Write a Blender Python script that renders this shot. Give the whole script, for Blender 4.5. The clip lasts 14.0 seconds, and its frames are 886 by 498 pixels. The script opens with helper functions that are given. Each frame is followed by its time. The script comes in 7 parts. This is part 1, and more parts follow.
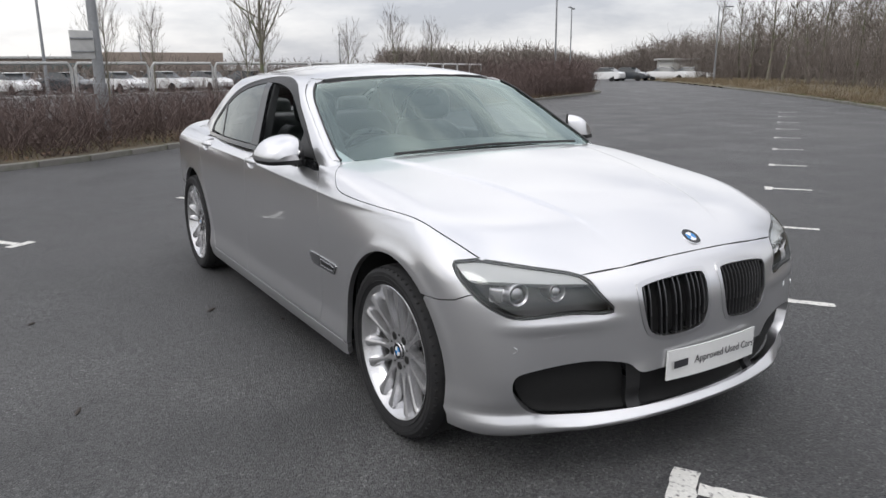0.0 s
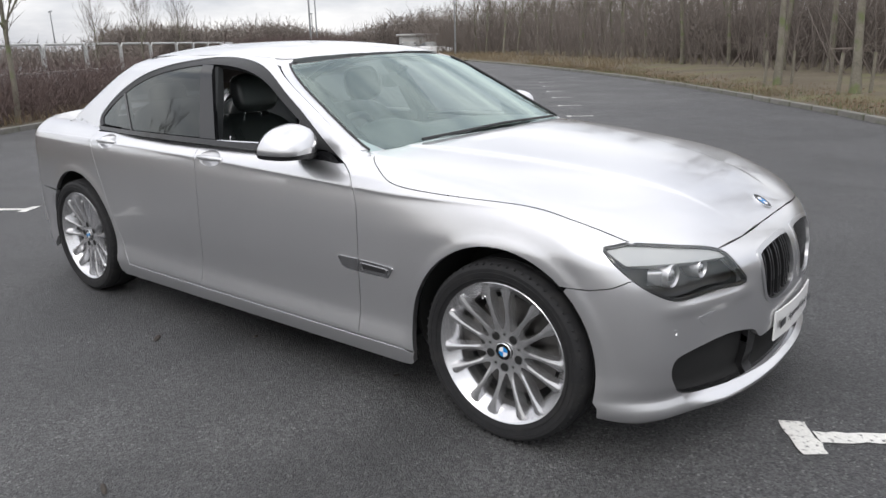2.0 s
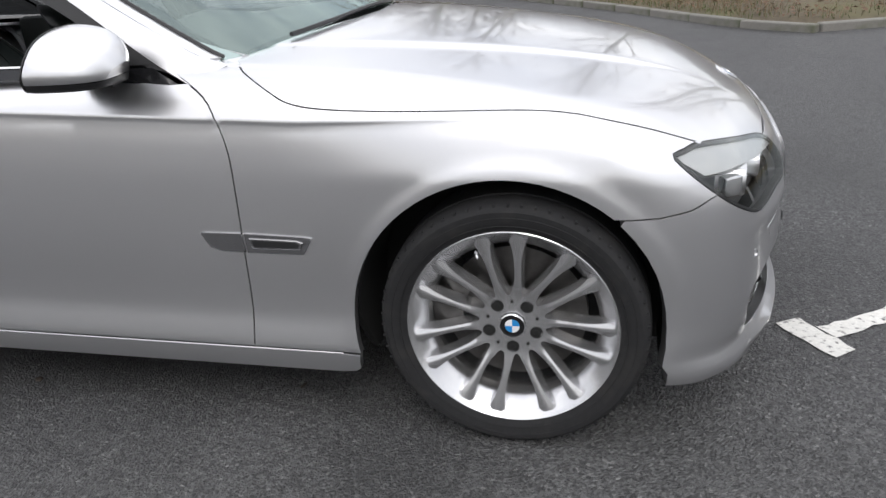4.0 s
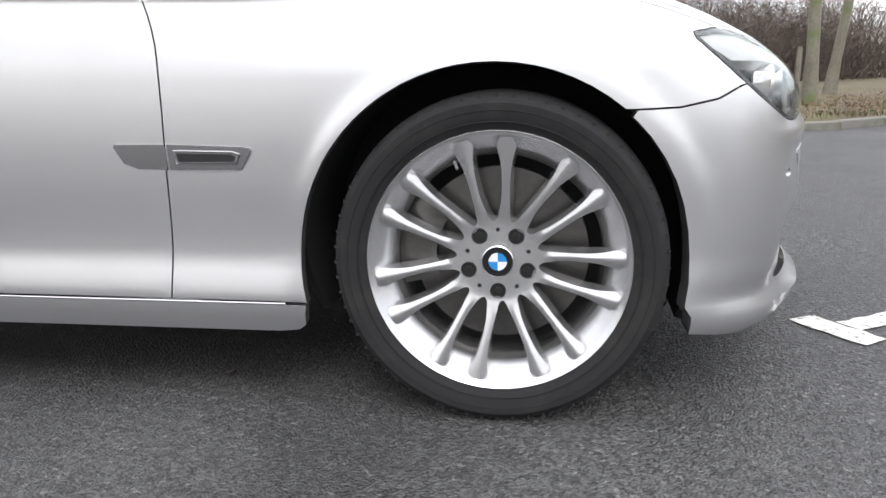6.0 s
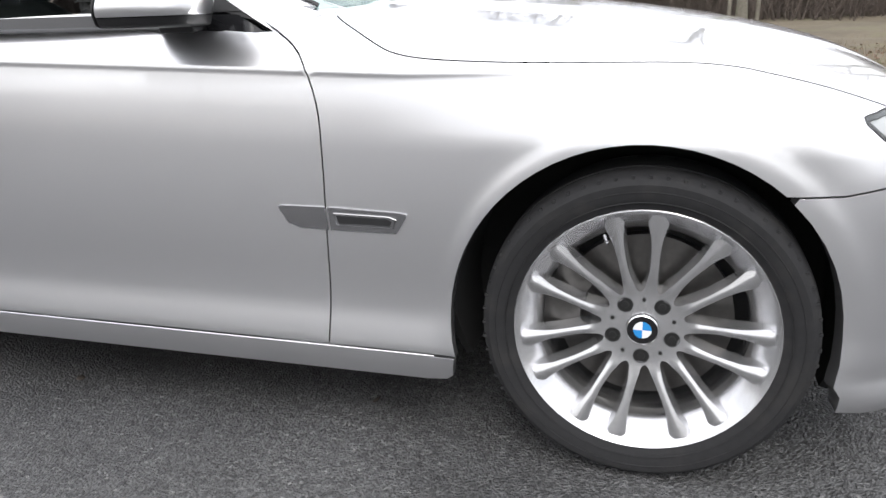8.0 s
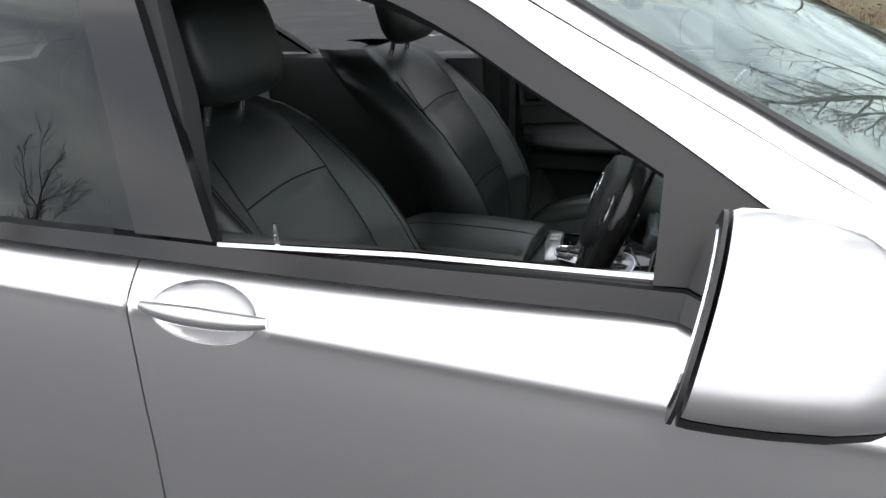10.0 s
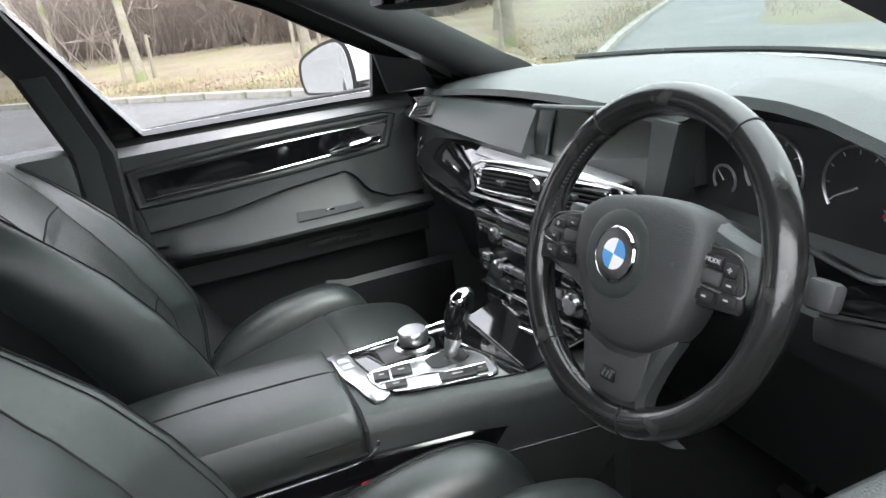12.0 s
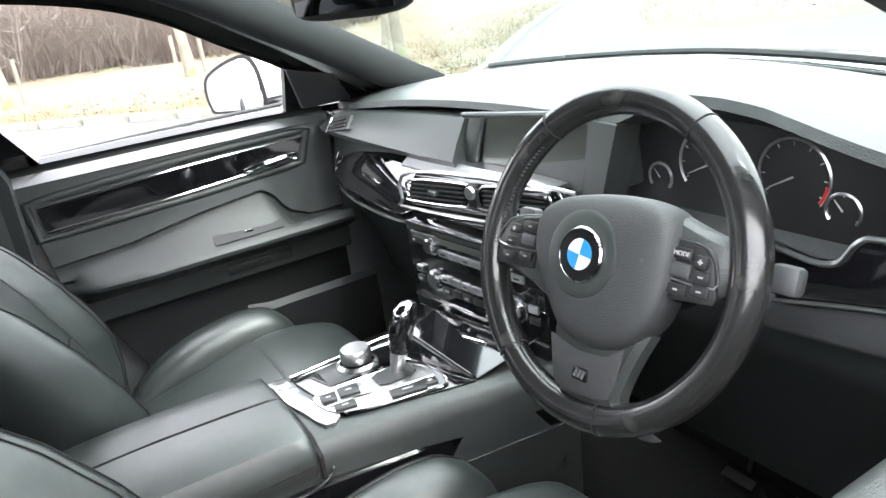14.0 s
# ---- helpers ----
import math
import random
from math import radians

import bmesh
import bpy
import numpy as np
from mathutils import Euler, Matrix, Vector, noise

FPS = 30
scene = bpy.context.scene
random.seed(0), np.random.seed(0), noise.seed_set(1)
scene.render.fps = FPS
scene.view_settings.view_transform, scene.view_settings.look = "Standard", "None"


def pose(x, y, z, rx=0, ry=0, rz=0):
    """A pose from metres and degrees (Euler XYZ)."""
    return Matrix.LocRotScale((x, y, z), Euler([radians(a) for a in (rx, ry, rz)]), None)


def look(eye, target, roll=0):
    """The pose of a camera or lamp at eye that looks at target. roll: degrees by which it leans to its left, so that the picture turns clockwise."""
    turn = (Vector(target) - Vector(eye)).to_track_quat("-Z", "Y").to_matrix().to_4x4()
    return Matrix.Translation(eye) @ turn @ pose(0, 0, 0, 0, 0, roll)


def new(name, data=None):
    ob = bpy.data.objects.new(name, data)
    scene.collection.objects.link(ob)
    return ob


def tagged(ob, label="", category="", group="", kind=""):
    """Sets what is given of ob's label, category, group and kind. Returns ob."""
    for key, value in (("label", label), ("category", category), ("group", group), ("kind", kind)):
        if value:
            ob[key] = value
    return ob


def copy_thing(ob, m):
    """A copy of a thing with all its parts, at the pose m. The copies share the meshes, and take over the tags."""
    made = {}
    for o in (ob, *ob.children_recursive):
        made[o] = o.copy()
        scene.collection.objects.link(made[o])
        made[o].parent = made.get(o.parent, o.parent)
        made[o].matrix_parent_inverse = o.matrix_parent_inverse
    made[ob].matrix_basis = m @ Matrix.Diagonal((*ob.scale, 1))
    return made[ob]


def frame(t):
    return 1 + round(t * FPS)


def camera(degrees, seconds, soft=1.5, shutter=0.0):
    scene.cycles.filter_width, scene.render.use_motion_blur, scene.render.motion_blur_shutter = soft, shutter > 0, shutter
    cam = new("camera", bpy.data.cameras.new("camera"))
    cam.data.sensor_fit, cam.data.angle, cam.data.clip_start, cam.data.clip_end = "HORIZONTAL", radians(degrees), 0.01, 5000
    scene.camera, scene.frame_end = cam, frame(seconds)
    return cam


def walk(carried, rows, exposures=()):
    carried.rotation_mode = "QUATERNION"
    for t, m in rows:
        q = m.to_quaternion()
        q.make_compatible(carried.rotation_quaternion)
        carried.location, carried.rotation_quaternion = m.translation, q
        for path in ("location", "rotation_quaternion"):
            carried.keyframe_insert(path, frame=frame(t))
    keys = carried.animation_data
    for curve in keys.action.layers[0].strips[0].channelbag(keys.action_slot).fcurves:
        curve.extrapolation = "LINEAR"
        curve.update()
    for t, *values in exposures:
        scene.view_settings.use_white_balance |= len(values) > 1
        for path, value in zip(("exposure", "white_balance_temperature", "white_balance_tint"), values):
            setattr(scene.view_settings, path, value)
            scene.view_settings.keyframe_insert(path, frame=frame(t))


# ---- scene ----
cam = camera(62.1, 14.0)
PATH = [
    (0, (2.412, -2.182, 1.422), (0.757, -1.165, 0.947), -0.5),
    (0.5, (2.243, -2.406, 1.425), (0.648, -1.295, 0.953), -1.6),
    (1, (1.994, -2.557, 1.418), (0.479, -1.346, 0.93), -1.4),
    (1.5, (1.704, -2.743, 1.425), (0.313, -1.401, 0.911), -0.8),
    (2, (1.39, -2.969, 1.437), (0.181, -1.471, 0.894), -1.5),
    (2.5, (1.049, -2.981, 1.404), (0.021, -1.364, 0.833), -2.4),
    (3, (0.701, -2.938, 1.395), (-0.114, -1.221, 0.771), -2.2),
    (3.5, (0.391, -2.803, 1.383), (-0.168, -1.016, 0.681), -3.5),
    (4, (0.234, -2.542, 1.276), (-0.206, -0.759, 0.484), -3.7),
    (4.2, (0.201, -2.463, 1.195), (-0.205, -0.686, 0.373), -3.9),
    (6.3, (0.123, -2.374, 0.709), (-0.188, -0.447, 0.271), -1.4),
    (6.5, (0.119, -2.375, 0.711), (-0.191, -0.448, 0.274), -1.7),
    (7, (0.123, -2.377, 0.713), (-0.187, -0.45, 0.278), -1.9),
    (7.5, (0.093, -2.359, 0.781), (-0.238, -0.444, 0.307), -2.2),
    (8, (0.015, -2.381, 1.016), (-0.537, -0.568, 0.377), -2.1),
    (8.5, (-0.304, -2.323, 1.275), (-1.016, -0.608, 0.532), -2.4),
    (8.7, (-0.441, -2.216, 1.425), (-1.213, -0.594, 0.548), -3.5),
    (10.8, (-1.386, -1.315, 1.280), (-1.775, 0.510, 0.647), -4.6),
    (11, (-1.470, -1.250, 1.264), (-1.634, 0.613, 0.648), -4.8),
    (11.5, (-1.598, -1.148, 1.246), (-1.296, 0.721, 0.624), -6.1),
    (12, (-1.651, -1.028, 1.248), (-1.012, 0.740, 0.568), -7.7),
    (12.5, (-1.690, -0.986, 1.246), (-0.871, 0.714, 0.584), -8.6),
    (13, (-1.703, -0.982, 1.248), (-0.821, 0.687, 0.587), -8.5),
    (13.5, (-1.703, -0.982, 1.247), (-0.822, 0.681, 0.571), -8.7),
    (14, (-1.704, -0.984, 1.248), (-0.813, 0.672, 0.566), -8.6),
]
walk(cam, [(t, look(eye, target, roll)) for t, eye, target, roll in PATH],
     exposures=[(0, 0.42), (1.5, .58), (4.2, 0.68), (6.3, 1.2), (7.5, 1.2), (8.0, 1.25), (8.7, 1.15), (10.8, 1.05), (11.5, 2.3), (12.5, 3.3), (13.2, 3.72), (14.0, 3.82)])

# ---- sky and light ----
world = bpy.data.worlds.new("overcast_sky")
scene.world = world
world.use_nodes = True
wn, wl = world.node_tree.nodes, world.node_tree.links
wn.clear()
sky = wn.new("ShaderNodeTexSky")
sky.sky_type, sky.sun_disc, sky.sun_elevation, sky.sun_rotation = "NISHITA", False, radians(38), radians(200)
coord, mapping = wn.new("ShaderNodeTexCoord"), wn.new("ShaderNodeMapping")
mapping.inputs["Scale"].default_value = (1.2, 1.2, 4.5)
clouds = wn.new("ShaderNodeTexNoise")
clouds.inputs["Scale"].default_value, clouds.inputs["Detail"].default_value, clouds.inputs["Roughness"].default_value = 2.1, 8, 0.58
ramp = wn.new("ShaderNodeValToRGB")
ramp.color_ramp.elements[0].position, ramp.color_ramp.elements[0].color = 0.38, (6.9, 7.1, 7.8, 1)
ramp.color_ramp.elements[1].position, ramp.color_ramp.elements[1].color = 0.62, (12.9, 12.7, 12.7, 1)
blend = wn.new("ShaderNodeMixRGB")
blend.inputs[0].default_value = 0.86
back = wn.new("ShaderNodeBackground")
back.inputs["Strength"].default_value = 0.085
wout = wn.new("ShaderNodeOutputWorld")
wl.new(coord.outputs["Generated"], mapping.inputs["Vector"])
wl.new(mapping.outputs["Vector"], clouds.inputs["Vector"])
wl.new(clouds.outputs["Fac"], ramp.inputs["Fac"])
wl.new(sky.outputs["Color"], blend.inputs[1])
wl.new(ramp.outputs["Color"], blend.inputs[2])
# an overcast sky is darkest at the horizon
split, rise, lift = wn.new("ShaderNodeSeparateXYZ"), wn.new("ShaderNodeMapRange"), wn.new("ShaderNodeMixRGB")
rise.inputs["From Min"].default_value, rise.inputs["From Max"].default_value = 0.0, 0.9
rise.inputs["To Min"].default_value, rise.inputs["To Max"].default_value = 0.74, 1.42
lift.blend_type, lift.inputs[0].default_value = "MULTIPLY", 1
wl.new(coord.outputs["Generated"], split.inputs[0])
wl.new(split.outputs["Z"], rise.inputs["Value"])
wl.new(blend.outputs["Color"], lift.inputs[1])
wl.new(rise.outputs["Result"], lift.inputs[2])
wl.new(lift.outputs["Color"], back.inputs["Color"])
wl.new(back.outputs["Background"], wout.inputs["Surface"])
sun = new("sun", bpy.data.lights.new("sun", "SUN"))
sun.data.energy, sun.data.angle, sun.data.color = 0.6, radians(28), (1, 0.97, 0.93)
sun.matrix_world = pose(0, 0, 30, 42, 0, 20)


# ---- materials ----
def material(name, color, rough=0.5, metal=0.0, coat=0.0, vary=0.12, grain=40.0, bump=0.0, bump_scale=200.0, spec=0.5, patches=3.0, rnd=0.0, island=False, second=None, mask=(0.45, 0.6), mask_scale=2.0):
    """A surface with variation at two scales and fine relief; second: a stain or wear colour with its own spread."""
    m = bpy.data.materials.new(name)
    m.use_nodes = True
    n, l = m.node_tree.nodes, m.node_tree.links
    p = n["Principled BSDF"]
    p.inputs["Roughness"].default_value, p.inputs["Metallic"].default_value = rough, metal
    p.inputs["Coat Weight"].default_value, p.inputs["Coat Roughness"].default_value = coat, 0.04
    p.inputs["Specular IOR Level"].default_value = spec
    tc = n.new("ShaderNodeTexCoord")

    def noise_tex(scale, detail=4):
        t = n.new("ShaderNodeTexNoise")
        t.inputs["Scale"].default_value, t.inputs["Detail"].default_value = scale, detail
        l.new(tc.outputs["Object"], t.inputs["Vector"])
        return t
    fine, broad = noise_tex(grain, 6), noise_tex(patches, 3)
    add = n.new("ShaderNodeMath")
    l.new(fine.outputs["Fac"], add.inputs[0])
    l.new(broad.outputs["Fac"], add.inputs[1])
    last = add.outputs[0]
    if rnd:
        src = n.new("ShaderNodeNewGeometry").outputs["Random Per Island"] if island else n.new("ShaderNodeObjectInfo").outputs["Random"]
        mul = n.new("ShaderNodeMath")
        mul.operation = "MULTIPLY_ADD"
        l.new(src, mul.inputs[0])
        mul.inputs[1].default_value = rnd
        l.new(last, mul.inputs[2])
        last = mul.outputs[0]
    mr = n.new("ShaderNodeMapRange")
    mr.inputs["From Min"].default_value, mr.inputs["From Max"].default_value = 0.6, 1.4 + rnd
    mr.inputs["To Min"].default_value, mr.inputs["To Max"].default_value = 1 - vary, 1 + vary
    l.new(last, mr.inputs["Value"])
    mix = n.new("ShaderNodeMixRGB")
    mix.blend_type = "MULTIPLY"
    mix.inputs[0].default_value = 1
    mix.inputs[1].default_value = (*color, 1)
    l.new(mr.outputs["Result"], mix.inputs[2])
    out = mix.outputs[0]
    if second:
        st = noise_tex(mask_scale, 7)
        sr = n.new("ShaderNodeMapRange")
        sr.inputs["From Min"].default_value, sr.inputs["From Max"].default_value = mask
        l.new(st.outputs["Fac"], sr.inputs["Value"])
        mx = n.new("ShaderNodeMixRGB")
        l.new(sr.outputs["Result"], mx.inputs[0])
        l.new(out, mx.inputs[1])
        mx.inputs[2].default_value = (*second, 1)
        out = mx.outputs[0]
    l.new(out, p.inputs["Base Color"])
    if bump:
        b = n.new("ShaderNodeBump")
        b.inputs["Strength"].default_value, b.inputs["Distance"].default_value = bump, 0.002
        l.new(noise_tex(bump_scale, 5).outputs["Fac"], b.inputs["Height"])
        l.new(b.outputs["Normal"], p.inputs["Normal"])
    return m


def glass_material(name, tint, rough=0.0, clear=0.6, gloss=0.06, sheen=(0.95, 1.0, 0.98)):
    """Thin glass: partly clear, with a mirror-like gloss."""
    m = bpy.data.materials.new(name)
    m.use_nodes = True
    n, l = m.node_tree.nodes, m.node_tree.links
    n.remove(n["Principled BSDF"])
    tr, gl, fr, mx = n.new("ShaderNodeBsdfTransparent"), n.new("ShaderNodeBsdfGlossy"), n.new("ShaderNodeLayerWeight"), n.new("ShaderNodeMixShader")
    tr.inputs["Color"].default_value = (*[c * clear for c in tint], 1)
    gl.inputs["Roughness"].default_value = rough
    gl.inputs["Color"].default_value = (*sheen, 1)
    fr.inputs["Blend"].default_value = 0.5
    pw, ad = n.new("ShaderNodeMath"), n.new("ShaderNodeMath")
    pw.operation, pw.inputs[1].default_value = "POWER", 4.2
    ad.operation, ad.inputs[1].default_value, ad.inputs[2].default_value = "MULTIPLY_ADD", 0.9, gloss
    l.new(fr.outputs["Facing"], pw.inputs[0])
    l.new(pw.outputs[0], ad.inputs[0])
    l.new(ad.outputs[0], mx.inputs[0])
    l.new(tr.outputs[0], mx.inputs[1])
    l.new(gl.outputs[0], mx.inputs[2])
    l.new(mx.outputs[0], n["Material Output"].inputs["Surface"])
    return m


PAINT = material("silver_metallic_paint", (0.70, 0.70, 0.712), 0.30, 0.94, 1.0, 0.04, 900, 0.03, 1500, patches=1.2)
BLACK_TRIM = material("black_gloss_trim", (0.010, 0.010, 0.011), 0.10, 0, 0, 0.1, 80, spec=0.5)
BLACK_PLASTIC = material("black_plastic", (0.012, 0.012, 0.013), 0.5, 0, 0, 0.15, 120, 0.1, 700)
# Near-black for openings, liners and seams; the shade inside them is in its colour.
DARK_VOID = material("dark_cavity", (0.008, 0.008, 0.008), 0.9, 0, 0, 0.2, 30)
RUBBER = material("tyre_rubber", (0.015, 0.015, 0.016), 0.78, 0, 0, 0.25, 60, 0.25, 300, spec=0.35, second=(0.028, 0.027, 0.026), mask=(0.52, 0.78), mask_scale=14)
ALLOY = material("painted_alloy", (0.63, 0.63, 0.64), 0.24, 0.88, 0.3, 0.05, 300, 0.02, 900, second=(0.22, 0.21, 0.20), mask=(0.64, 0.80), mask_scale=9)
STEEL = material("brake_steel", (0.13, 0.125, 0.12), 0.38, 0.9, 0, 0.2, 60, 0.1, 400)
CHROME = material("chrome", (0.78, 0.78, 0.79), 0.10, 1.0, 0, 0.03, 60)
TRIM_METAL = material("dark_satin_trim", (0.38, 0.38, 0.39), 0.24, 1.0, 0, 0.08, 200)
SLAT_EDGE = material("slat_edge", (0.13, 0.13, 0.135), 0.3, 0.8, 0, 0.05, 100)
SATIN = material("satin_chrome", (0.62, 0.62, 0.63), 0.28, 1.0, 0, 0.05, 200)
GLASS = glass_material("laminated_glass", (0.88, 0.97, 0.94), clear=0.82, gloss=0.15, sheen=(0.82, 0.98, 0.94))
DARK_GLASS = glass_material("privacy_glass", (0.5, 0.52, 0.53), clear=0.16, gloss=0.045)
REAR_GLASS = glass_material("tinted_glass", (0.8, 0.82, 0.82), clear=0.6, gloss=0.045)
LENS = glass_material("clear_lens", (1, 1, 1), clear=0.95)
LAMP_DARK = material("headlamp_housing", (0.06, 0.06, 0.063), 0.35, 0.3, 0, 0.2, 50)
LAMP_GREY = material("headlamp_brow", (0.42, 0.43, 0.43), 0.35, 0.2, 0.3, 0.06, 80)
PLATE_WHITE = material("plate_white", (0.72, 0.72, 0.71), 0.35, 0, 0.3, 0.04, 60)
INK = material("ink", (0.03, 0.03, 0.035), 0.5)
BLUE = material("roundel_blue", (0.02, 0.22, 0.55), 0.2, 0, 0.5, 0.05, 60)
WHITE = material("roundel_white", (0.75, 0.75, 0.76), 0.2, 0, 0.5, 0.04, 60)
LEATHER = material("black_leather", (0.029, 0.035, 0.0335), 0.33, 0, 0, 0.22, 90, 0.32, 750, spec=0.85)
SOFT = material("soft_dash_skin", (0.037, 0.042, 0.041), 0.38, 0, 0, 0.15, 120, 0.5, 600, spec=0.7)
HEADLINER = material("dark_headliner", (0.026, 0.028, 0.029), 0.95, 0, 0, 0.15, 200, 0.3, 900)
CARPET = material("black_carpet", (0.014, 0.014, 0.014), 0.95, 0, 0, 0.4, 300, 0.6, 700)
PIANO = material("piano_black", (0.006, 0.006, 0.007), 0.06, 0, 0.5, 0.1, 40)
SCREEN = material("screen_glass", (0.075, 0.08, 0.072), 0.22, 0, 0.2, 0.05, 20)
BUTTON = material("button_black", (0.02, 0.02, 0.021), 0.4, 0, 0, 0.1, 90)
MARK = material("button_marking", (0.42, 0.42, 0.42), 0.5)
RED = material("red_plastic", (0.5, 0.015, 0.02), 0.4, 0, 0, 0.1, 60)
DIAL_RED = material("dial_red", (0.45, 0.03, 0.03), 0.5)
# Dial face lifted from black for the sky haze on its cover glass.
DIAL_FACE = material("dial_face", (0.022, 0.022, 0.023), 0.35, 0, 0.3, 0.1, 40)
# Darker copy of the dash skin, so doors and dash body look less lit.
SHADED_SKIN = material("shaded_skin", (0.021, 0.024, 0.0235), 0.42, 0, 0, 0.15, 120, 0.4, 700, spec=0.6)
PALE_KEY = material("pale_key", (0.45, 0.47, 0.48), 0.4, 0.4, 0, 0.05, 60)
# Cabin mirror glass with the dark cabin it reflects put into its colour.
DARK_MIRROR = material("darkened_mirror_glass", (0.05, 0.055, 0.06), 0.03, 1.0, 0, 0.0, 20)
MIRROR = material("mirror_glass", (0.9, 0.92, 0.92), 0.015, 1.0, 0, 0.0, 20)


# ---- mesh helpers ----
def mesh_of(name, verts, faces, mat, smooth=True, normals=None):
    me = bpy.data.meshes.new(name)
    me.from_pydata([tuple(v) for v in verts], [], [tuple(int(i) for i in f) for f in faces])
    for m in (mat if isinstance(mat, (list, tuple)) else [mat]):
        me.materials.append(m)
    me.polygons.foreach_set("use_smooth", [smooth] * len(me.polygons))
    if normals is not None:
        me.normals_split_custom_set_from_vertices([tuple(v) for v in normals])
    me.update()
    return me


def part(name, bm, mat, parent=None, label="", smooth=True, category="", kind="", group=""):
    """Links a bmesh or mesh as one object under a thing or a part."""
    if isinstance(bm, bmesh.types.BMesh):
        me = bpy.data.meshes.new(name)
        bmesh.ops.recalc_face_normals(bm, faces=bm.faces)
        bm.to_mesh(me)
        bm.free()
        for m in (mat if isinstance(mat, (list, tuple)) else [mat]):
            me.materials.append(m)
        me.polygons.foreach_set("use_smooth", [smooth] * len(me.polygons))
        if smooth:
            me.set_sharp_from_angle(angle=radians(38))
    else:
        me = bm
    ob = new(name, me)
    if parent is not None:
        ob.parent = parent
    return tagged(ob, label, category, group, kind)


def thing(name, label, category, group="", at=(0, 0, 0), rz=0.0):
    ob = new(name)
    ob.empty_display_size = 0.1
    ob.matrix_world = pose(*at, 0, 0, rz)
    return tagged(ob, label, category, group)


def box(bm, c, size, bevel=0.0, m=None, seg=2):
    """A bevelled box added to bm, turned by the matrix m."""
    r = bmesh.ops.create_cube(bm, size=1)
    vs = r["verts"]
    for v in vs:
        v.co = Vector((v.co.x * size[0], v.co.y * size[1], v.co.z * size[2]))
    if bevel:
        es = list({e for v in vs for e in v.link_edges})
        vs = list({v for f in bmesh.ops.bevel(bm, geom=es, offset=bevel, segments=seg, affect="EDGES", profile=0.5)["faces"] for v in f.verts} | {v for v in vs if v.is_valid})
    mm = Matrix.Translation(c) @ (m if m is not None else Matrix())
    for v in vs:
        v.co = mm @ v.co
    return vs


def tube(bm, pts, radii, seg=8, closed=False, flat=None):
    """A tube along points; radii: one or one each."""
    pts = [Vector(p) for p in pts]
    n = len(pts)
    radii = [radii] * n if isinstance(radii, (int, float)) else radii
    rings, up = [], None
    for i, p in enumerate(pts):
        a, b = pts[(i - 1) % n] if (closed or i) else p, pts[(i + 1) % n] if (closed or i < n - 1) else p
        d = (b - a).normalized()
        if up is None:
            up = Vector((0, 0, 1)) if abs(d.z) < 0.9 else Vector((1, 0, 0))
        s = d.cross(up).normalized()
        up = s.cross(d).normalized()
        ring = []
        for k in range(seg):
            t = 2 * math.pi * k / seg
            ring.append(bm.verts.new(p + (s * math.cos(t) + up * math.sin(t) * (flat or 1)) * radii[i]))
        rings.append(ring)
    for i in range(n if closed else n - 1):
        r0, r1 = rings[i], rings[(i + 1) % n]
        for k in range(seg):
            bm.faces.new((r0[k], r0[(k + 1) % seg], r1[(k + 1) % seg], r1[k]))
    if not closed:
        bm.faces.new(rings[0][::-1])
        bm.faces.new(rings[-1])


def lathe(bm, profile, seg=64, closed=False):
    """Turns a profile of (radius, y) about the y axis."""
    rings = []
    for r, h in profile:
        rings.append([bm.verts.new((r * math.cos(2 * math.pi * k / seg), h, r * math.sin(2 * math.pi * k / seg))) for k in range(seg)])
    for i in range(len(profile) - 1 + closed):
        a, b = rings[i], rings[(i + 1) % len(profile)]
        for k in range(seg):
            bm.faces.new((a[k], a[(k + 1) % seg], b[(k + 1) % seg], b[k]))


def loft(bm, sections, closed=True, caps=True):
    """Skins a list of point rings."""
    rings = [[bm.verts.new(p) for p in s] for s in sections]
    n = len(rings[0])
    for a, b in zip(rings, rings[1:]):
        for k in range(n if closed else n - 1):
            bm.faces.new((a[k], a[(k + 1) % n], b[(k + 1) % n], b[k]))
    if caps and closed:
        bm.faces.new(rings[0][::-1])
        bm.faces.new(rings[-1])


def prism(bm, outline, way, bevel=0.0):
    """A flat outline of 3D points, thickened along way."""
    vs = [bm.verts.new(p) for p in outline]
    f = bm.faces.new(vs)
    r = bmesh.ops.extrude_face_region(bm, geom=[f])
    top = [g for g in r["geom"] if isinstance(g, bmesh.types.BMVert)]
    bmesh.ops.translate(bm, verts=top, vec=Vector(way))
    if bevel:
        es = list({e for v in vs + top for e in v.link_edges})
        bmesh.ops.bevel(bm, geom=es, offset=bevel, segments=2, affect="EDGES", profile=0.5)


def smooth_line(pts, per=6, closed=False):
    """A Catmull-Rom line through points of any dimension."""
    p = [np.array(q, float) for q in pts]
    n, out = len(p), []
    for i in range(n if closed else n - 1):
        a, b, c, d = (p[(i - 1) % n], p[i], p[(i + 1) % n], p[(i + 2) % n]) if closed else (p[max(i - 1, 0)], p[i], p[i + 1], p[min(i + 2, n - 1)])
        for k in range(per):
            t = k / per
            out.append(0.5 * (2 * b + (c - a) * t + (2 * a - 5 * b + 4 * c - d) * t * t + (3 * b - a - 3 * c + d) * t ** 3))
    if not closed:
        out.append(p[-1])
    return out


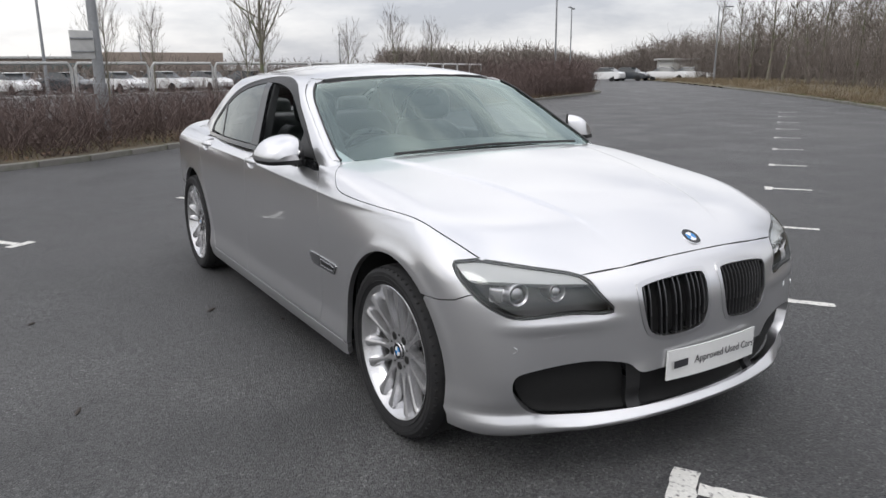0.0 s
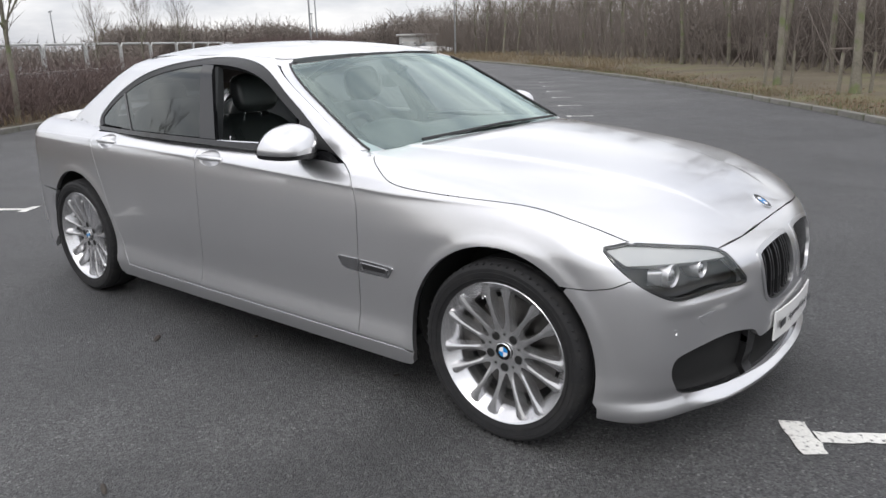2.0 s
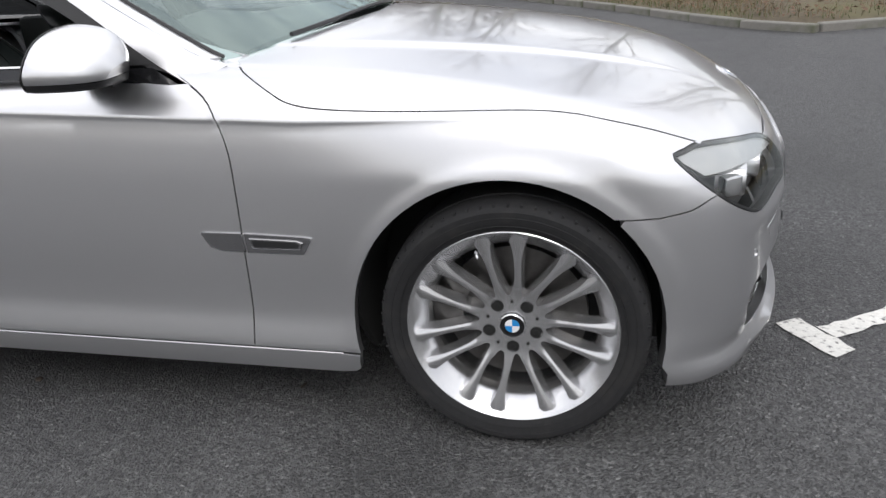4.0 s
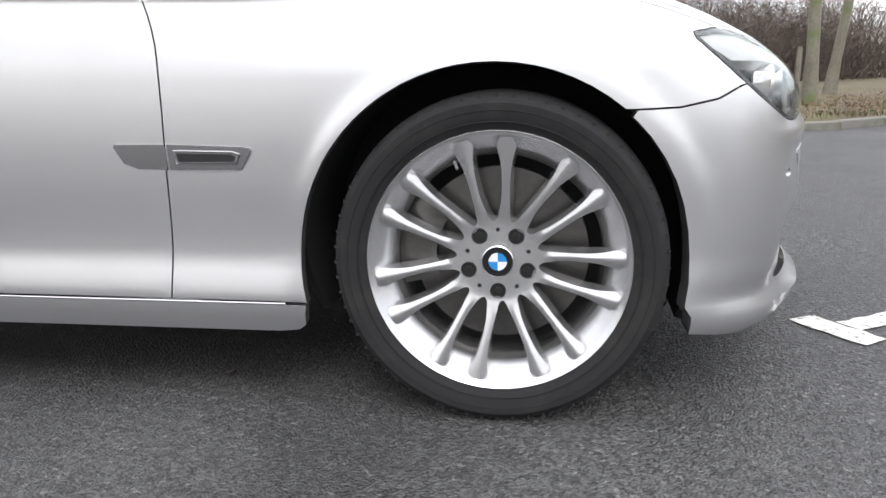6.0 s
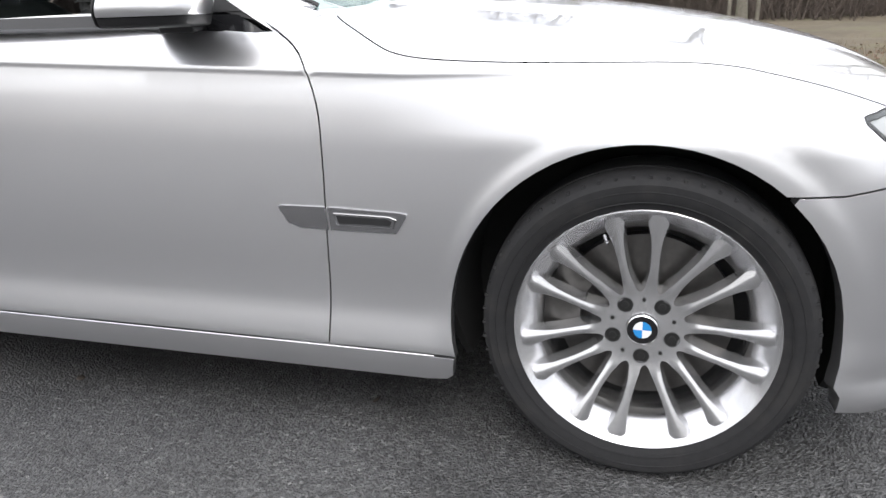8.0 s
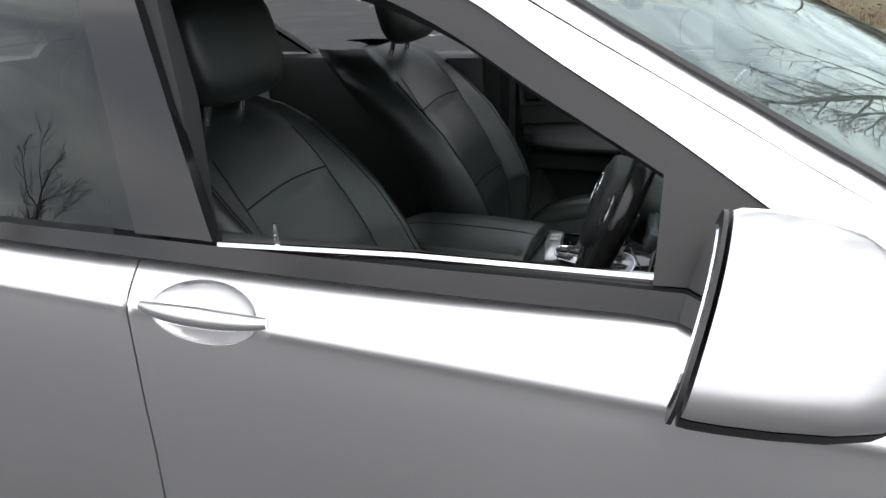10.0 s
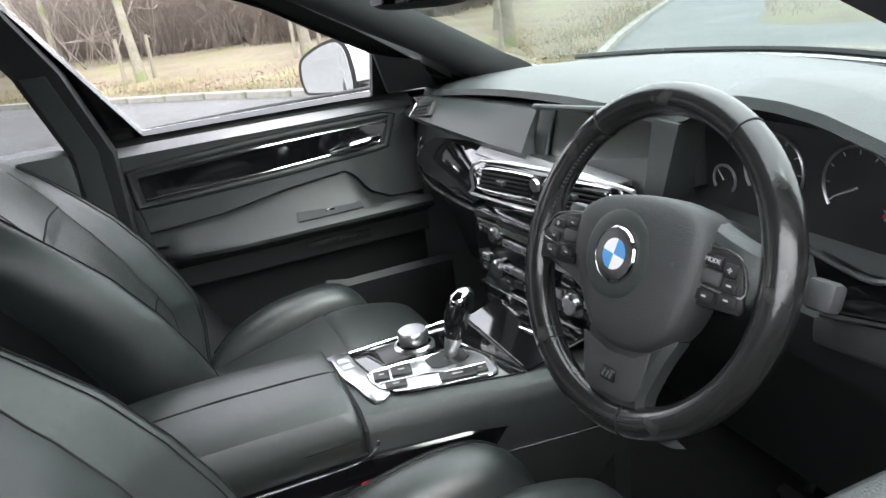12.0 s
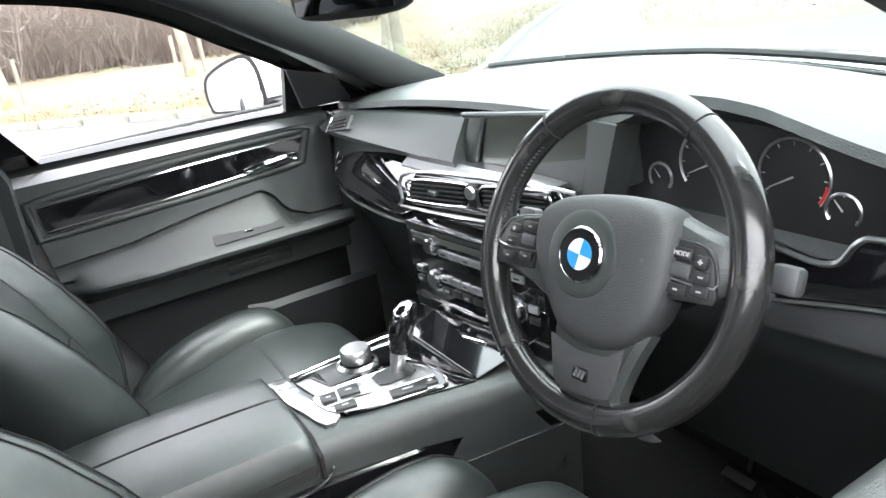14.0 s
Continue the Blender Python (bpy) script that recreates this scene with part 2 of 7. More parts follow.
def roundel(parent, m, r):
    """A round badge: chrome rim, dark ring, and quarters of blue and white."""
    b = bmesh.new()
    lathe(b, [(r, 0.004), (r, 0), (r * .94, -.0015), (r * .92, 0), (r * .92, .004)], 40, True)
    b.transform(m)
    part("badge_rim", b, CHROME, parent)
    b = bmesh.new()
    lathe(b, [(r * .93, .003), (r * .92, -.0006), (r * .56, -.0006), (r * .55, .003)], 40, True)
    b.transform(m)
    part("badge_ring", b, BLACK_TRIM, parent)
    for k in range(4):
        b = bmesh.new()
        pts = [(0, 0, 0)] + [(r * .56 * math.cos(a), 0, r * .56 * math.sin(a)) for a in [math.pi / 2 * (k + j / 8) for j in range(9)]]
        prism(b, pts, (0, -.0012, 0))
        b.transform(m)
        part("badge_quarter", b, (BLUE, WHITE)[k % 2], parent, ("blue badge quarter", "white badge quarter")[k % 2], smooth=False)


def text_mesh(name, words, size, m, mat, parent, label="", align="CENTER"):
    cu = bpy.data.curves.new(name, "FONT")
    cu.body, cu.size, cu.align_x, cu.align_y, cu.extrude = words, size, align, "CENTER", 0.0004
    tmp = bpy.data.objects.new(name, cu)
    me = bpy.data.meshes.new_from_object(tmp)
    bpy.data.objects.remove(tmp)
    me.transform(m)
    me.materials.clear()
    me.materials.append(mat)
    return part(name, me, mat, parent, label)


# ---- the car's form ----
def curve_table(xs, ys, lo, hi, n=1200):
    """A smooth monotone curve through the knots, as a dense table."""
    xs, ys = np.array(xs, float), np.array(ys, float)
    h, d = np.diff(xs), np.diff(ys) / np.diff(xs)
    m = np.zeros(len(xs))
    m[0], m[-1] = d[0], d[-1]
    for i in range(1, len(xs) - 1):
        if d[i - 1] * d[i] > 0:
            w1, w2 = 2 * h[i] + h[i - 1], h[i] + 2 * h[i - 1]
            m[i] = (w1 + w2) / (w1 / d[i - 1] + w2 / d[i])
    q = np.linspace(lo, hi, n)
    k = np.clip(np.searchsorted(xs, q) - 1, 0, len(xs) - 2)
    t = (q - xs[k]) / h[k]
    t = np.clip(t, 0, 1)
    v = ((1 + 2 * t) * (1 - t) ** 2 * ys[k] + t * (1 - t) ** 2 * h[k] * m[k]
         + t * t * (3 - 2 * t) * ys[k + 1] + t * t * (t - 1) * h[k] * m[k + 1])
    v = np.where(q < xs[0], ys[0] + (q - xs[0]) * m[0], v)
    v = np.where(q > xs[-1], ys[-1] + (q - xs[-1]) * m[-1], v)
    return q, v


HUB_X, HUB_Z, WHEELBASE = 0.0, 0.345, 3.07
SIDE = curve_table([.10, .16, .20, .235, .262, .285, .31, .34, .365, .39, .43, .52, .62, .72, .80, .845, .868, .8785, .884, .897, .922, .95, 1.00, 1.06],
                   [.87, .930, .944, .9515, .9535, .951, .947, .942, .9395, .939, .940, .944, .946, .945, .9408, .9365, .9338, .9350, .9326, .9266, .9162, .9045, .884, .862], 0, 1.3)
NOSE = curve_table([.10, .165, .19, .21, .235, .27, .32, .42, .50, .58, .66, .72, .77, .83], [.56, .665, .715, .735, .733, .718, .733, .745, .743, .738, .728, .702, .655, .57], 0, 1.3)
TOP = curve_table([-4.1, -4.0, -3.92, -3.75, -3.3, -2.9, -1.0, -.65, -.3, 0, .3, .5, .60, .66, .71, .75],
                  [.96, 1.03, 1.055, 1.065, 1.06, 1.05, 1.055, 1.04, 1.007, .968, .910, .855, .810, .775, .725, .65], -4.6, 1.2, 3000)
TAIL = curve_table([.1, .25, .5, .8, 1.0, 1.1], [-3.80, -3.92, -3.97, -3.95, -3.92, -3.86], 0, 1.3)
ROOF = curve_table([-3.4, -3.0, -2.7, -2.4, -2.0, -1.7, -1.4, -1.1, -.8], [1.285, 1.405, 1.447, 1.458, 1.462, 1.453, 1.43, 1.385, 1.31], -4.6, 1.2, 3000)


def tab(t, q):
    return np.interp(q, t[0], t[1])


def smax(a, b, k):
    h = np.clip(0.5 + 0.5 * (a - b) / k, 0, 1)
    return b + (a - b) * h + k * h * (1 - h)


def lower_body(p):
    """Signed distance, roughly, to the body below the windows."""
    x, y, z = p[..., 0], np.abs(p[..., 1]), p[..., 2]
    # the shoulder crease climbs towards the tail
    climb = .036 * np.clip(-.5 - x, 0, 2.4) * np.clip((z - .6) / .25, 0, 1) * np.clip((1.01 - z) / .09, 0, 1)
    s = tab(SIDE, z - climb) - .085 * np.clip((-2.75 - x) / 1.2, 0, 2) ** 2 - .05 * np.clip((x - .05) / .6, 0, 2) ** 2
    over = np.clip((x + .62) / .62, 0, 1)
    over = over * over * (3 - 2 * over)
    lean_in = np.maximum(z - .735, 0)
    s = s - over * .26 * lean_in ** 2 / (lean_in + .035)
    for hub in (HUB_X, -WHEELBASE):
        r = np.hypot(x - hub, z - HUB_Z)
        s = s + .0055 / (1 + np.exp((r - .432) / .008)) * np.clip((z - .2) / .15, 0, 1)
    side = y - s
    top = (z - (tab(TOP, x) - .052 * (y / .9) ** 2 + .012 * (.5 + .5 * np.tanh((.47 - .26 * (x + .1) - y) / .009)) * np.clip((.60 - x) / .35, 0, 1) * np.clip((x + .75) / .3, 0, 1)))
    ledge = .009 * np.exp(-((z - .586) / .024) ** 2) * np.clip((y - .36) / .12, 0, 1) * np.clip((.86 - y) / .14, 0, 1)
    lip = .026 * np.exp(-((z - .216) / .02) ** 2) * np.clip((.70 - y) / .16, 0, 1)
    front = (x - (tab(NOSE, z) + ledge + lip - .25 * (y / .95) ** 2.3)) * .93
    back = (tab(TAIL, z) + .18 * (y / .95) ** 2 - x)
    f = smax(side, front, .16)
    f = smax(f, back, .2)
    f = smax(f, top * .95, .085)
    return smax(f, .13 - z, .03)


def cabin(p):
    """Signed distance, roughly, to the glasshouse and roof."""
    x, y, z = p[..., 0], np.abs(p[..., 1]), p[..., 2]
    g = .889 - .50 * (z - 1.01) - .02 * np.clip(z - 1.01, 0, 1) ** 2
    g = g - .068 * np.clip((-1.9 - x) / 1.0, 0, 2) ** 2 - .045 * np.clip((x + 1.6) / .8, 0, 2) ** 2
    side = (y - g) * .89
    top = (z - (tab(ROOF, x) - .075 * (y / .65) ** 2)) * .97
    front = (x - (-.56 - 1.93 * (z - 1.03) - (.33 + .25 * np.clip(z - 1.03, 0, .4)) * y * y)) / 2.17
    back = ((-3.53 + 2.1 * (z - 1.06) + .25 * y * y) - x) / 2.32
    f = smax(side, top, .07)
    f = smax(f, front, .035)
    return smax(f, back, .06)


def body(p):
    a, b = lower_body(p), cabin(p)
    return np.minimum(a, b)


def onto(f, p, way, start=0.6, steps=60):
    """Points p moved along the unit ways until they meet f = 0, starting outside."""
    p = np.array(p, float) - start * way
    for _ in range(steps):
        p = p + np.clip(f(p), -.05, .05)[..., None] * way * .9
    return p


def normals_of(f, p, e=.004):
    g = np.stack([f(p + np.eye(3)[i] * e) - f(p - np.eye(3)[i] * e) for i in range(3)], -1)
    return g / np.maximum(np.linalg.norm(g, axis=-1, keepdims=True), 1e-9)


# ---- body panels ----
from mathutils.geometry import delaunay_2d_cdt

def resample(loop, step):
    p = np.array(loop, float)
    q = np.roll(p, -1, 0)
    out = []
    for a, b in zip(p, q):
        n = max(1, int(np.ceil(np.linalg.norm(b - a) / step)))
        out += [a + (b - a) * k / n for k in range(n)]
    return np.array(out)


def inset(loop, d):
    """Moves a closed 2D outline inwards by d."""
    p = np.array(loop)
    t = np.roll(p, -1, 0) - np.roll(p, 1, 0)
    t /= np.maximum(np.linalg.norm(t, axis=1, keepdims=True), 1e-9)
    area = np.sum(p[:, 0] * np.roll(p[:, 1], -1) - np.roll(p[:, 0], -1) * p[:, 1])
    n = np.stack([-t[:, 1], t[:, 0]], 1) * (1 if area > 0 else -1)
    return p + n * d


def inside(loop, q):
    x, y = q[:, 0], q[:, 1]
    odd = np.zeros(len(q), bool)
    for (ax, ay), (bx, by) in zip(loop, np.roll(loop, -1, 0)):
        c = (ay > y) != (by > y)
        with np.errstate(divide="ignore", invalid="ignore"):
            odd ^= c & (x < (bx - ax) * (y - ay) / (by - ay + 1e-15) + ax)
    return odd


def from_side(sgn):
    return lambda q: (np.stack([q[:, 0], np.full(len(q), sgn * 1.0), q[:, 1]], 1), np.tile([0.0, -sgn, 0.0], (len(q), 1)))


def from_top(q):
    return np.stack([q[:, 0], q[:, 1], np.full(len(q), 1.2)], 1), np.tile([0.0, 0, -1], (len(q), 1))


def from_front(q):
    return np.stack([np.full(len(q), .2), q[:, 0], q[:, 1]], 1), np.tile([-1.0, 0, 0], (len(q), 1))


def from_back(q):
    return np.stack([np.full(len(q), -4.0), q[:, 0], q[:, 1]], 1), np.tile([1.0, 0, 0], (len(q), 1))


RING = 0.85


def from_nose(q):
    a = q[:, 0] / RING
    w = np.stack([np.cos(a), np.sin(a), np.zeros(len(q))], 1)
    return w * .9 + np.stack([np.zeros(len(q)), np.zeros(len(q)), q[:, 1]], 1), -w


def from_tail(q):
    a = q[:, 0] / RING
    w = np.stack([-np.cos(a), np.sin(a), np.zeros(len(q))], 1)
    return w * 1.0 + np.stack([np.full(len(q), -3.3), np.zeros(len(q)), q[:, 1]], 1), -w


def lean(y):
    """The nose's middle parts stand a little off the wheels' middle line."""
    return y + float(np.interp(y, [-.95, -.45, -.33, 0, .33, .45, .9], [0, 0, .03, .06, .07, .06, 0]))


def nose(x, y, z):
    """Where a place shows in the outline round the nose."""
    return (math.atan2(lean(y), x) * RING, z)


def tail(x, y, z):
    return (math.atan2(y, -3.3 - x) * RING, z)


def panel(name, loop, view, f, mat, parent, holes=(), step=0.03, gap=0.002, depth=0.025, lift=0.0, label="", creases=()):
    """A pressed panel: an outline laid on the car's form, with turned-in edges."""
    loops = [inset(resample(loop, step), gap)] + [inset(resample(h, step * .8), -gap) for h in holes]
    lo, hi = loops[0].min(0), loops[0].max(0)
    gx, gy = np.meshgrid(np.arange(lo[0], hi[0], step), np.arange(lo[1], hi[1], step))
    grid = np.stack([gx.ravel() + .0007, gy.ravel() + .0003], 1)
    for line in creases:
        line = np.array(line)
        near = np.array([np.min(np.linalg.norm(line - q, axis=1)) for q in grid])
        grid = np.concatenate([grid[near > step * .55], line])
    keep = inside(loops[0], grid)
    for h in loops[1:]:
        keep &= ~inside(h, grid)
    grid = grid[keep]
    edge = np.concatenate(loops)
    far = np.ones(len(grid), bool)
    for k in range(0, len(grid), 500):
        far[k:k + 500] = np.min(np.linalg.norm(grid[k:k + 500, None] - edge[None], axis=2), 1) > step * .45
    grid = grid[far]
    pts, edges = [tuple(v) for v in edge] + [tuple(v) for v in grid], []
    at = 0
    for lp in loops:
        edges += [(at + i, at + (i + 1) % len(lp)) for i in range(len(lp))]
        at += len(lp)
    v2, _, tri, *_ = delaunay_2d_cdt([Vector(p) for p in pts], edges, [], 0, 1e-7)
    v2 = np.array([tuple(v) for v in v2])
    tri = np.array([t for t in tri if len(t) == 3])
    mid = v2[tri].mean(1)
    keep = inside(loops[0], mid)
    for h in loops[1:]:
        keep &= ~inside(h, mid)
    tri = tri[keep]
    g = (lambda p: f(p) - lift) if lift else f
    start, way = view(v2)
    p3 = onto(g, start, way)
    nrm = normals_of(g, p3)
    a, b, c = p3[tri[:, 0]], p3[tri[:, 1]], p3[tri[:, 2]]
    flip = np.einsum("ij,ij->i", np.cross(b - a, c - a), nrm[tri[:, 0]]) < 0
    tri[flip] = tri[flip][:, ::-1]
    count = {}
    for t in tri:
        for i in range(3):
            e = (t[i], t[(i + 1) % 3])
            count[e] = 1
    rim = [e for e in count if (e[1], e[0]) not in count]
    verts, norms, faces = list(p3), list(nrm), [tuple(t) for t in tri]
    ins = {}
    for e in rim:
        for i in e:
            if i not in ins:
                ins[i] = len(verts)
                verts += [p3[i] - nrm[i] * .001, p3[i] - nrm[i] * depth]
                norms += [nrm[i], nrm[i]]
    for i, j in rim:
        d = p3[j] - p3[i]
        for k in (i, j):
            o = np.cross(d, nrm[k])
            o /= max(np.linalg.norm(o), 1e-9)
            norms[ins[k]] = norms[ins[k] + 1] = o
        faces += [(j, i, ins[i], ins[j]), (ins[j], ins[i], ins[i] + 1, ins[j] + 1)]
    return part(name, mesh_of(name, verts, faces, mat, True, norms), mat, parent, label)


CAR_Y, CAR_SY = -.035, .96
car = thing("car", "silver metallic four-door saloon parked with its driver's window open", "car", at=(0, CAR_Y, 0))
car.scale = (1, CAR_SY, 1)

ARCH_R = .397


def arch(cx, a0, a1, n=26, r=ARCH_R):
    return [(cx + r * math.cos(math.radians(a0 + (a1 - a0) * k / n)), HUB_Z + r * math.sin(math.radians(a0 + (a1 - a0) * k / n))) for k in range(n + 1)]


# the bonnet's side joint: x, half width, height
JOINT = [(-.72, .775, 1.006), (-.70, .79, 1.003), (-.66, .85, .985), (-.58, .897, .954), (-.495, .914, .925), (-.311, .906, .909), (0, .878, .898), (.22, .858, .866), (.36, .828, .82), (.440, .802, .796)]
DOOR_FRONT = [(-.709, .258), (-.70, .40), (-.694, .55), (-.690, .70), (-.696, .82), (-.735, .92), (-.80, .968)]
DOOR_FRONT = [tuple(q) for q in smooth_line(DOOR_FRONT, 4)]
DOOR_MID = [(-1.84, .258), (-1.825, .38), (-1.81, .5), (-1.80, .7), (-1.80, .85), (-1.808, .986)]
DOOR_REAR = [(-2.545, .258), (-2.574, .30), (-2.62, .40), (-2.69, .55), (-2.755, .72), (-2.80, .85), (-2.85, .99)]
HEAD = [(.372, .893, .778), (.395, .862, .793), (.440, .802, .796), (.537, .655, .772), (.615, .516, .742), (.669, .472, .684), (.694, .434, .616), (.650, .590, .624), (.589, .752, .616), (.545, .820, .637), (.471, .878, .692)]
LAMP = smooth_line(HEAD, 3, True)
SEAM = [(.265, .649), (.344, .652), (.415, .666), (.456, .687)]
SHUT = [(.640, .36, .750), (.645, .16, .760), (.646, 0, .762)]


def on_nose(pts, s=-1):
    return onto(lower_body, *from_nose(np.array([nose(x, s * y, z) for x, y, z in pts])))


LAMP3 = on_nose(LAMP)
SEAM3 = onto(lower_body, *from_side(-1)(np.array(SEAM)))

HANDLES = [(-1.682, .925), (-2.665, .945)]


def oval(hx, hz, grow=1.0):
    return [(hx + .082 * grow * math.cos(2 * math.pi * k / 28), hz + .036 * grow * math.sin(2 * math.pi * k / 28)) for k in range(28)]


J2 = np.array([(x, -y) for x, y, z in smooth_line(JOINT, 6)])
J3 = onto(lower_body, *from_top(J2))
def crease_line(x0, x1):
    """Close rows of points on both sides of the shoulder crease."""
    rows = []
    for x in np.arange(x0, x1, .016):
        z = .882
        for _ in range(8):
            z = .882 + .036 * min(max(-.5 - x, 0), 2.4) * min(max((1.01 - z) / .09, 0), 1)
        rows += [(x, z + d) for d in (-.018, -.009, -.0034, .0022, .0075)]
    return rows


ARCH_RING = [(cx + r * math.cos(a), HUB_Z + r * math.sin(a)) for cx in (-.012, -3.07) for r in (.412, .423, .434, .446) for a in np.arange(0, math.pi, .04)]
CREASES = [crease_line(-3.8, .2), ARCH_RING]
for sgn in (-1, 1):
    side = from_side(sgn)
    top_line = [(x, z) for x, y, z in J3]
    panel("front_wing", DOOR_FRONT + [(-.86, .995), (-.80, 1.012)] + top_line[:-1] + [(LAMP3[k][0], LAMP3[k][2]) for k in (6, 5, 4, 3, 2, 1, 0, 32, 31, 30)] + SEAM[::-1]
          + arch(-.012, 50, 193) + [(-.404, .256)], side, lower_body, PAINT, car, step=.022, creases=CREASES)
    panel("front_door", DOOR_FRONT + [(-.85, .966), (-1.0, .978), (-1.15, .985)] + DOOR_MID[::-1], side, lower_body, PAINT, car, holes=[oval(*HANDLES[0])], step=.022, creases=CREASES[:1])
    panel("rear_door", DOOR_MID + DOOR_REAR[::-1], side, lower_body, PAINT, car, holes=[oval(*HANDLES[1])], step=.024, creases=CREASES)
    panel("rear_wing", DOOR_REAR + [(-2.90, 1.0), (-3.3, 1.02), (-3.72, 1.02), (-3.84, .95), (-3.83, .62), (-3.62, .60)] + arch(-3.07, 140, -12, 26, .40) + [(-2.66, .19), (-2.60, .19)],
          side, lower_body, PAINT, car, creases=CREASES)
    panel("sill", [(-.404, .252), (-2.60, .252), (-2.64, .180), (-.47, .186), (-.425, .191), (-.408, .204)], side, lower_body, PAINT, car, step=.035)
    shoulder = [(-2.86, .80), (-2.86, .918), (-3.30, .905), (-3.60, .885), (-3.76, .86), (-3.76, .794), (-3.34, .794)]
    panel("rear_shoulder", [(x, sgn * y) for x, y in shoulder], from_top, lower_body, PAINT, car, step=.03, gap=0, lift=-.003)
    # glasshouse frame: windscreen pillar, roof rail and rear pillar in one pressing
    rail = [(-.715, 1.0), (-.80, 1.03), (-.96, 1.112), (-1.12, 1.198), (-1.275, 1.278), (-1.39, 1.337), (-1.48, 1.372), (-1.62, 1.398), (-1.85, 1.413), (-2.1, 1.413), (-2.4, 1.400), (-2.62, 1.378), (-2.80, 1.345), (-3.0, 1.280), (-3.25, 1.165), (-3.43, 1.05)]
    # the pillar's face towards the windscreen
    hits = onto(cabin, *side(np.array([q for q in smooth_line(rail[:7], 3)])))
    screen_edge = [(abs(y) - .026, z) for x, y, z in hits if 1.015 < z < 1.357]
    panel("pillar_face", [(sgn * y, z) for y, z in screen_edge[::-1]] + [(y + sgn * .002, z) for x, y, z in hits if z > 1.015], from_front, cabin, PAINT, car, step=.02, gap=.001)
    seal = onto(cabin, *from_front(np.array([(sgn * (y - .001), z) for y, z in screen_edge])))
    b = bmesh.new()
    tube(b, [Vector(q) + Vector((.002, 0, .001)) for q in seal], .0055, 6)
    part("screen_seal", b, BLACK_PLASTIC, car, "black rubber screen seal")
    DLO = [(-2.895, 1.006), (-2.93, 1.04), (-2.92, 1.085), (-2.83, 1.160), (-2.70, 1.234), (-2.50, 1.307), (-2.25, 1.358), (-1.95, 1.387), (-1.72, 1.380), (-1.52, 1.348), (-1.38, 1.296), (-1.25, 1.222), (-1.13, 1.154), (-1.0, 1.072), (-.90, 1.010), (-.80, .955)]
    panel("roof_pillar_frame", rail + [(-3.2, 1.03), (-2.95, 1.0)] + smooth_line(DLO, 4), side, cabin, PAINT, car, step=.025)
    # black surround of the side windows
    inner = [(x + dx, z + dz) for (x, z), dx, dz in zip(DLO, [.03, .035, .035, .03, .02, .012, .006, 0, -.004, -.016, -.024, -.027, -.029, -.031, -.04, -.07], [.02, .005, -.005, -.019, -.027, -.031, -.032, -.033, -.036, -.036, -.031, -.027, -.022, -.012, .0, .036])]
    panel("window_surround", smooth_line(DLO, 4) + smooth_line(inner, 4)[::-1], side, cabin, BLACK_PLASTIC, car, step=.02, gap=0, lift=-.004, label="black rubber window surround")
    panel("waist_strip", [(-.82, .958), (-.95, .970), (-1.15, .985), (-2.87, .994), (-2.9, 1.014), (-1.2, 1.011), (-.90, 1.003)], side, lambda p: cabin(p) - .008, BLACK_TRIM, car, step=.03, gap=0, label="black gloss waist strip")
    panel("centre_pillar_cover", [(-1.678, 1.012), (-1.805, 1.012), (-1.985, 1.356), (-1.885, 1.352)], side, cabin, BLACK_TRIM, car, step=.03, gap=.001, lift=-.001, label="black gloss pillar cover")
    panel("mirror_triangle", [(-.88, 1.008), (-1.13, 1.008), (-1.13, 1.132), (-1.0, 1.056)], side, cabin, BLACK_PLASTIC, car, step=.03, lift=-.002, label="black plastic corner panel")
    panel("rear_side_window", [(-1.805, 1.012), (-2.478, 1.012), (-2.70, 1.203), (-2.50, 1.277), (-2.25, 1.327), (-1.985, 1.352)], side, cabin, DARK_GLASS if sgn < 0 else REAR_GLASS, car, step=.05, lift=-.007, depth=.004, label="dark tinted rear door glass")
    panel("quarter_window", [(-2.495, 1.012), (-2.866, 1.022), (-2.89, 1.06), (-2.80, 1.14), (-2.717, 1.192)], side, cabin, DARK_GLASS, car, step=.05, lift=-.007, depth=.004, label="dark tinted quarter glass")
    panel("window_divider", [(-2.478, 1.012), (-2.495, 1.012), (-2.717, 1.195), (-2.70, 1.205)], side, cabin, BLACK_TRIM, car, step=.03, gap=0, lift=-.003)
    if sgn > 0:
        panel("front_side_window", [(-1.13, 1.012), (-1.678, 1.012), (-1.885, 1.352), (-1.72, 1.346), (-1.53, 1.312), (-1.39, 1.262), (-1.26, 1.195), (-1.13, 1.128)], side, cabin, LENS, car, step=.05, lift=-.007, depth=.004, label="clear passenger door glass")

half = [(x, -y) for x, y, z in J3[5:]]
front_edge = [(x, -y) for x, y, z in LAMP3[6:13]]
shut = on_nose(SHUT)
far_edge = [(x, y) for x, y, z in on_nose(LAMP[6:13], 1)]
far_shut = on_nose(SHUT, 1)
rear_edge = [(-.556, 0), (-.575, .2), (-.625, .42), (-.68, .62), (-.715, .72)]
bonnet_loop = [(x, -y) for x, y in half[:-1]] + [(x, -y) for x, y in front_edge] + [(x, y) for x, y, z in shut] + [(x, y) for x, y, z in far_shut[-2::-1]] + far_edge[::-1] + [(x, y) for x, y in half[-2::-1]]
bonnet_loop += [(x, y) for x, y in rear_edge[::-1]] + [(x, -y) for x, y in rear_edge[1:]]
ridge = [(x, sg * (.47 - .26 * (x + .1) + d)) for x in np.arange(-.62, .56, .015) for sg in (-1, 1) for d in (-.018, -.009, 0, .009, .018)]
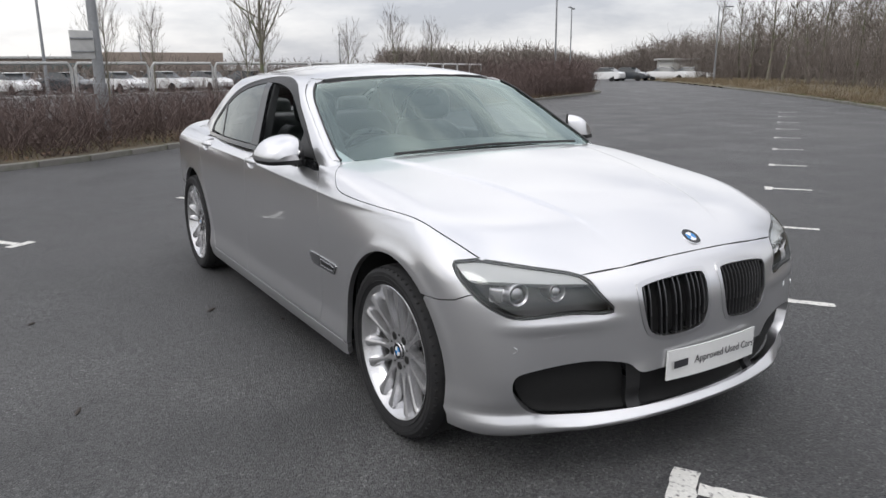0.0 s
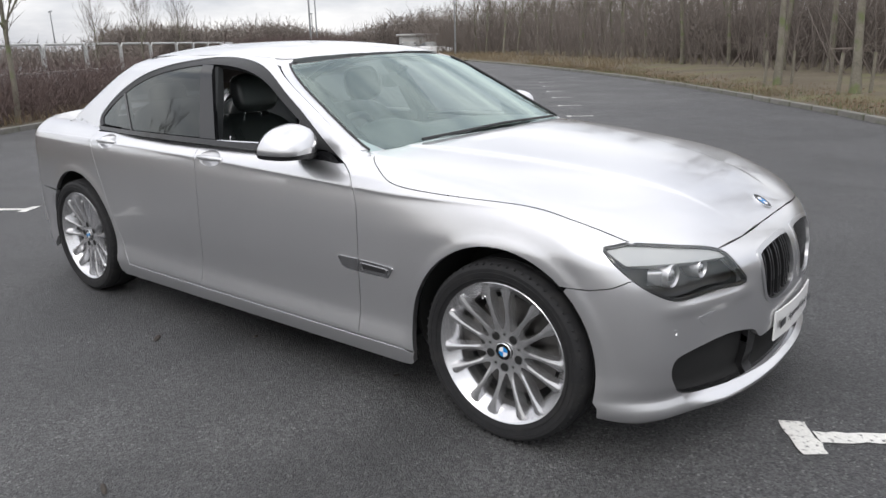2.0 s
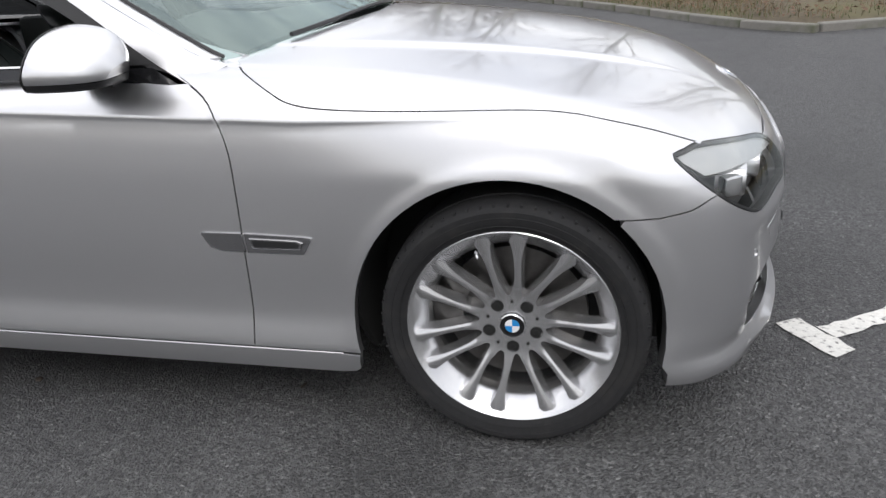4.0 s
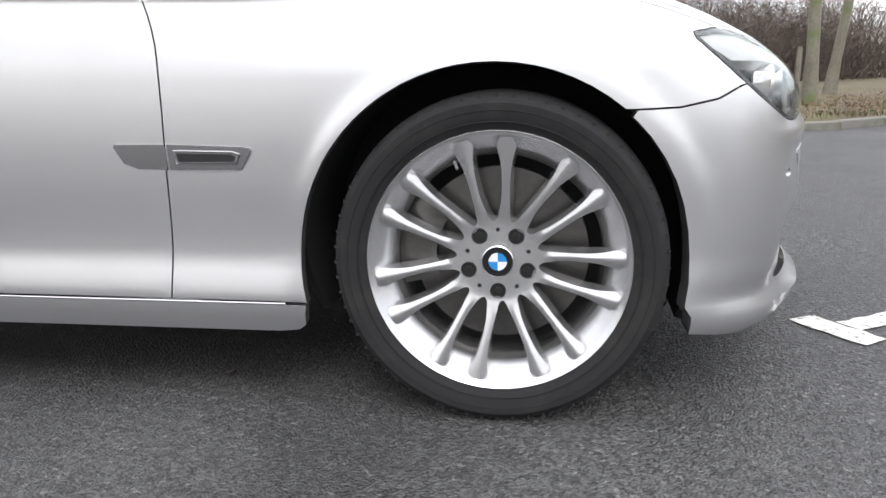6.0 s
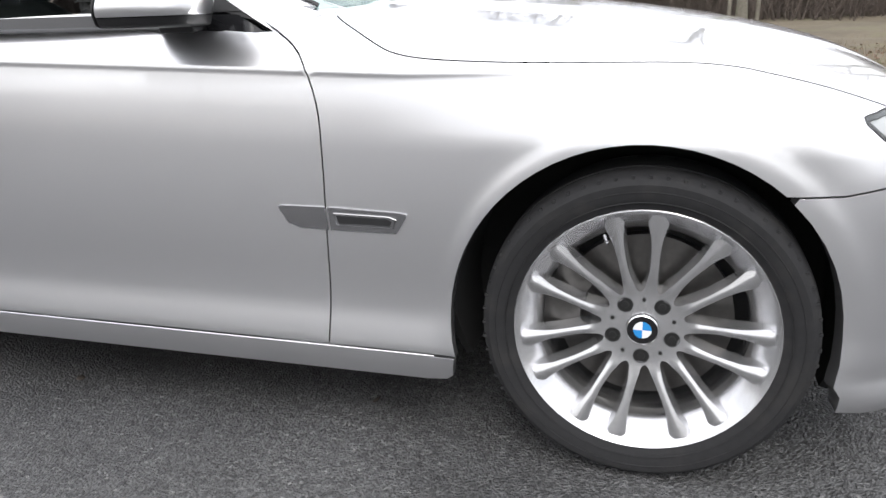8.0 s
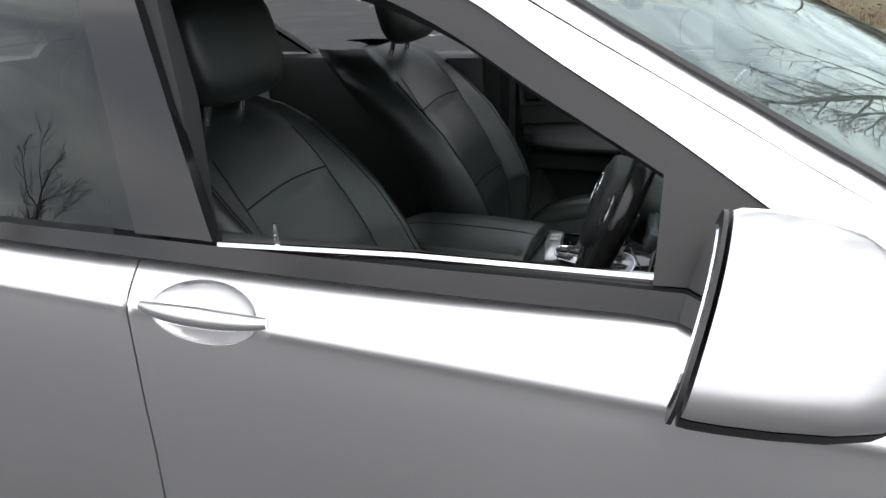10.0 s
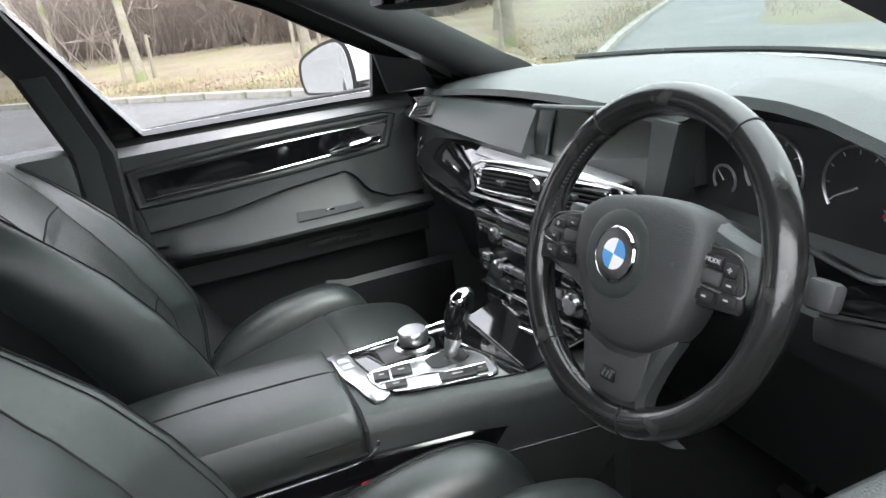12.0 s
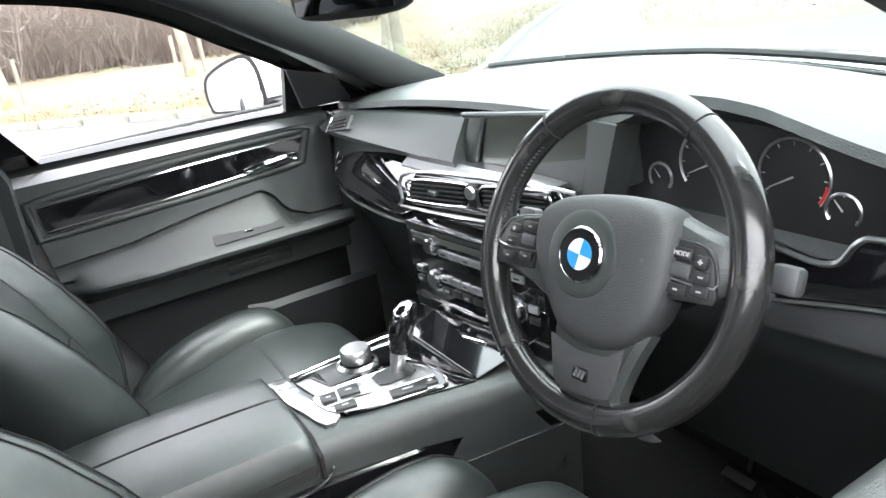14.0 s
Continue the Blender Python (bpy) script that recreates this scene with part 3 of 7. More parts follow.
bonnet = panel("bonnet", bonnet_loop, from_top, lower_body, PAINT, car, step=.02, gap=.0008, creases=[ridge])
spot = onto(lower_body, *from_top(np.array([[.590, .075]])))
up = Vector(normals_of(lower_body, spot)[0])
roundel(bonnet, Matrix.Translation(Vector(spot[0]) + up * .003) @ up.to_track_quat("-Y", "Z").to_matrix().to_4x4() @ Matrix.Rotation(radians(45), 4, "Y"), .041)
roof_edge = [(-1.262, 0), (-1.28, .2), (-1.335, .4), (-1.412, .555), (-1.48, .592), (-1.7, .598), (-2.1, .595), (-2.5, .567), (-2.68, .535), (-2.73, .4), (-2.76, .2), (-2.77, 0)]
panel("roof", [(x, -y) for x, y in roof_edge] + [(x, y) for x, y in roof_edge[-2:0:-1]], from_top, cabin, PAINT, car, step=.04)
corner = [(-1.425, .565), (-1.40, .60), (-1.40, .66), (-1.50, .66), (-1.56, .60), (-1.50, .57)]
foot = [(-.675, .73), (-.66, .78), (-.70, .83), (-.80, .86), (-.90, .80), (-.80, .765)]
for sgn in (-1, 1):
    panel("roof_joint", [(x, sgn * y) for x, y in corner], from_top, cabin, PAINT, car, step=.02, gap=0, lift=-.004)
    panel("pillar_foot", [(x, sgn * y) for x, y in foot], from_top, body, PAINT, car, step=.02, gap=0, lift=-.005)
boot = [(-3.42, 0), (-3.40, .4), (-3.36, .66), (-3.34, .80), (-3.72, .80), (-3.83, .70), (-3.89, .4), (-3.92, 0)]
panel("boot_lid", [(x, -y) for x, y in boot] + [(x, y) for x, y in boot[-2:0:-1]], from_top, lower_body, PAINT, car, step=.05)
panel("rear_bumper", [(-1.05, .18), (1.05, .18), (tail(-3.60, .95, .3)[0], .19)] + [tail(x, .95, z) for x, z in arch(-3.07, 188, 142, 8, .402)] + [(tail(-3.62, .94, .6)[0], .60), (.9, .64), (.9, .98), (-.9, .98), (-.9, .64), (-tail(-3.62, .94, .6)[0], .60)] + [tail(x, -.95, z) for x, z in arch(-3.07, 142, 188, 8, .402)] + [(-tail(-3.60, .95, .3)[0], .19)], from_tail, lower_body, PAINT, car, step=.06)
deck = [(-2.92, .80), (-3.15, .83), (-3.5, .80), (-3.62, .72), (-3.5, .5), (-3.35, .45), (-3.05, .58)]
for sgn in (-1, 1):
    panel("rear_deck", [(x, sgn * y) for x, y in deck], from_top, body, PAINT, car, step=.025, gap=0, lift=-.006)
    panel("rear_pillar_face", [(x, sgn * y) for x, y in [(-2.70, .50), (-2.68, .60), (-2.95, .655), (-3.2, .74), (-3.42, .79), (-3.40, .66), (-3.05, .575)]], from_top, cabin, PAINT, car, step=.025, gap=0, lift=-.003)
ws = [(-.60, 1.014), (-.4, 1.030), (-.2, 1.040), (0, 1.044), (.2, 1.040), (.4, 1.030), (.60, 1.014), (screen_edge[0][0] + .016, 1.004)] + screen_edge + [(.4, 1.372), (.2, 1.383), (0, 1.387), (-.2, 1.383), (-.4, 1.372)] + [(-y, z) for y, z in screen_edge[::-1]] + [(-screen_edge[0][0] - .016, 1.004)]
panel("windscreen", ws, from_front, cabin, GLASS, car, step=.06, gap=.004, depth=.005, lift=-.003, label="green-tinted windscreen")
ws_in = [(y * .965, 1.2 + (z - 1.2) * .955) for y, z in ws]
panel("windscreen_border", ws, from_front, cabin, BLACK_TRIM, car, holes=[ws_in], step=.04, gap=.002, depth=.003, lift=-.007, label="black ceramic windscreen border")
panel("rear_window", [(-.66, 1.10), (.66, 1.10), (.55, 1.34), (-.55, 1.34)], from_back, cabin, DARK_GLASS, car, step=.06, depth=.004, lift=-.004)

# ---- nose: bumper skin with kidney openings and the wide lower intake ----
def kidney(s, grow=0.0):
    c = (s * .187, .603)
    pts = [(-.152, .066), (-.128, .092), (0, .104), (.120, .104), (.146, .086), (.146, 0), (.134, -.064), (.102, -.094), (-.02, -.105), (-.100, -.092), (-.137, -.052)]
    ang = []
    for u, v in smooth_line(pts, 4, True):
        u, v = u * (1 + grow), v * (1 + grow * 1.5)
        y, z = c[0] + (u if s < 0 else -u), c[1] + v + .012 * (abs(c[0]) - .18)
        ang.append(nose(.715 - (z - .6) * .2, y, z))
    return ang


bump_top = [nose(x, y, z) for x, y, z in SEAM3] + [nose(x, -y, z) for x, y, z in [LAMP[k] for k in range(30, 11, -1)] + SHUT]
bump_low = [nose(x, -y, z) for x, y, z in [(.72, 0, .192), (.70, .25, .190), (.66, .45, .184), (.645, .50, .168), (.58, .68, .172), (.50, .80, .182), (.372, .905, .203), (.376, .915, .24)]]
bump_arch = [nose(x, -.955, z) for x, z in arch(-.012, -12, 47, 8)]
far_top = [nose(x, -y, z) for x, y, z in SEAM3] + [nose(x, y, z) for x, y, z in [LAMP[k] for k in range(30, 11, -1)] + SHUT]
far_low = [nose(x, y, z) for x, y, z in [(.70, .25, .190), (.66, .45, .184), (.645, .50, .168), (.58, .68, .172), (.50, .80, .182), (.372, .905, .203), (.376, .915, .24)]]
loop = bump_low + bump_arch + bump_top + far_top[-2::-1] + [nose(x, .955, z) for x, z in arch(-.012, -12, 47, 8)][::-1] + far_low[::-1]
intake_half = [(.742, 0, .385), (.742, .25, .380), (.727, .335, .380), (.719, .39, .425), (.690, .50, .450), (.66, .62, .449), (.61, .735, .430), (.590, .775, .412), (.583, .784, .37), (.587, .76, .318), (.60, .71, .272), (.652, .56, .258), (.70, .40, .250), (.735, .2, .243), (.742, 0, .242)]
intake_half = [tuple(q) for q in smooth_line(intake_half, 4)]
ih = [nose(x, -y, z) for x, y, z in intake_half]
intake = ih + [nose(x, y, z) for x, y, z in intake_half[-2:0:-1]]
bumper = panel("front_bumper", loop, from_nose, lower_body, PAINT, car, holes=[kidney(-1), kidney(1), intake], step=.018, depth=.04)
# near-black sheets behind the openings stand in for their shaded depth
panel("lower_intake_mesh", [(u * 1.01, .335 + (z - .335) * 1.12) for u, z in intake], from_nose, lower_body, DARK_VOID, bumper, step=.04, gap=0, lift=-.045, depth=.002, label="black intake backing")
for s in (-1, 1):
    panel("intake_strake", [nose(.72, s * y, z) for y, z in [(.33, .39), (.39, .43), (.37, .24), (.315, .24)]], from_nose, lower_body, BLACK_PLASTIC, bumper, step=.03, lift=-.02, gap=0)
    k_out, k_in = kidney(s, .075), kidney(s, -.02)
    panel("kidney_surround", k_out, from_nose, lower_body, SATIN, bumper, holes=[k_in], step=.012, gap=0, lift=.006, depth=.03, label="chrome kidney grille surround")
    panel("kidney_back", kidney(s, .02), from_nose, lower_body, DARK_VOID, bumper, step=.04, gap=0, lift=-.05, depth=.002)
    for k in range(13):
        u = -.135 + .2714 * k / 12
        y = s * .187 + (u if s < 0 else -u)
        span = [q for q in kidney(s, -.02) if abs(q[0] - nose(.715, y, .6)[0]) < .016]
        z0, z1 = min(q[1] for q in span), max(q[1] for q in span)
        b = bmesh.new()
        P, W = from_nose(np.array([nose(.715 - (z - .6) * .2, y, z) for z in np.linspace(z0, z1, 7)]))
        path = onto(lower_body, P, W)
        cross = [Vector((-w[1], w[0], 0)).normalized() for w in W]
        blade = lambda a, d0, d1, lo: [[Vector(p) + c * (sg * a) + Vector(w) * d for sg, d in ((-1, d0), (1, d0), (1, d1), (-1, d1))] for p, w, c in list(zip(path, W, cross))[lo:]]
        loft(b, blade(.0034, .008, .030, 0))
        part("grille_slat", b, BLACK_PLASTIC, bumper)
        b = bmesh.new()
        loft(b, blade(.0017, .0055, .0085, 2))
        part("slat_edge", b, SLAT_EDGE, bumper, "satin slat edge")
# parking sensors and washer cover
for s in (-1, 1):
    for y, z, r in ((.60, .520, .011),):
        P, W = from_nose(np.array([nose(.581, s * .779, .511)]))
        p = onto(lower_body, P, W)[0]
        b = bmesh.new()
        lathe(b, [(r, .004), (r, -.001), (r * .8, -.001), (r * .78, .004)], 20, True)
        b.transform(Matrix.Translation(p) @ Vector(-W[0]).to_track_quat("-Y", "Z").to_matrix().to_4x4())
        part("parking_sensor", b, PAINT, bumper)
    washer = [nose(x, s * y, z) for x, y, z in ((.621, .689, .547), (.65, .61, .556), (.656, .597, .530), (.652, .615, .516), (.636, .662, .512))]
    panel("washer_cover", washer, from_nose, lower_body, PAINT, bumper, step=.02, gap=.0, lift=.0012, depth=.004)

# number plate
plate = new("number_plate")
plate.matrix_world = pose(.757, .05, .388)
plate.parent = car
b = bmesh.new()
rows = []
for k in range(9):
    y = -.25 + .50 * k / 8
    dx = -.22 * (abs(y) / .95) ** 2
    rows.append([(dx, y, -.056), (dx + .006, y, -.056), (dx + .006, y, .056), (dx, y, .056)])
loft(b, rows)
part("plate_board", b, PLATE_WHITE, plate, "white plate with printed words")
turn = Matrix.Translation((.0075, 0, .004)) @ Matrix.Rotation(radians(90), 4, "Z") @ Matrix.Rotation(radians(90), 4, "X")
text_mesh("plate_words", "Approved Used Cars", .040, turn @ Matrix.Translation((.052, 0, 0)) , INK, plate, "dark printed words")
b = bmesh.new()
box(b, (.0050, -.192, .004), (.0012, .075, .028))
part("plate_mark", b, INK, plate, "dark printed bar")

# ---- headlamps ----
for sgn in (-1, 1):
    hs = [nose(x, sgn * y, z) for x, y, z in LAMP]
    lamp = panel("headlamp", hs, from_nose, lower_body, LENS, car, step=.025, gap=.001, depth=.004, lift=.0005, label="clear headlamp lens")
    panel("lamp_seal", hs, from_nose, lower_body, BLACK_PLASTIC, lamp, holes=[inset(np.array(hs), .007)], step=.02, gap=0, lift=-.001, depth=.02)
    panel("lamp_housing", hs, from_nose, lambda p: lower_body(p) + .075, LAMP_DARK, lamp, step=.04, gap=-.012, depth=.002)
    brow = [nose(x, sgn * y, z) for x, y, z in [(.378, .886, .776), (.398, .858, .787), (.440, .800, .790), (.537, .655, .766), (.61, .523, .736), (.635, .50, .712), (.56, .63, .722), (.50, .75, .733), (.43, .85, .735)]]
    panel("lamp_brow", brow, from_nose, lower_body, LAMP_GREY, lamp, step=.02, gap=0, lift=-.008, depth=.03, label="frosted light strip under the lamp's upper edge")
    for (x, y, z), r in (((.570, .748, .688), .041), ((.622, .618, .690), .034)):
        P, W = from_nose(np.array([nose(x, sgn * y, z)]))
        p = Vector(onto(lower_body, P, W)[0])
        q = Matrix.Translation(p - Vector((.022, 0, 0)) + Vector(W[0]) * .02) @ Vector((1, -.12 * -sgn, 0)).to_track_quat("-Y", "Z").to_matrix().to_4x4()
        b = bmesh.new()
        lathe(b, [(r, .06), (r, -.004), (r * .93, -.010), (r * .80, -.004), (r * .76, .05)], 32, True)
        b.transform(q)
        part("lamp_ring", b, SATIN, lamp, "bright ring round the lamp lens")
        b = bmesh.new()
        lathe(b, [(.0001, -.012), (r * .3, -.010), (r * .55, -.004), (r * .74, .008)], 32)
        b.transform(q)
        part("projector_lens", b, TRIM_METAL, lamp)
    b = bmesh.new()
    P, W = from_nose(np.array([nose(.52, sgn * .82, .69)]))
    p = Vector(onto(lower_body, P, W)[0]) + Vector(W[0]) * .035
    box(b, p, (.03, .05, .05), .006, Vector(W[0]).to_track_quat("X", "Z").to_matrix().to_4x4())
    part("side_reflector", b, CHROME, lamp, "bright side reflector")

# ---- wheels ----
def build_wheel():
    w = new("wheel")
    b = bmesh.new()
    prof = [(.262, -.100), (.276, -.112), (.300, -.121), (.322, -.121), (.331, -.113), (.339, -.100), (.3445, -.06), (.3445, -.055), (.339, -.053), (.339, -.046), (.345, -.044), (.3455, 0), (.345, .044), (.339, .046), (.339, .053), (.3445, .055), (.339, .100), (.322, .121), (.29, .118), (.262, .100)]
    lathe(b, prof, 96, True)
    b.faces.ensure_lookup_table()
    tyre = part("tyre", b, RUBBER, w, "black road tyre with worn sidewall")
    b = bmesh.new()
    for k in range(64):
        a = 2 * math.pi * k / 64
        box(b, (.3345 * math.cos(a), -.104, .3345 * math.sin(a)), (.008, .016, .006), 0, Matrix.Rotation(-a + .15, 4, "Y"))
    tagged(part("shoulder_tread", b, RUBBER, tyre, smooth=False), kind="stuff")
    for r in (.286, .308, .324):
        b = bmesh.new()
        lathe(b, [(r - .0015, -.1175 if r < .29 else -.1205 if r < .32 else -.1165), (r, -.1200 if r < .29 else -.1228 if r < .32 else -.1190), (r + .0015, -.1175 if r < .29 else -.1205 if r < .32 else -.1150)], 96)
        part("sidewall_rib", b, RUBBER, tyre)
    b = bmesh.new()
    lathe(b, [(.266, -.101), (.2700, -.106), (.2700, -.1095), (.2680, -.1112), (.2655, -.1095), (.257, -.099), (.240, -.080), (.224, -.062), (.217, -.045), (.214, .02), (.22, .10), (.24, .10), (.25, -.05)], 96, True)
    rim = part("rim", b, ALLOY, w, "silver alloy rim with kerb scuffs")
    # cast face: seven pairs of spokes that run into the hub with round webs, each end a chisel on the rim's slope
    lines = []
    for k in range(14):
        pair, second = divmod(k, 2)
        mid, off = 95.5 + pair * 360 / 7, (1 if second else -1)
        turn = lambda r: math.radians(mid + off * float(np.interp(r, [.08, .10, .13, .18, .235, .256], [13.4, 13.4, 12.8, 11.3, 10.3, 10.0])))
        half = lambda r: float(np.interp(r, [.10, .11, .125, .15, .18, .205, .224, .238, .244, .256], [.0128, .0104, .0088, .0080, .0088, .0112, .0155, .0192, .0198, .0120]))
        rs = [.106, .110, .116, .125, .14, .155, .17, .185, .20, .213, .224, .232, .238, .244, .250, .256]
        lines.append(([(r, turn(r) - half(r) / r) for r in rs], [(r, turn(r) + half(r) / r) for r in rs]))
    star = []
    for k in range(14):
        low, high = lines[k]
        nxt = lines[(k + 1) % 14][0][0][1]
        a = high[0][1]
        while nxt < a:
            nxt += 2 * math.pi
        g, h = (a + nxt) / 2, (nxt - a) / 2
        star += low + high[::-1] + [(.106 - (.020 if k % 2 else .022) * math.sin(t), g - h * math.cos(t)) for t in [math.pi * q / 8 for q in range(1, 8)]]
    edge = np.array([(r * math.cos(a), r * math.sin(a)) for r, a in star])
    fill = np.array([(r * math.cos(a), r * math.sin(a)) for r in np.arange(.034, .094, .008) for a in np.linspace(0, 2 * math.pi, int(r * 800), False)])
    webs = np.array([(r * math.cos(a + (b - a) * u), r * math.sin(a + (b - a) * u)) for low, high in lines for (r, a), (_, b) in zip(low, high) for u in (.14, .3, .5, .7, .86)])
    fill = np.concatenate([fill, webs])
    gap = np.array([np.min(np.linalg.norm(edge - q, axis=1)) for q in fill])
    fill = fill[inside(edge, fill) & (gap > .0016)]
    v2, _, tri, *_ = delaunay_2d_cdt([Vector(q) for q in np.concatenate([edge, fill])], [(q, (q + 1) % len(edge)) for q in range(len(edge))], [], 0, 1e-7)
    v2 = np.array([tuple(q) for q in v2])
    tri = np.array([t for t in tri if len(t) == 3])
    tri = tri[inside(edge, v2[tri].mean(1))]
    dense = resample(edge, .002)
    far = np.array([np.min(np.linalg.norm(dense - q, axis=1)) for q in v2])
    rad = np.hypot(v2[:, 0], v2[:, 1])
    face_y = np.interp(rad, [.03, .072, .082, .092, .108, .16, .22, .245, .256], [-.0738, -.0740, -.0752, -.0772, -.0808, -.0895, -.1000, -.1040, -.1035])
    drop = np.interp(rad, [.08, .10, .12, .20, .245, .256], [.0006, .0030, .0036, .0036, .0042, .0042])
    y3 = face_y + drop * (1 - np.clip(far / .0085, 0, 1))
    verts = [(q[0], y, q[1]) for q, y in zip(v2, y3)]
    back = len(verts)
    rim_e = {}
    for t in tri:
        for q in range(3):
            rim_e[(t[q], t[(q + 1) % 3])] = 1
    rim_e = [e for e in rim_e if (e[1], e[0]) not in rim_e]
    deep = np.interp(rad, [.08, .12, .20, .235, .256], [.040, .046, .040, .026, .012])
    owner = lambda t: -1 if np.mean(rad[list(t)]) < .083 else int(((math.degrees(math.atan2(v2[t[0]][1] + v2[t[1]][1] + v2[t[2]][1], v2[t[0]][0] + v2[t[1]][0] + v2[t[2]][0])) - 95.5 + 180 / 7) % 360) // (180 / 7))
    groups = {}
    for t in tri:
        groups.setdefault(owner(t), []).append(tuple(t[::-1] if np.cross(v2[t[1]] - v2[t[0]], v2[t[2]] - v2[t[0]]) < 0 else t))
    walls = {}
    for a, c in rim_e:
        walls.setdefault(owner((a, c, c)), []).append((a, c))
    slope = np.interp(rad, [.07, .09, .11, .16, .25], [0, -.20, -.20, -.18, -.16])
    ang = np.degrees(np.arctan2(v2[:, 1], v2[:, 0]))
    pair_off = (ang - 95.5 + 180 / 7) % (360 / 7) - 180 / 7
    spread = np.interp(rad, [.08, .10, .13, .18, .235, .256], [13.4, 13.4, 12.8, 11.3, 10.3, 10.0])
    across = (np.abs(pair_off) - spread) * np.sign(pair_off) * np.pi / 180 * rad
    roof = .40 * np.clip(across / .004, -1, 1) * np.clip((rad - .095) / .02, 0, 1)
    nrm = [Vector((k * q[0] / max(r, 1e-6) - g * q[1] / max(r, 1e-6), -1, k * q[1] / max(r, 1e-6) + g * q[0] / max(r, 1e-6))).normalized() for q, r, k, g in zip(v2, rad, slope, roof)]
    for key, faces in sorted(groups.items()):
        vv, nn, ff, seen = [], [], [], {}
        for t in faces:
            row = []
            for q in t:
                if q not in seen:
                    seen[q] = len(vv)
                    vv.append(verts[q])
                    nn.append(tuple(nrm[q]))
                row.append(seen[q])
            ff.append(row[::-1] if np.cross(np.array(vv[row[1]]) - np.array(vv[row[0]]), np.array(vv[row[2]]) - np.array(vv[row[0]]))[1] > 0 else row)
        for a, c in walls.get(key, ()):
            d = v2[c] - v2[a]
            o = Vector((d[1], 0, -d[0])).normalized()
            m = (v2[a] + v2[c]) / 2 + np.array([o.x, o.z]) * .0005
            if inside(edge, m[None])[0]:
                o = -o
            i0 = len(vv)
            for q, e in ((a, 0), (c, 0), (c, 1), (a, 1)):
                vv.append((v2[q][0] + o.x * .0045 * e, y3[q] + deep[q] * e, v2[q][1] + o.z * .0045 * e))
                nn.append(tuple((o + Vector((0, -.12, 0))).normalized()))
            ff.append((i0, i0 + 1, i0 + 2, i0 + 3) if (Vector(vv[i0 + 1]) - Vector(vv[i0])).cross(Vector(vv[i0 + 3]) - Vector(vv[i0])).dot(o) > 0 else (i0 + 3, i0 + 2, i0 + 1, i0))
        nm = "hub_disc" if key < 0 else "spoke"
        part(nm, mesh_of(nm, vv, ff, ALLOY, True, nn), ALLOY, rim)
    # dark cups and dots on the face stand in for shaded bolt holes
    for k in range(5):
        a = math.radians(54 + 72 * k)
        b = bmesh.new()
        lathe(b, [(.0165, -.0735), (.0165, -.0757), (.0150, -.0763), (.0146, -.0745), (.0001, -.0745)], 24)
        lathe(b, [(.0001, -.0765), (.0075, -.0762), (.0088, -.0745)], 6)
        b.transform(Matrix.Translation((.064 * math.cos(a), 0, .064 * math.sin(a))))
        part("wheel_bolt", b, DARK_VOID, rim)
        a += math.radians(36)
        b = bmesh.new()
        lathe(b, [(.0045, -.0735), (.0040, -.0765), (.0001, -.0762)], 12)
        b.transform(Matrix.Translation((.066 * math.cos(a), 0, .066 * math.sin(a))))
        part("rim_bore", b, DARK_VOID, rim)
    cap = part("centre_cap", (lambda m: (lathe(m, [(.0001, -.081), (.033, -.080), (.034, -.07)], 40), m)[1])(bmesh.new()), BLACK_TRIM, w, "round badge with blue and white quarters")
    roundel(cap, Matrix.Translation((0, -.0822, 0)), .0335)
    b = bmesh.new()
    lathe(b, [(.06, .0), (.187, .0), (.187, .03), (.06, .03)], 64, True)
    disc = part("brake_disc", b, STEEL, w, "bare steel brake disc")
    b = bmesh.new()
    loft(b, [[(r * math.cos(2.4 + k * .13), y, r * math.sin(2.4 + k * .13)) for r, y in ((.135, -.035), (.175, -.045), (.215, -.03), (.215, .05), (.135, .05))] for k in range(9)])
    part("brake_caliper", b, STEEL, disc, "grey brake caliper")
    b = bmesh.new()
    lathe(b, [(.05, .03), (.225, .035), (.225, .05), (.05, .05)], 48, True)
    part("backing_plate", b, DARK_VOID, disc)
    b = bmesh.new()
    tube(b, [(-.085, -.085, .205), (-.078, -.100, .193)], [.004, .0035], 8)
    part("valve", b, CHROME, rim)
    return w


wheel = build_wheel()
wheel.parent = car
wheel.matrix_basis = pose(0, -.833, HUB_Z)
copy_thing(wheel, pose(-WHEELBASE, -.833, HUB_Z, 0, 25, 0))
copy_thing(wheel, pose(0, .833, HUB_Z, 0, 0, 180))
copy_thing(wheel, pose(-WHEELBASE, .833, HUB_Z, 0, 40, 180))
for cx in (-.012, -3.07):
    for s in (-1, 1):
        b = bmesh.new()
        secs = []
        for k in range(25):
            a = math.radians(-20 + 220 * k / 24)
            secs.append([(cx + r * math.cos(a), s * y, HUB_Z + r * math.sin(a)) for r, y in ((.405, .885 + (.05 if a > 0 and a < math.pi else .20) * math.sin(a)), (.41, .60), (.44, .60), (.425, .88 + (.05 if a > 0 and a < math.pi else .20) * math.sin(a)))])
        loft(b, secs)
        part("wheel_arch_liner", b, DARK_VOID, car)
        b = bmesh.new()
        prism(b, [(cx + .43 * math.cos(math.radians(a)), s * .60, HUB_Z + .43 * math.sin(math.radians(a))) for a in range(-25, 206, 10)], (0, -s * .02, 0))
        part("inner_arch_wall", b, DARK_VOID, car)

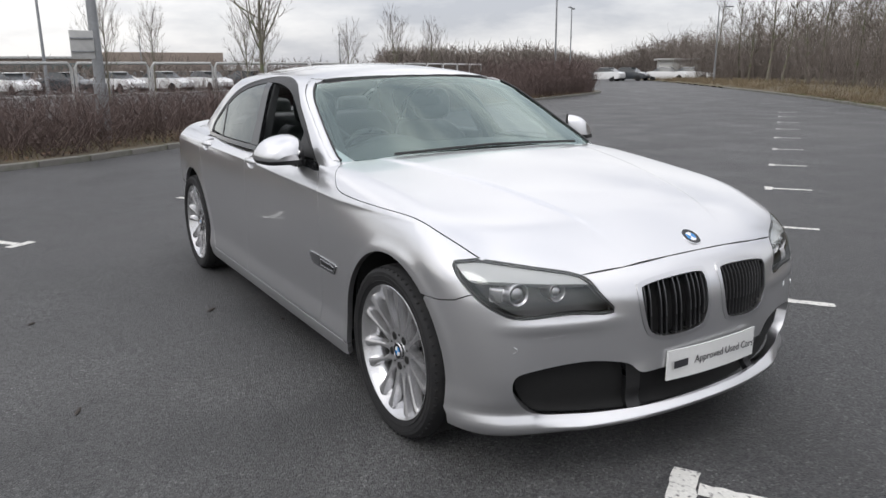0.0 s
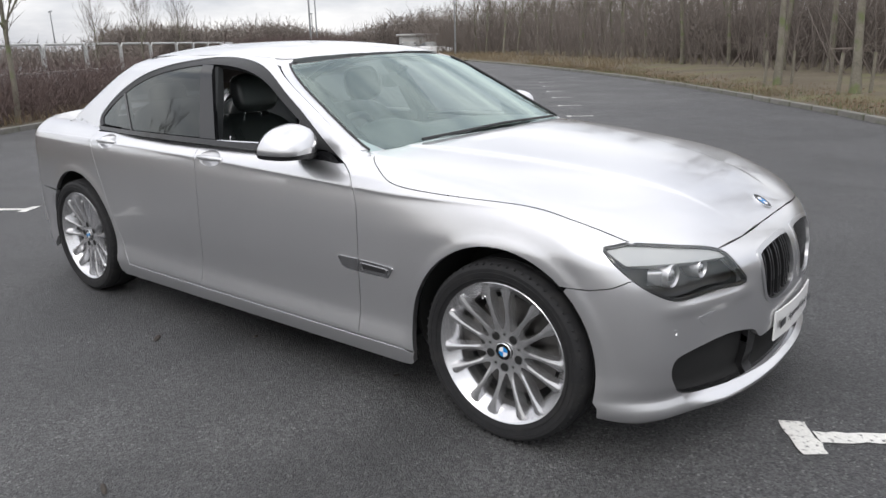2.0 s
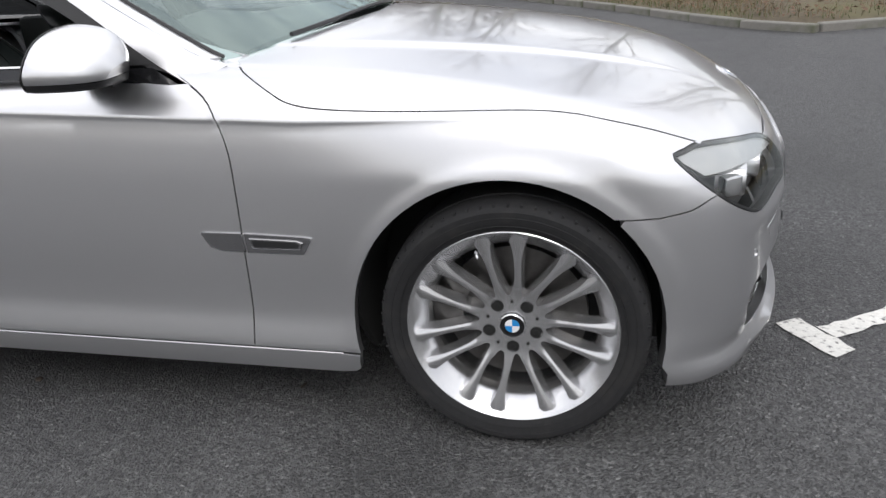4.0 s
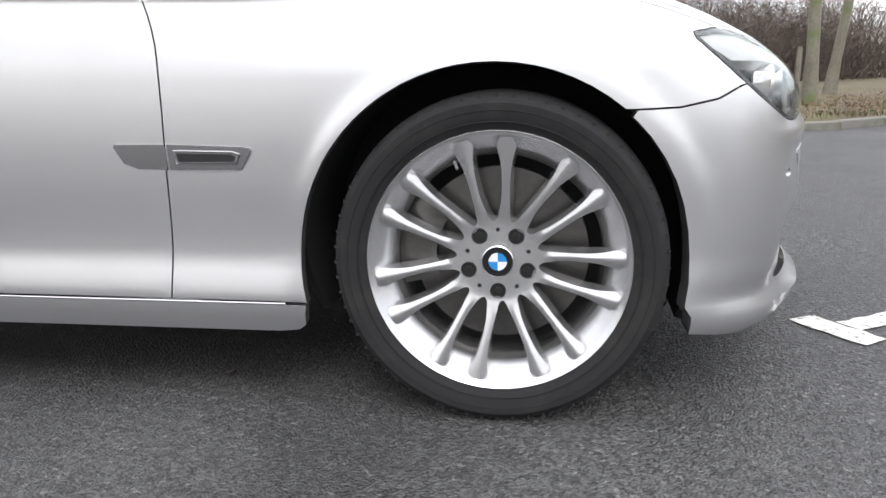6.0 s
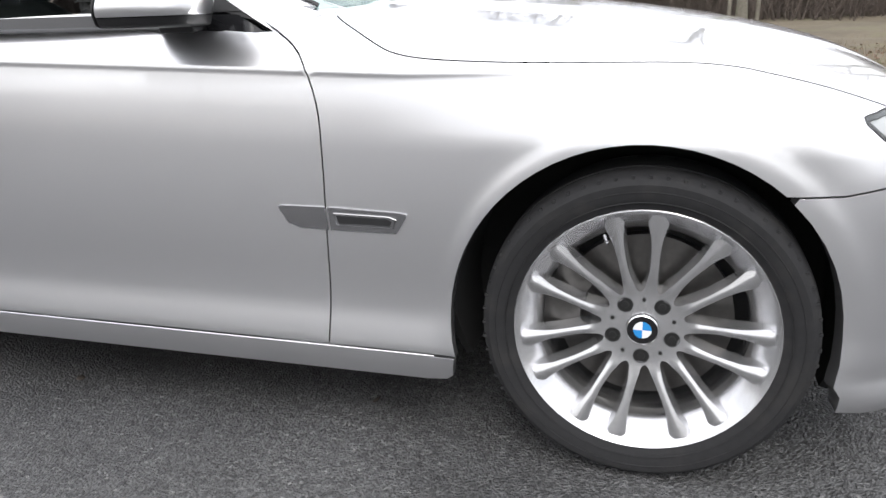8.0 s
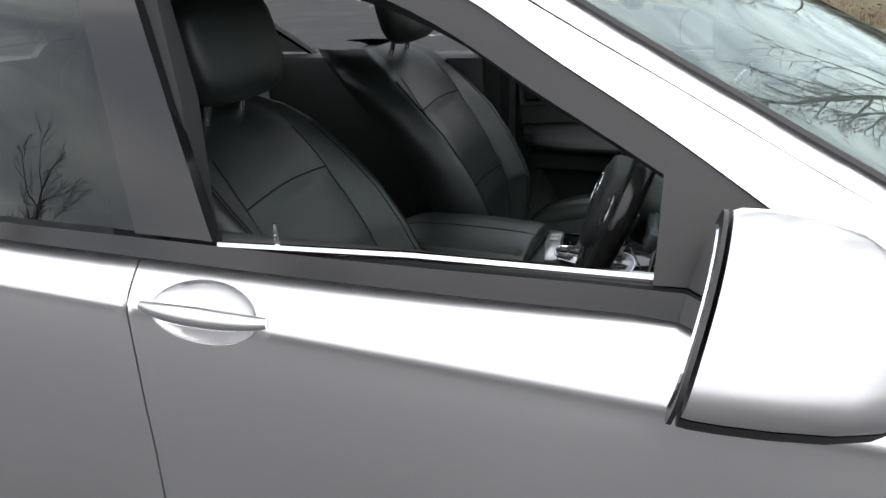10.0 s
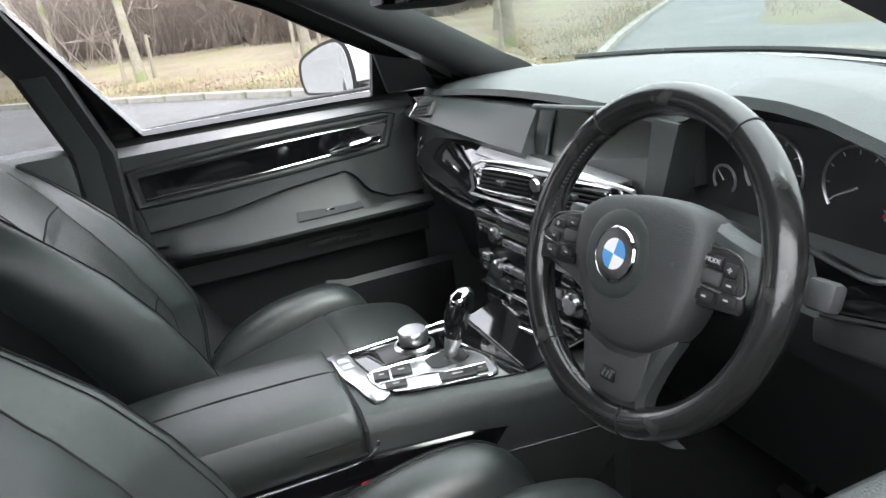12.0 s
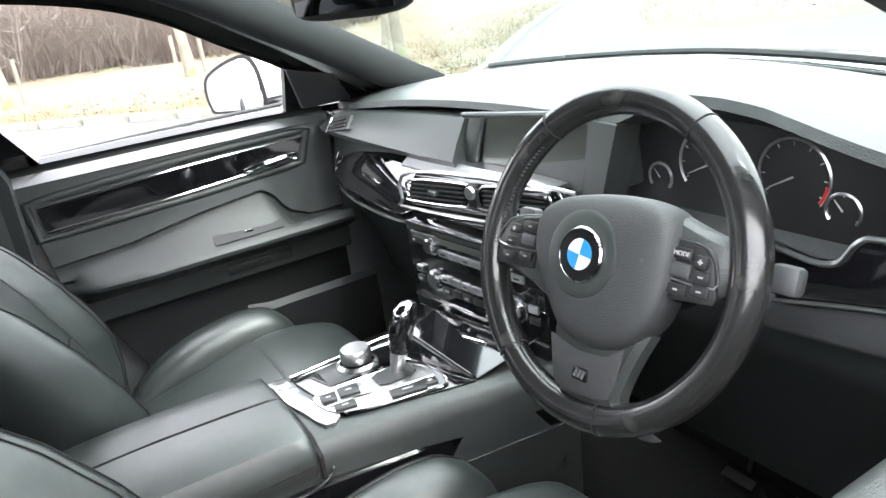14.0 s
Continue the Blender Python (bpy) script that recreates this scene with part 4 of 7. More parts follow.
# dark underbody, bulkhead and inner skins
b = bmesh.new()
box(b, (-1.6, 0, .20), (1.95, 1.82, .05), .01)
box(b, (-3.50, 0, .40), (.3, 1.1, .4), .01)
box(b, (.35, 0, .45), (.20, 1.05, .42), .01)
box(b, (-.2, 0, .50), (.95, 1.16, .35), .01)
box(b, (-.60, 0, .62), (.05, 1.75, .60), .01)
box(b, (-2.62, 0, .30), (.05, 1.70, .25), .01)
part("underbody", b, DARK_VOID, car)

# door handles in round recesses
for s in (-1, 1):
    for hx, hz in HANDLES:
        dish = lambda q: lower_body(q) + .024 * np.clip(1 - ((q[..., 0] - hx) / .084) ** 2 - ((q[..., 2] - hz) / .038) ** 2, 0, 1) ** .7
        cup = panel("handle_recess", oval(hx, hz, 1.0), from_side(s), dish, PAINT, car, step=.008, gap=-.001, depth=.01)
        p = onto(lower_body, np.array([[hx, s * 1.0, hz]]), np.array([[0., -s, 0.]]))[0]
        b = bmesh.new()
        pts = [(hx + u, p[1] + s * (.010 - .014 * abs(u / .098) ** 2.5), hz + .004 - .25 * u * u) for u in np.linspace(-.098, .098, 13)]
        tube(b, pts, [.0075 + .0065 * (1 - (abs(k - 6) / 6) ** 2) for k in range(13)], 12)
        part("door_handle", b, PAINT, cup)
    # wing vent trim, in two pieces over the door joint
    for outline, nm in (([(-.692, .592), (-.805, .592), (-.806, .586), (-.785, .552), (-.755, .541), (-.689, .539)], "vent_trim"), ([(-.685, .592), (-.52, .586), (-.502, .583), (-.503, .575), (-.527, .538), (-.682, .539)], "vent_trim")):
        v = panel(nm, outline, from_side(s), lower_body, TRIM_METAL, car, step=.012, gap=0, lift=.006, depth=.009, label="dark satin metal wing trim")
    b = bmesh.new()
    ring = onto(lambda q: lower_body(q) - .007, *from_side(s)(np.array([(-.670, .579), (-.54, .576), (-.525, .571), (-.533, .5515), (-.665, .5515)])))
    tube(b, ring, .0024, 6, True)
    part("vent_edge", b, TRIM_METAL, v, "bright edge of the vent")
    panel("vent_slot", [(-.665, .574), (-.545, .571), (-.535, .566), (-.54, .556), (-.66, .556)], from_side(s), lower_body, BLACK_PLASTIC, v, step=.012, gap=0, lift=.0075, depth=.003)
    b = bmesh.new()
    P = [(x, s * .9, .2535) for x in np.linspace(-2.55, -.45, 20)]
    path = onto(lower_body, np.array(P), np.tile([0., -s, 0.], (20, 1)))
    tube(b, path, .0022, 5)
    part("sill_strip", b, SATIN, car)

# outside mirrors
for s in (-1, 1):
    cap = smooth_line([(1.104, 1.000), (1.114, 1.022), (1.106, 1.050), (1.074, 1.090), (1.02, 1.115), (.945, 1.124), (.902, 1.106), (.880, 1.06), (.872, 1.0), (.875, .988), (.89, .981), (1.06, .984), (1.094, .990)], 3, True)
    if s > 0:
        cap = smooth_line([(1.102, .990), (1.109, 1.02), (1.104, 1.058), (1.080, 1.084), (1.01, 1.110), (.94, 1.124), (.905, 1.120), (.882, 1.092), (.874, 1.04), (.874, 1.0), (.879, .986), (.895, .980), (1.00, .979), (1.08, .980), (1.096, .983)], 3, True)
    secs_u = []
    for x, k in ((-.925, .30), (-.932, .52), (-.95, .74), (-.98, .89), (-1.02, .97), (-1.055, 1.0), (-1.077, 1.0), (-1.085, .98)):
        secs_u.append([Vector((x + .10 * (y - 1.0) * (1 - k) + (.22 if s < 0 else -.15) * (z - 1.0), s * (.985 + (y - .985) * (.25 + .75 * k)), 1.0 + (z - 1.0) * (k if z > 1.0 else .5 + .5 * k))) for y, z in cap])
    b = bmesh.new()
    loft(b, secs_u)
    bmesh.ops.bisect_plane(b, geom=b.verts[:] + b.edges[:] + b.faces[:], plane_co=(0, 0, 1.0075), plane_no=(0, 0, 1), clear_inner=True)
    # the side towards the door is black plastic
    bmesh.ops.recalc_face_normals(b, faces=b.faces)
    for f in b.faces:
        m = f.calc_center_median()
        f.material_index = 1 if s < 0 and abs(f.normal.y) > .4 and abs(m.y) < .935 else 0
    mir = part("door_mirror", b, [PAINT, BLACK_PLASTIC], car, "silver door mirror with a black underside")
    b = bmesh.new()
    loft(b, [[q + Vector((0, 0, -.0005)) for q in r] for r in secs_u])
    bmesh.ops.bisect_plane(b, geom=b.verts[:] + b.edges[:] + b.faces[:], plane_co=(0, 0, 1.0055), plane_no=(0, 0, 1), clear_outer=True)
    part("mirror_base", b, BLACK_PLASTIC, mir, "black plastic mirror underside")
    b = bmesh.new()
    box(b, (-1.02, s * .89, .985), (.09, .09, .026), .008, Matrix.Rotation(radians(-6 * s), 4, "X"))
    part("mirror_arm", b, BLACK_PLASTIC, mir)
    b = bmesh.new()
    c = sum(secs_u[-1], Vector()) / len(secs_u[-1])
    prism(b, [c + (q - c) * (1.0 if s < 0 else 1.07) + Vector((-.004 if s < 0 else -.012, 0, 0)) for q in secs_u[-1]], (-.004, 0, 0))
    part("mirror_rim", b, BLACK_PLASTIC, mir)
    b = bmesh.new()
    prism(b, [c + (q - c) * (.86 if s < 0 else .95) + Vector((-.0085 if s < 0 else -.0165, 0, 0)) for q in secs_u[-1]], (-.002, 0, 0))
    part("mirror_glass", b, MIRROR, mir, "reflecting mirror glass", smooth=False)
    if s > 0:
        # this mirror is turned towards the driver
        mir.matrix_basis = Matrix.Translation((-1.18, 1.06, 1.062)) @ Matrix.Rotation(radians(38), 4, "Z") @ Matrix.Rotation(radians(4.6), 4, "Y") @ Matrix.Diagonal((.8, .77, .95, 1)) @ Matrix.Translation((1.09, -.99, -1.045))
# roof aerial fin and rear lamps
b = bmesh.new()
loft(b, [[(-2.66 + .9 * z - .10 * k, w * s, 1.422 + z) for k, s in ((0, 0), (.3, 1), (1, .8), (1, -.8), (.3, -1))] for z, w in ((0, .022), (.02, .017), (.036, .008))])
part("aerial_fin", b, PAINT, car)
for s in (-1, 1):
    panel("rear_lamp", [(-3.74, .90), (-3.86, .92), (-3.87, .76), (-3.76, .80)], from_side(s), lower_body, RED, car, step=.03, lift=.004, depth=.01, label="red rear lamp")
# wipers at the foot of the windscreen
for y0, y1 in ((-.55, .12), (.0, .62)):
    b = bmesh.new()
    P = np.array([(.2, y, 1.058 - .05 * abs(y) ** 1.5) for y in np.linspace(y0, y1, 12)])
    path = onto(lambda p: cabin(p) - .012, P, np.tile([-1., 0, 0], (12, 1)))
    tube(b, path, .007, 6)
    part("wiper", b, BLACK_PLASTIC, car)

# ---- cabin ----
def under_skin(bm, d):
    """Keeps a lining at least d inside the roof and pillars."""
    bm.verts.ensure_lookup_table()
    for _ in range(3):
        p = np.array([tuple(v.co) for v in bm.verts])
        q = p - normals_of(cabin, p) * np.maximum(cabin(p) + d, 0)[:, None]
        for v, c in zip(bm.verts, q):
            v.co = c


DARK_GREY = material("dark_grey_plastic", (0.06, 0.062, 0.064), 0.45, 0, 0, 0.12, 90, 0.15, 600)
def pad(bm, cx, cy, cz, sx, sy, sz, m=None, power=.55, nu=20, nv=12):
    """A puffed cushion: a super-ellipsoid of half sizes sx, sy, sz."""
    def sp(c, p):
        return math.copysign(abs(c) ** p, c)
    rings = []
    for j in range(nv + 1):
        v = -math.pi / 2 + math.pi * j / nv
        rr = []
        for i in range(nu):
            u = 2 * math.pi * i / nu
            q = Vector((sx * sp(math.cos(v), power) * sp(math.cos(u), power), sy * sp(math.cos(v), power) * sp(math.sin(u), power), sz * sp(math.sin(v), power)))
            if m is not None:
                q = m @ q
            rr.append(bm.verts.new(q + Vector((cx, cy, cz))))
        rings.append(rr)
    for a, b in zip(rings, rings[1:]):
        for i in range(nu):
            bm.faces.new((a[i], a[(i + 1) % nu], b[(i + 1) % nu], b[i]))
    bmesh.ops.remove_doubles(bm, verts=rings[0] + rings[-1], dist=1e-5)


def sheet(rows, closed=False):
    """Skins rows of points into one open sheet."""
    m = bmesh.new()
    grid = [[m.verts.new(p) for p in r] for r in rows]
    n = len(grid[0])
    for a, c in zip(grid, grid[1:]):
        for k in range(n if closed else n - 1):
            m.faces.new((a[k], a[(k + 1) % n], c[(k + 1) % n], c[k]))
    return m


def seat(cy, raise_z, label):
    """A sport seat facing forwards: reclined back with wings, bolstered cushion, thigh support, head restraint."""
    s = part("seat", (lambda m: (box(m, (-1.36, cy, .36), (.46, .42, .20), .03), m)[1])(bmesh.new()), SOFT, car, label)
    crest = lambda z: float(np.interp(z, [.42, .50, .58, .65, .71, .79, .87, .92, .97, 1.02, 1.05, 1.075, 1.088], [-1.615, -1.602, -1.592, -1.594, -1.618, -1.660, -1.715, -1.762, -1.812, -1.866, -1.905, -1.950, -1.985]))
    width = lambda z: float(np.interp(z, [.42, .55, .70, .85, .95, 1.01, 1.05, 1.075, 1.088], [.215, .238, .252, .256, .250, .236, .205, .165, .120]))
    hollow = lambda z: float(np.interp(z, [.42, .52, .62, .75, .88, .97, 1.04, 1.09], [.030, .050, .066, .070, .058, .026, .004, 0]))
    levels = [.42 + .668 * k / 54 for k in range(55)]

    def front(z, v):
        """Forward edge of the back at height z, v from the middle (0) to the side (1)."""
        a = abs(v)
        d = hollow(z) * float(np.interp(a, [0, .46, .60, .70, .78, .84, .92], [1, .96, .84, .50, .16, 0, 0]))
        d += .060 * max(0, (a - .84) / .16) ** 2.2
        puff = .010 * (abs(math.sin(math.pi * (z - .455) / .235)) ** .5) * max(0, 1 - (a / .56) ** 6) if z < .925 else .010 * max(0, 1 - (a / .6) ** 4)
        return Vector((crest(z) - d + puff, cy + v * width(z), z))
    cols = {"backrest": [-.57 + 1.14 * k / 18 for k in range(19)], "side_wing": [.575 + .425 * k / 14 for k in range(15)]}
    part("backrest", sheet([[front(z, v) for v in cols["backrest"]] for z in levels]), LEATHER, s)
    for sg in (-1, 1):
        rows = []
        for z in levels:
            w = [front(z, sg * v) for v in cols["side_wing"]]
            e = w[-1]
            rows.append(w + [e + Vector((-.03, sg * .002, 0)), e + Vector((-.075, -sg * .010, .0)), e + Vector((-.105, -sg * .035, 0))])
        wg = part("side_wing", sheet(rows), LEATHER, s)
        for v, r in ((.80, .0011), (.845, .0011), (.575, .0022)):
            q = bmesh.new()
            tube(q, [front(z, sg * v) + Vector((.0012 if v > .6 else -.001, 0, 0)) for z in levels[3:-6]], r, 5)
            part("seam", q, DARK_VOID, wg)
    for z in (.69, .925):
        q = bmesh.new()
        tube(q, [front(z + .012 * math.cos(v * 2.4), v) for v in cols["backrest"]], .0022, 5)
        part("seam", q, DARK_VOID, s)
    m = bmesh.new()
    loft(m, [[(crest(z) - d, cy + u * width(z), z) for d, u in ((.075, -.97), (.075, .97), (.125, .93), (.150, .6), (.155, 0), (.150, -.6), (.125, -.93))] for z in (.42, .5, .6, .7, .8, .9, .97, 1.02, 1.05, 1.07)])
    part("seat_back_shell", m, SOFT, s)
    # cushion: insert, two bolsters and the thigh support
    up = raise_z
    rows = []
    for k in range(19):
        x = -1.60 + .265 * k / 18
        rows.append([(x, cy + .175 * u, .488 + up + .06 * (k / 18) + .010 * (1 - u * u) - .05 * max(0, abs(u) - .9) * 10 * .3) for u in [-1 + 2 * q / 12 for q in range(13)]])
    part("seat_cushion", sheet(rows), LEATHER, s)
    for sg in (-1, 1):
        rings = []
        for x, zc, w, hgt in ((-1.63, .44, .030, .02), (-1.615, .462, .050, .05), (-1.59, .497, .058, .075), (-1.54, .540, .062, .085), (-1.48, .570, .064, .095), (-1.42, .588, .064, .10), (-1.34, .598, .063, .10), (-1.28, .592, .060, .095), (-1.245, .572, .054, .085), (-1.222, .545, .044, .065), (-1.210, .515, .026, .035)):
            ring = []
            for q in range(20):
                t = 2 * math.pi * q / 20
                c, e = math.cos(t), math.sin(t)
                y = math.copysign(abs(c) ** .75, c) * w
                ring.append((x, cy + sg * (.215 - .012 * e) + y, zc + up - hgt + math.copysign(abs(e) ** .72, e) * hgt))
            rings.append(ring)
        m = bmesh.new()
        loft(m, smooth_rings(rings, 3))
        bo = part("cushion_bolster", m, LEATHER, s)
        for a in (118, 104):
            q = bmesh.new()
            t = math.radians(a if sg < 0 else 180 - a)
            pts = [(x, cy + sg * (.215 - .012 * math.sin(t)) + math.copysign(abs(math.cos(t)) ** .75, math.cos(t)) * w, zc + up - hgt + abs(math.sin(t)) ** .72 * hgt + .0012) for x, zc, w, hgt in ((-1.59, .497, .058, .075), (-1.54, .540, .062, .085), (-1.48, .570, .064, .095), (-1.42, .588, .064, .10), (-1.34, .598, .063, .10), (-1.28, .592, .060, .095), (-1.245, .572, .054, .085))]
            tube(q, smooth_line(pts, 3), .0011, 5)
            part("seam", q, DARK_VOID, bo)
    rings = []
    for x, zt, w, hgt in ((-1.345, .535, .150, .03), (-1.338, .552, .162, .05), (-1.31, .562, .168, .06), (-1.24, .560, .170, .062), (-1.17, .546, .168, .062), (-1.135, .530, .160, .056), (-1.115, .505, .145, .036), (-1.108, .485, .12, .014)):
        ring = []
        for q in range(24):
            t = 2 * math.pi * q / 24
            c, e = math.cos(t), math.sin(t)
            ring.append((x, cy + math.copysign(abs(c) ** .42, c) * w, zt + up - hgt + math.copysign(abs(e) ** .5, e) * hgt))
        rings.append(ring)
    m = bmesh.new()
    loft(m, smooth_rings(rings, 3))
    part("thigh_support", m, LEATHER, s)
    m = bmesh.new()
    pad(m, -1.90, cy, 1.197, .052, .135, .104, Matrix.Rotation(radians(-12), 4, "Y"), .6)
    h = part("head_restraint", m, LEATHER, s, "black leather head restraint")
    for sg in (-1, 1):
        m = bmesh.new()
        tube(m, [(-1.935, cy + sg * .055, 1.05), (-1.912, cy + sg * .055, 1.125)], .0065, 10)
        part("restraint_post", m, CHROME, h, "chrome post")
    return s


def smooth_rings(rings, per):
    """More rings between the given ones, on smooth curves."""
    cols = [smooth_line(c, per) for c in zip(*rings)]
    return [[tuple(c[k]) for c in cols] for k in range(len(cols[0]))]


seat(.42, .0, "black leather front passenger seat")
seat(-.42, .04, "black leather driver's seat")
b = bmesh.new()
pad(b, -2.52, 0, .50, .25, .62, .12)
bench = part("rear_bench", b, LEATHER, car, "black leather rear bench")
for y in (-.33, .33):
    b = bmesh.new()
    pad(b, -2.80, y, .84, .09, .30, .30, Matrix.Rotation(radians(-18), 4, "Y"))
    part("bench_back", b, LEATHER, bench)
    b = bmesh.new()
    pad(b, -2.92, y, 1.15, .05, .13, .08)
    part("bench_head_restraint", b, LEATHER, bench)
b = bmesh.new()
box(b, (-3.12, 0, 1.0), (.45, 1.3, .04), .01)
part("parcel_shelf", b, HEADLINER, car)
for at, size, nm in (((-1.62, 0, .235), (2.02, 1.80, .02), "cabin_carpet"), ((-.64, 0, .58), (.03, 1.74, .72), "footwell_carpet"), ((-2.62, 0, .40), (.03, 1.70, .34), "heel_carpet"), ((-2.98, 0, .80), (.03, 1.60, .42), "rear_trim")):
    b = bmesh.new()
    box(b, at, size, .004)
    part(nm, b, CARPET, car, "black carpet")

# passenger and driver door linings
def door_lining(s, front, back_x, top=True):
    """A moulded lining: rolled top, trim recess, armrest ledge that sweeps up to the handle, switch strip and a deep pocket."""
    fold = lambda x: float(np.interp(x, [-1.70, -1.5, -1.33, -1.17, -1.145, -1.12, -1.06, -.9], [.770, .781, .807, .822, .80, .758, .729, .726]))
    ledge = lambda x: float(np.interp(x, [-1.68, -1.62, -1.5, -.9], [.772, .738, .720, .720]))
    rear = lambda z: float(np.interp(z, [.28, .5, .62, .70, .85, .97, 1.01], [-1.45, -1.545, -1.61, -1.651, -1.67, -1.70, -1.71]))
    b = bmesh.new()
    secs = []
    n = 44
    for k in range(n + 1):
        xm = front + (-1.68 - front) * k / n
        z1, ye = fold(xm), ledge(xm)
        ring = []
        for y, z in ((.862, 1.004), (.850, 1.009), (.826, 1.003), (.808, .985), (.800, .962), (.799, .90), (.7965, z1 + .030), (.791, z1 + .012), (.790, z1 + .005), (.796, z1 + .0005), (.801, z1 - .001), (.7985, z1 - .006), (.7925, z1 - .011), ((.797 + ye) / 2 - .001, z1 * .5 + .355), (ye + .018, .733), (ye + .006, .725), (ye, .716), (ye + .001, .707), (ye + .012, .697),
                     (.768, .681), (.783, .674), (.786, .624), (.796, .616), (.832, .606), (.838, .45), (.842, .28)):
            ring.append((front + (rear(z) - front) * k / n, s * y, z))
        ring += [(front + (rear(.28) - front) * k / n, s * .862, .28), (front + (rear(.9) - front) * k / n, s * .870, .9)]
        secs.append(ring)
    loft(b, secs)
    # faces low on the door go darker, for the shade below the ledge
    for f in b.faces:
        f.material_index = 1 if f.calc_center_median().z < .63 else 0
    d = part("door_lining", b, [SHADED_SKIN, BLACK_PLASTIC], car, "black soft-skinned door lining")
    # pocket rail low on the door
    b = bmesh.new()
    loft(b, [[(x, s * (y - .012), z + dz) for y, z in ((.765, .55), (.750, .535), (.752, .36), (.80, .34), (.80, .36), (.775, .38), (.772, .53))] for x, dz in ((-.93, .0), (-1.1, .0), (-1.22, .0), (-1.28, .01))])
    part("door_pocket", b, BLACK_PLASTIC, d)
    x0, x1 = -1.04, -1.65
    hi, lo = [(-1.038, .929), (-1.2, .929), (-1.364, .925), (-1.655, .908)], [(-1.65, .854), (-1.38, .862), (-1.2, .872), (-1.066, .882)]
    b = bmesh.new()
    prism(b, [(x, s * .797, z) for x, z in hi + lo], (0, -s * .004, 0))
    tr = part("trim_panel", b, PIANO, d, "gloss black trim panel", smooth=False)
    # padded lip round the trim panel
    b = bmesh.new()
    mx, mz = -1.35, .89
    lip = [(x + (.018 if x > mx else -.018), s * .8045, z + (.015 if z > mz else -.015)) for x, z in smooth_line(hi, 4) + smooth_line(lo, 4)]
    tube(b, lip, .0115, 10, True)
    part("padded_lip", b, SHADED_SKIN, d)
    for line in (hi, lo):
        b = bmesh.new()
        tube(b, [(x, s * .793, z) for x, z in line], .0026, 6)
        part("trim_strip", b, CHROME, tr, "chrome strip")
    b = bmesh.new()
    tube(b, [(-1.065, s * .792, .892), (-1.10, s * .776, .894), (-1.16, s * .774, .889), (-1.20, s * .788, .882)], [.005, .010, .009, .004], 8)
    part("release_handle", b, CHROME, d, "chrome door release")
    b = bmesh.new()
    loft(b, [[(x, s * (y - .002), z + .0015) for y, z in ((.738, .7335), (.760, .7525), (.757, .754), (.736, .735))] for x in (-1.15, -1.23, -1.32)])
    sw = part("armrest_recess", b, BLACK_PLASTIC, d)
    b = bmesh.new()
    box(b, (-1.235, s * .747, .7475), (.022, .010, .006), .001)
    part("window_switch", b, CHROME, sw)
    b = bmesh.new()
    box(b, (-1.215, s * .784, .650), (.17, .006, .024), .002)
    vs = part("seat_memory_panel", b, BLACK_PLASTIC, d)
    for k in range(4):
        b = bmesh.new()
        box(b, (-1.18 - k * .026, s * .780, .651), (.020, .004, .009), .001)
        part("memory_button", b, BUTTON, vs)
    b = bmesh.new()
    pin_x = back_x + (.155 if s < 0 else .06)
    tube(b, [(pin_x, s * .85, .998), (pin_x, s * .848, 1.030)], [.004, .0035], 8)
    part("lock_pin", b, CHROME, d, "lock pin")
    b = bmesh.new()
    box(b, (pin_x, s * .85, 1.002), (.05, .016, .008), .002)
    part("pin_collar", b, WHITE, d)
    b = bmesh.new()
    tube(b, [(front + .05, s * .852, 1.012), (-1.35, s * .860, 1.010), (back_x + .085, s * (.878 if s < 0 else .862), 1.005)], .0055, 6)
    part("waist_seal", b, CHROME if s < 0 else BLACK_PLASTIC, d, "bright inner waist strip" if s < 0 else "")
    return d


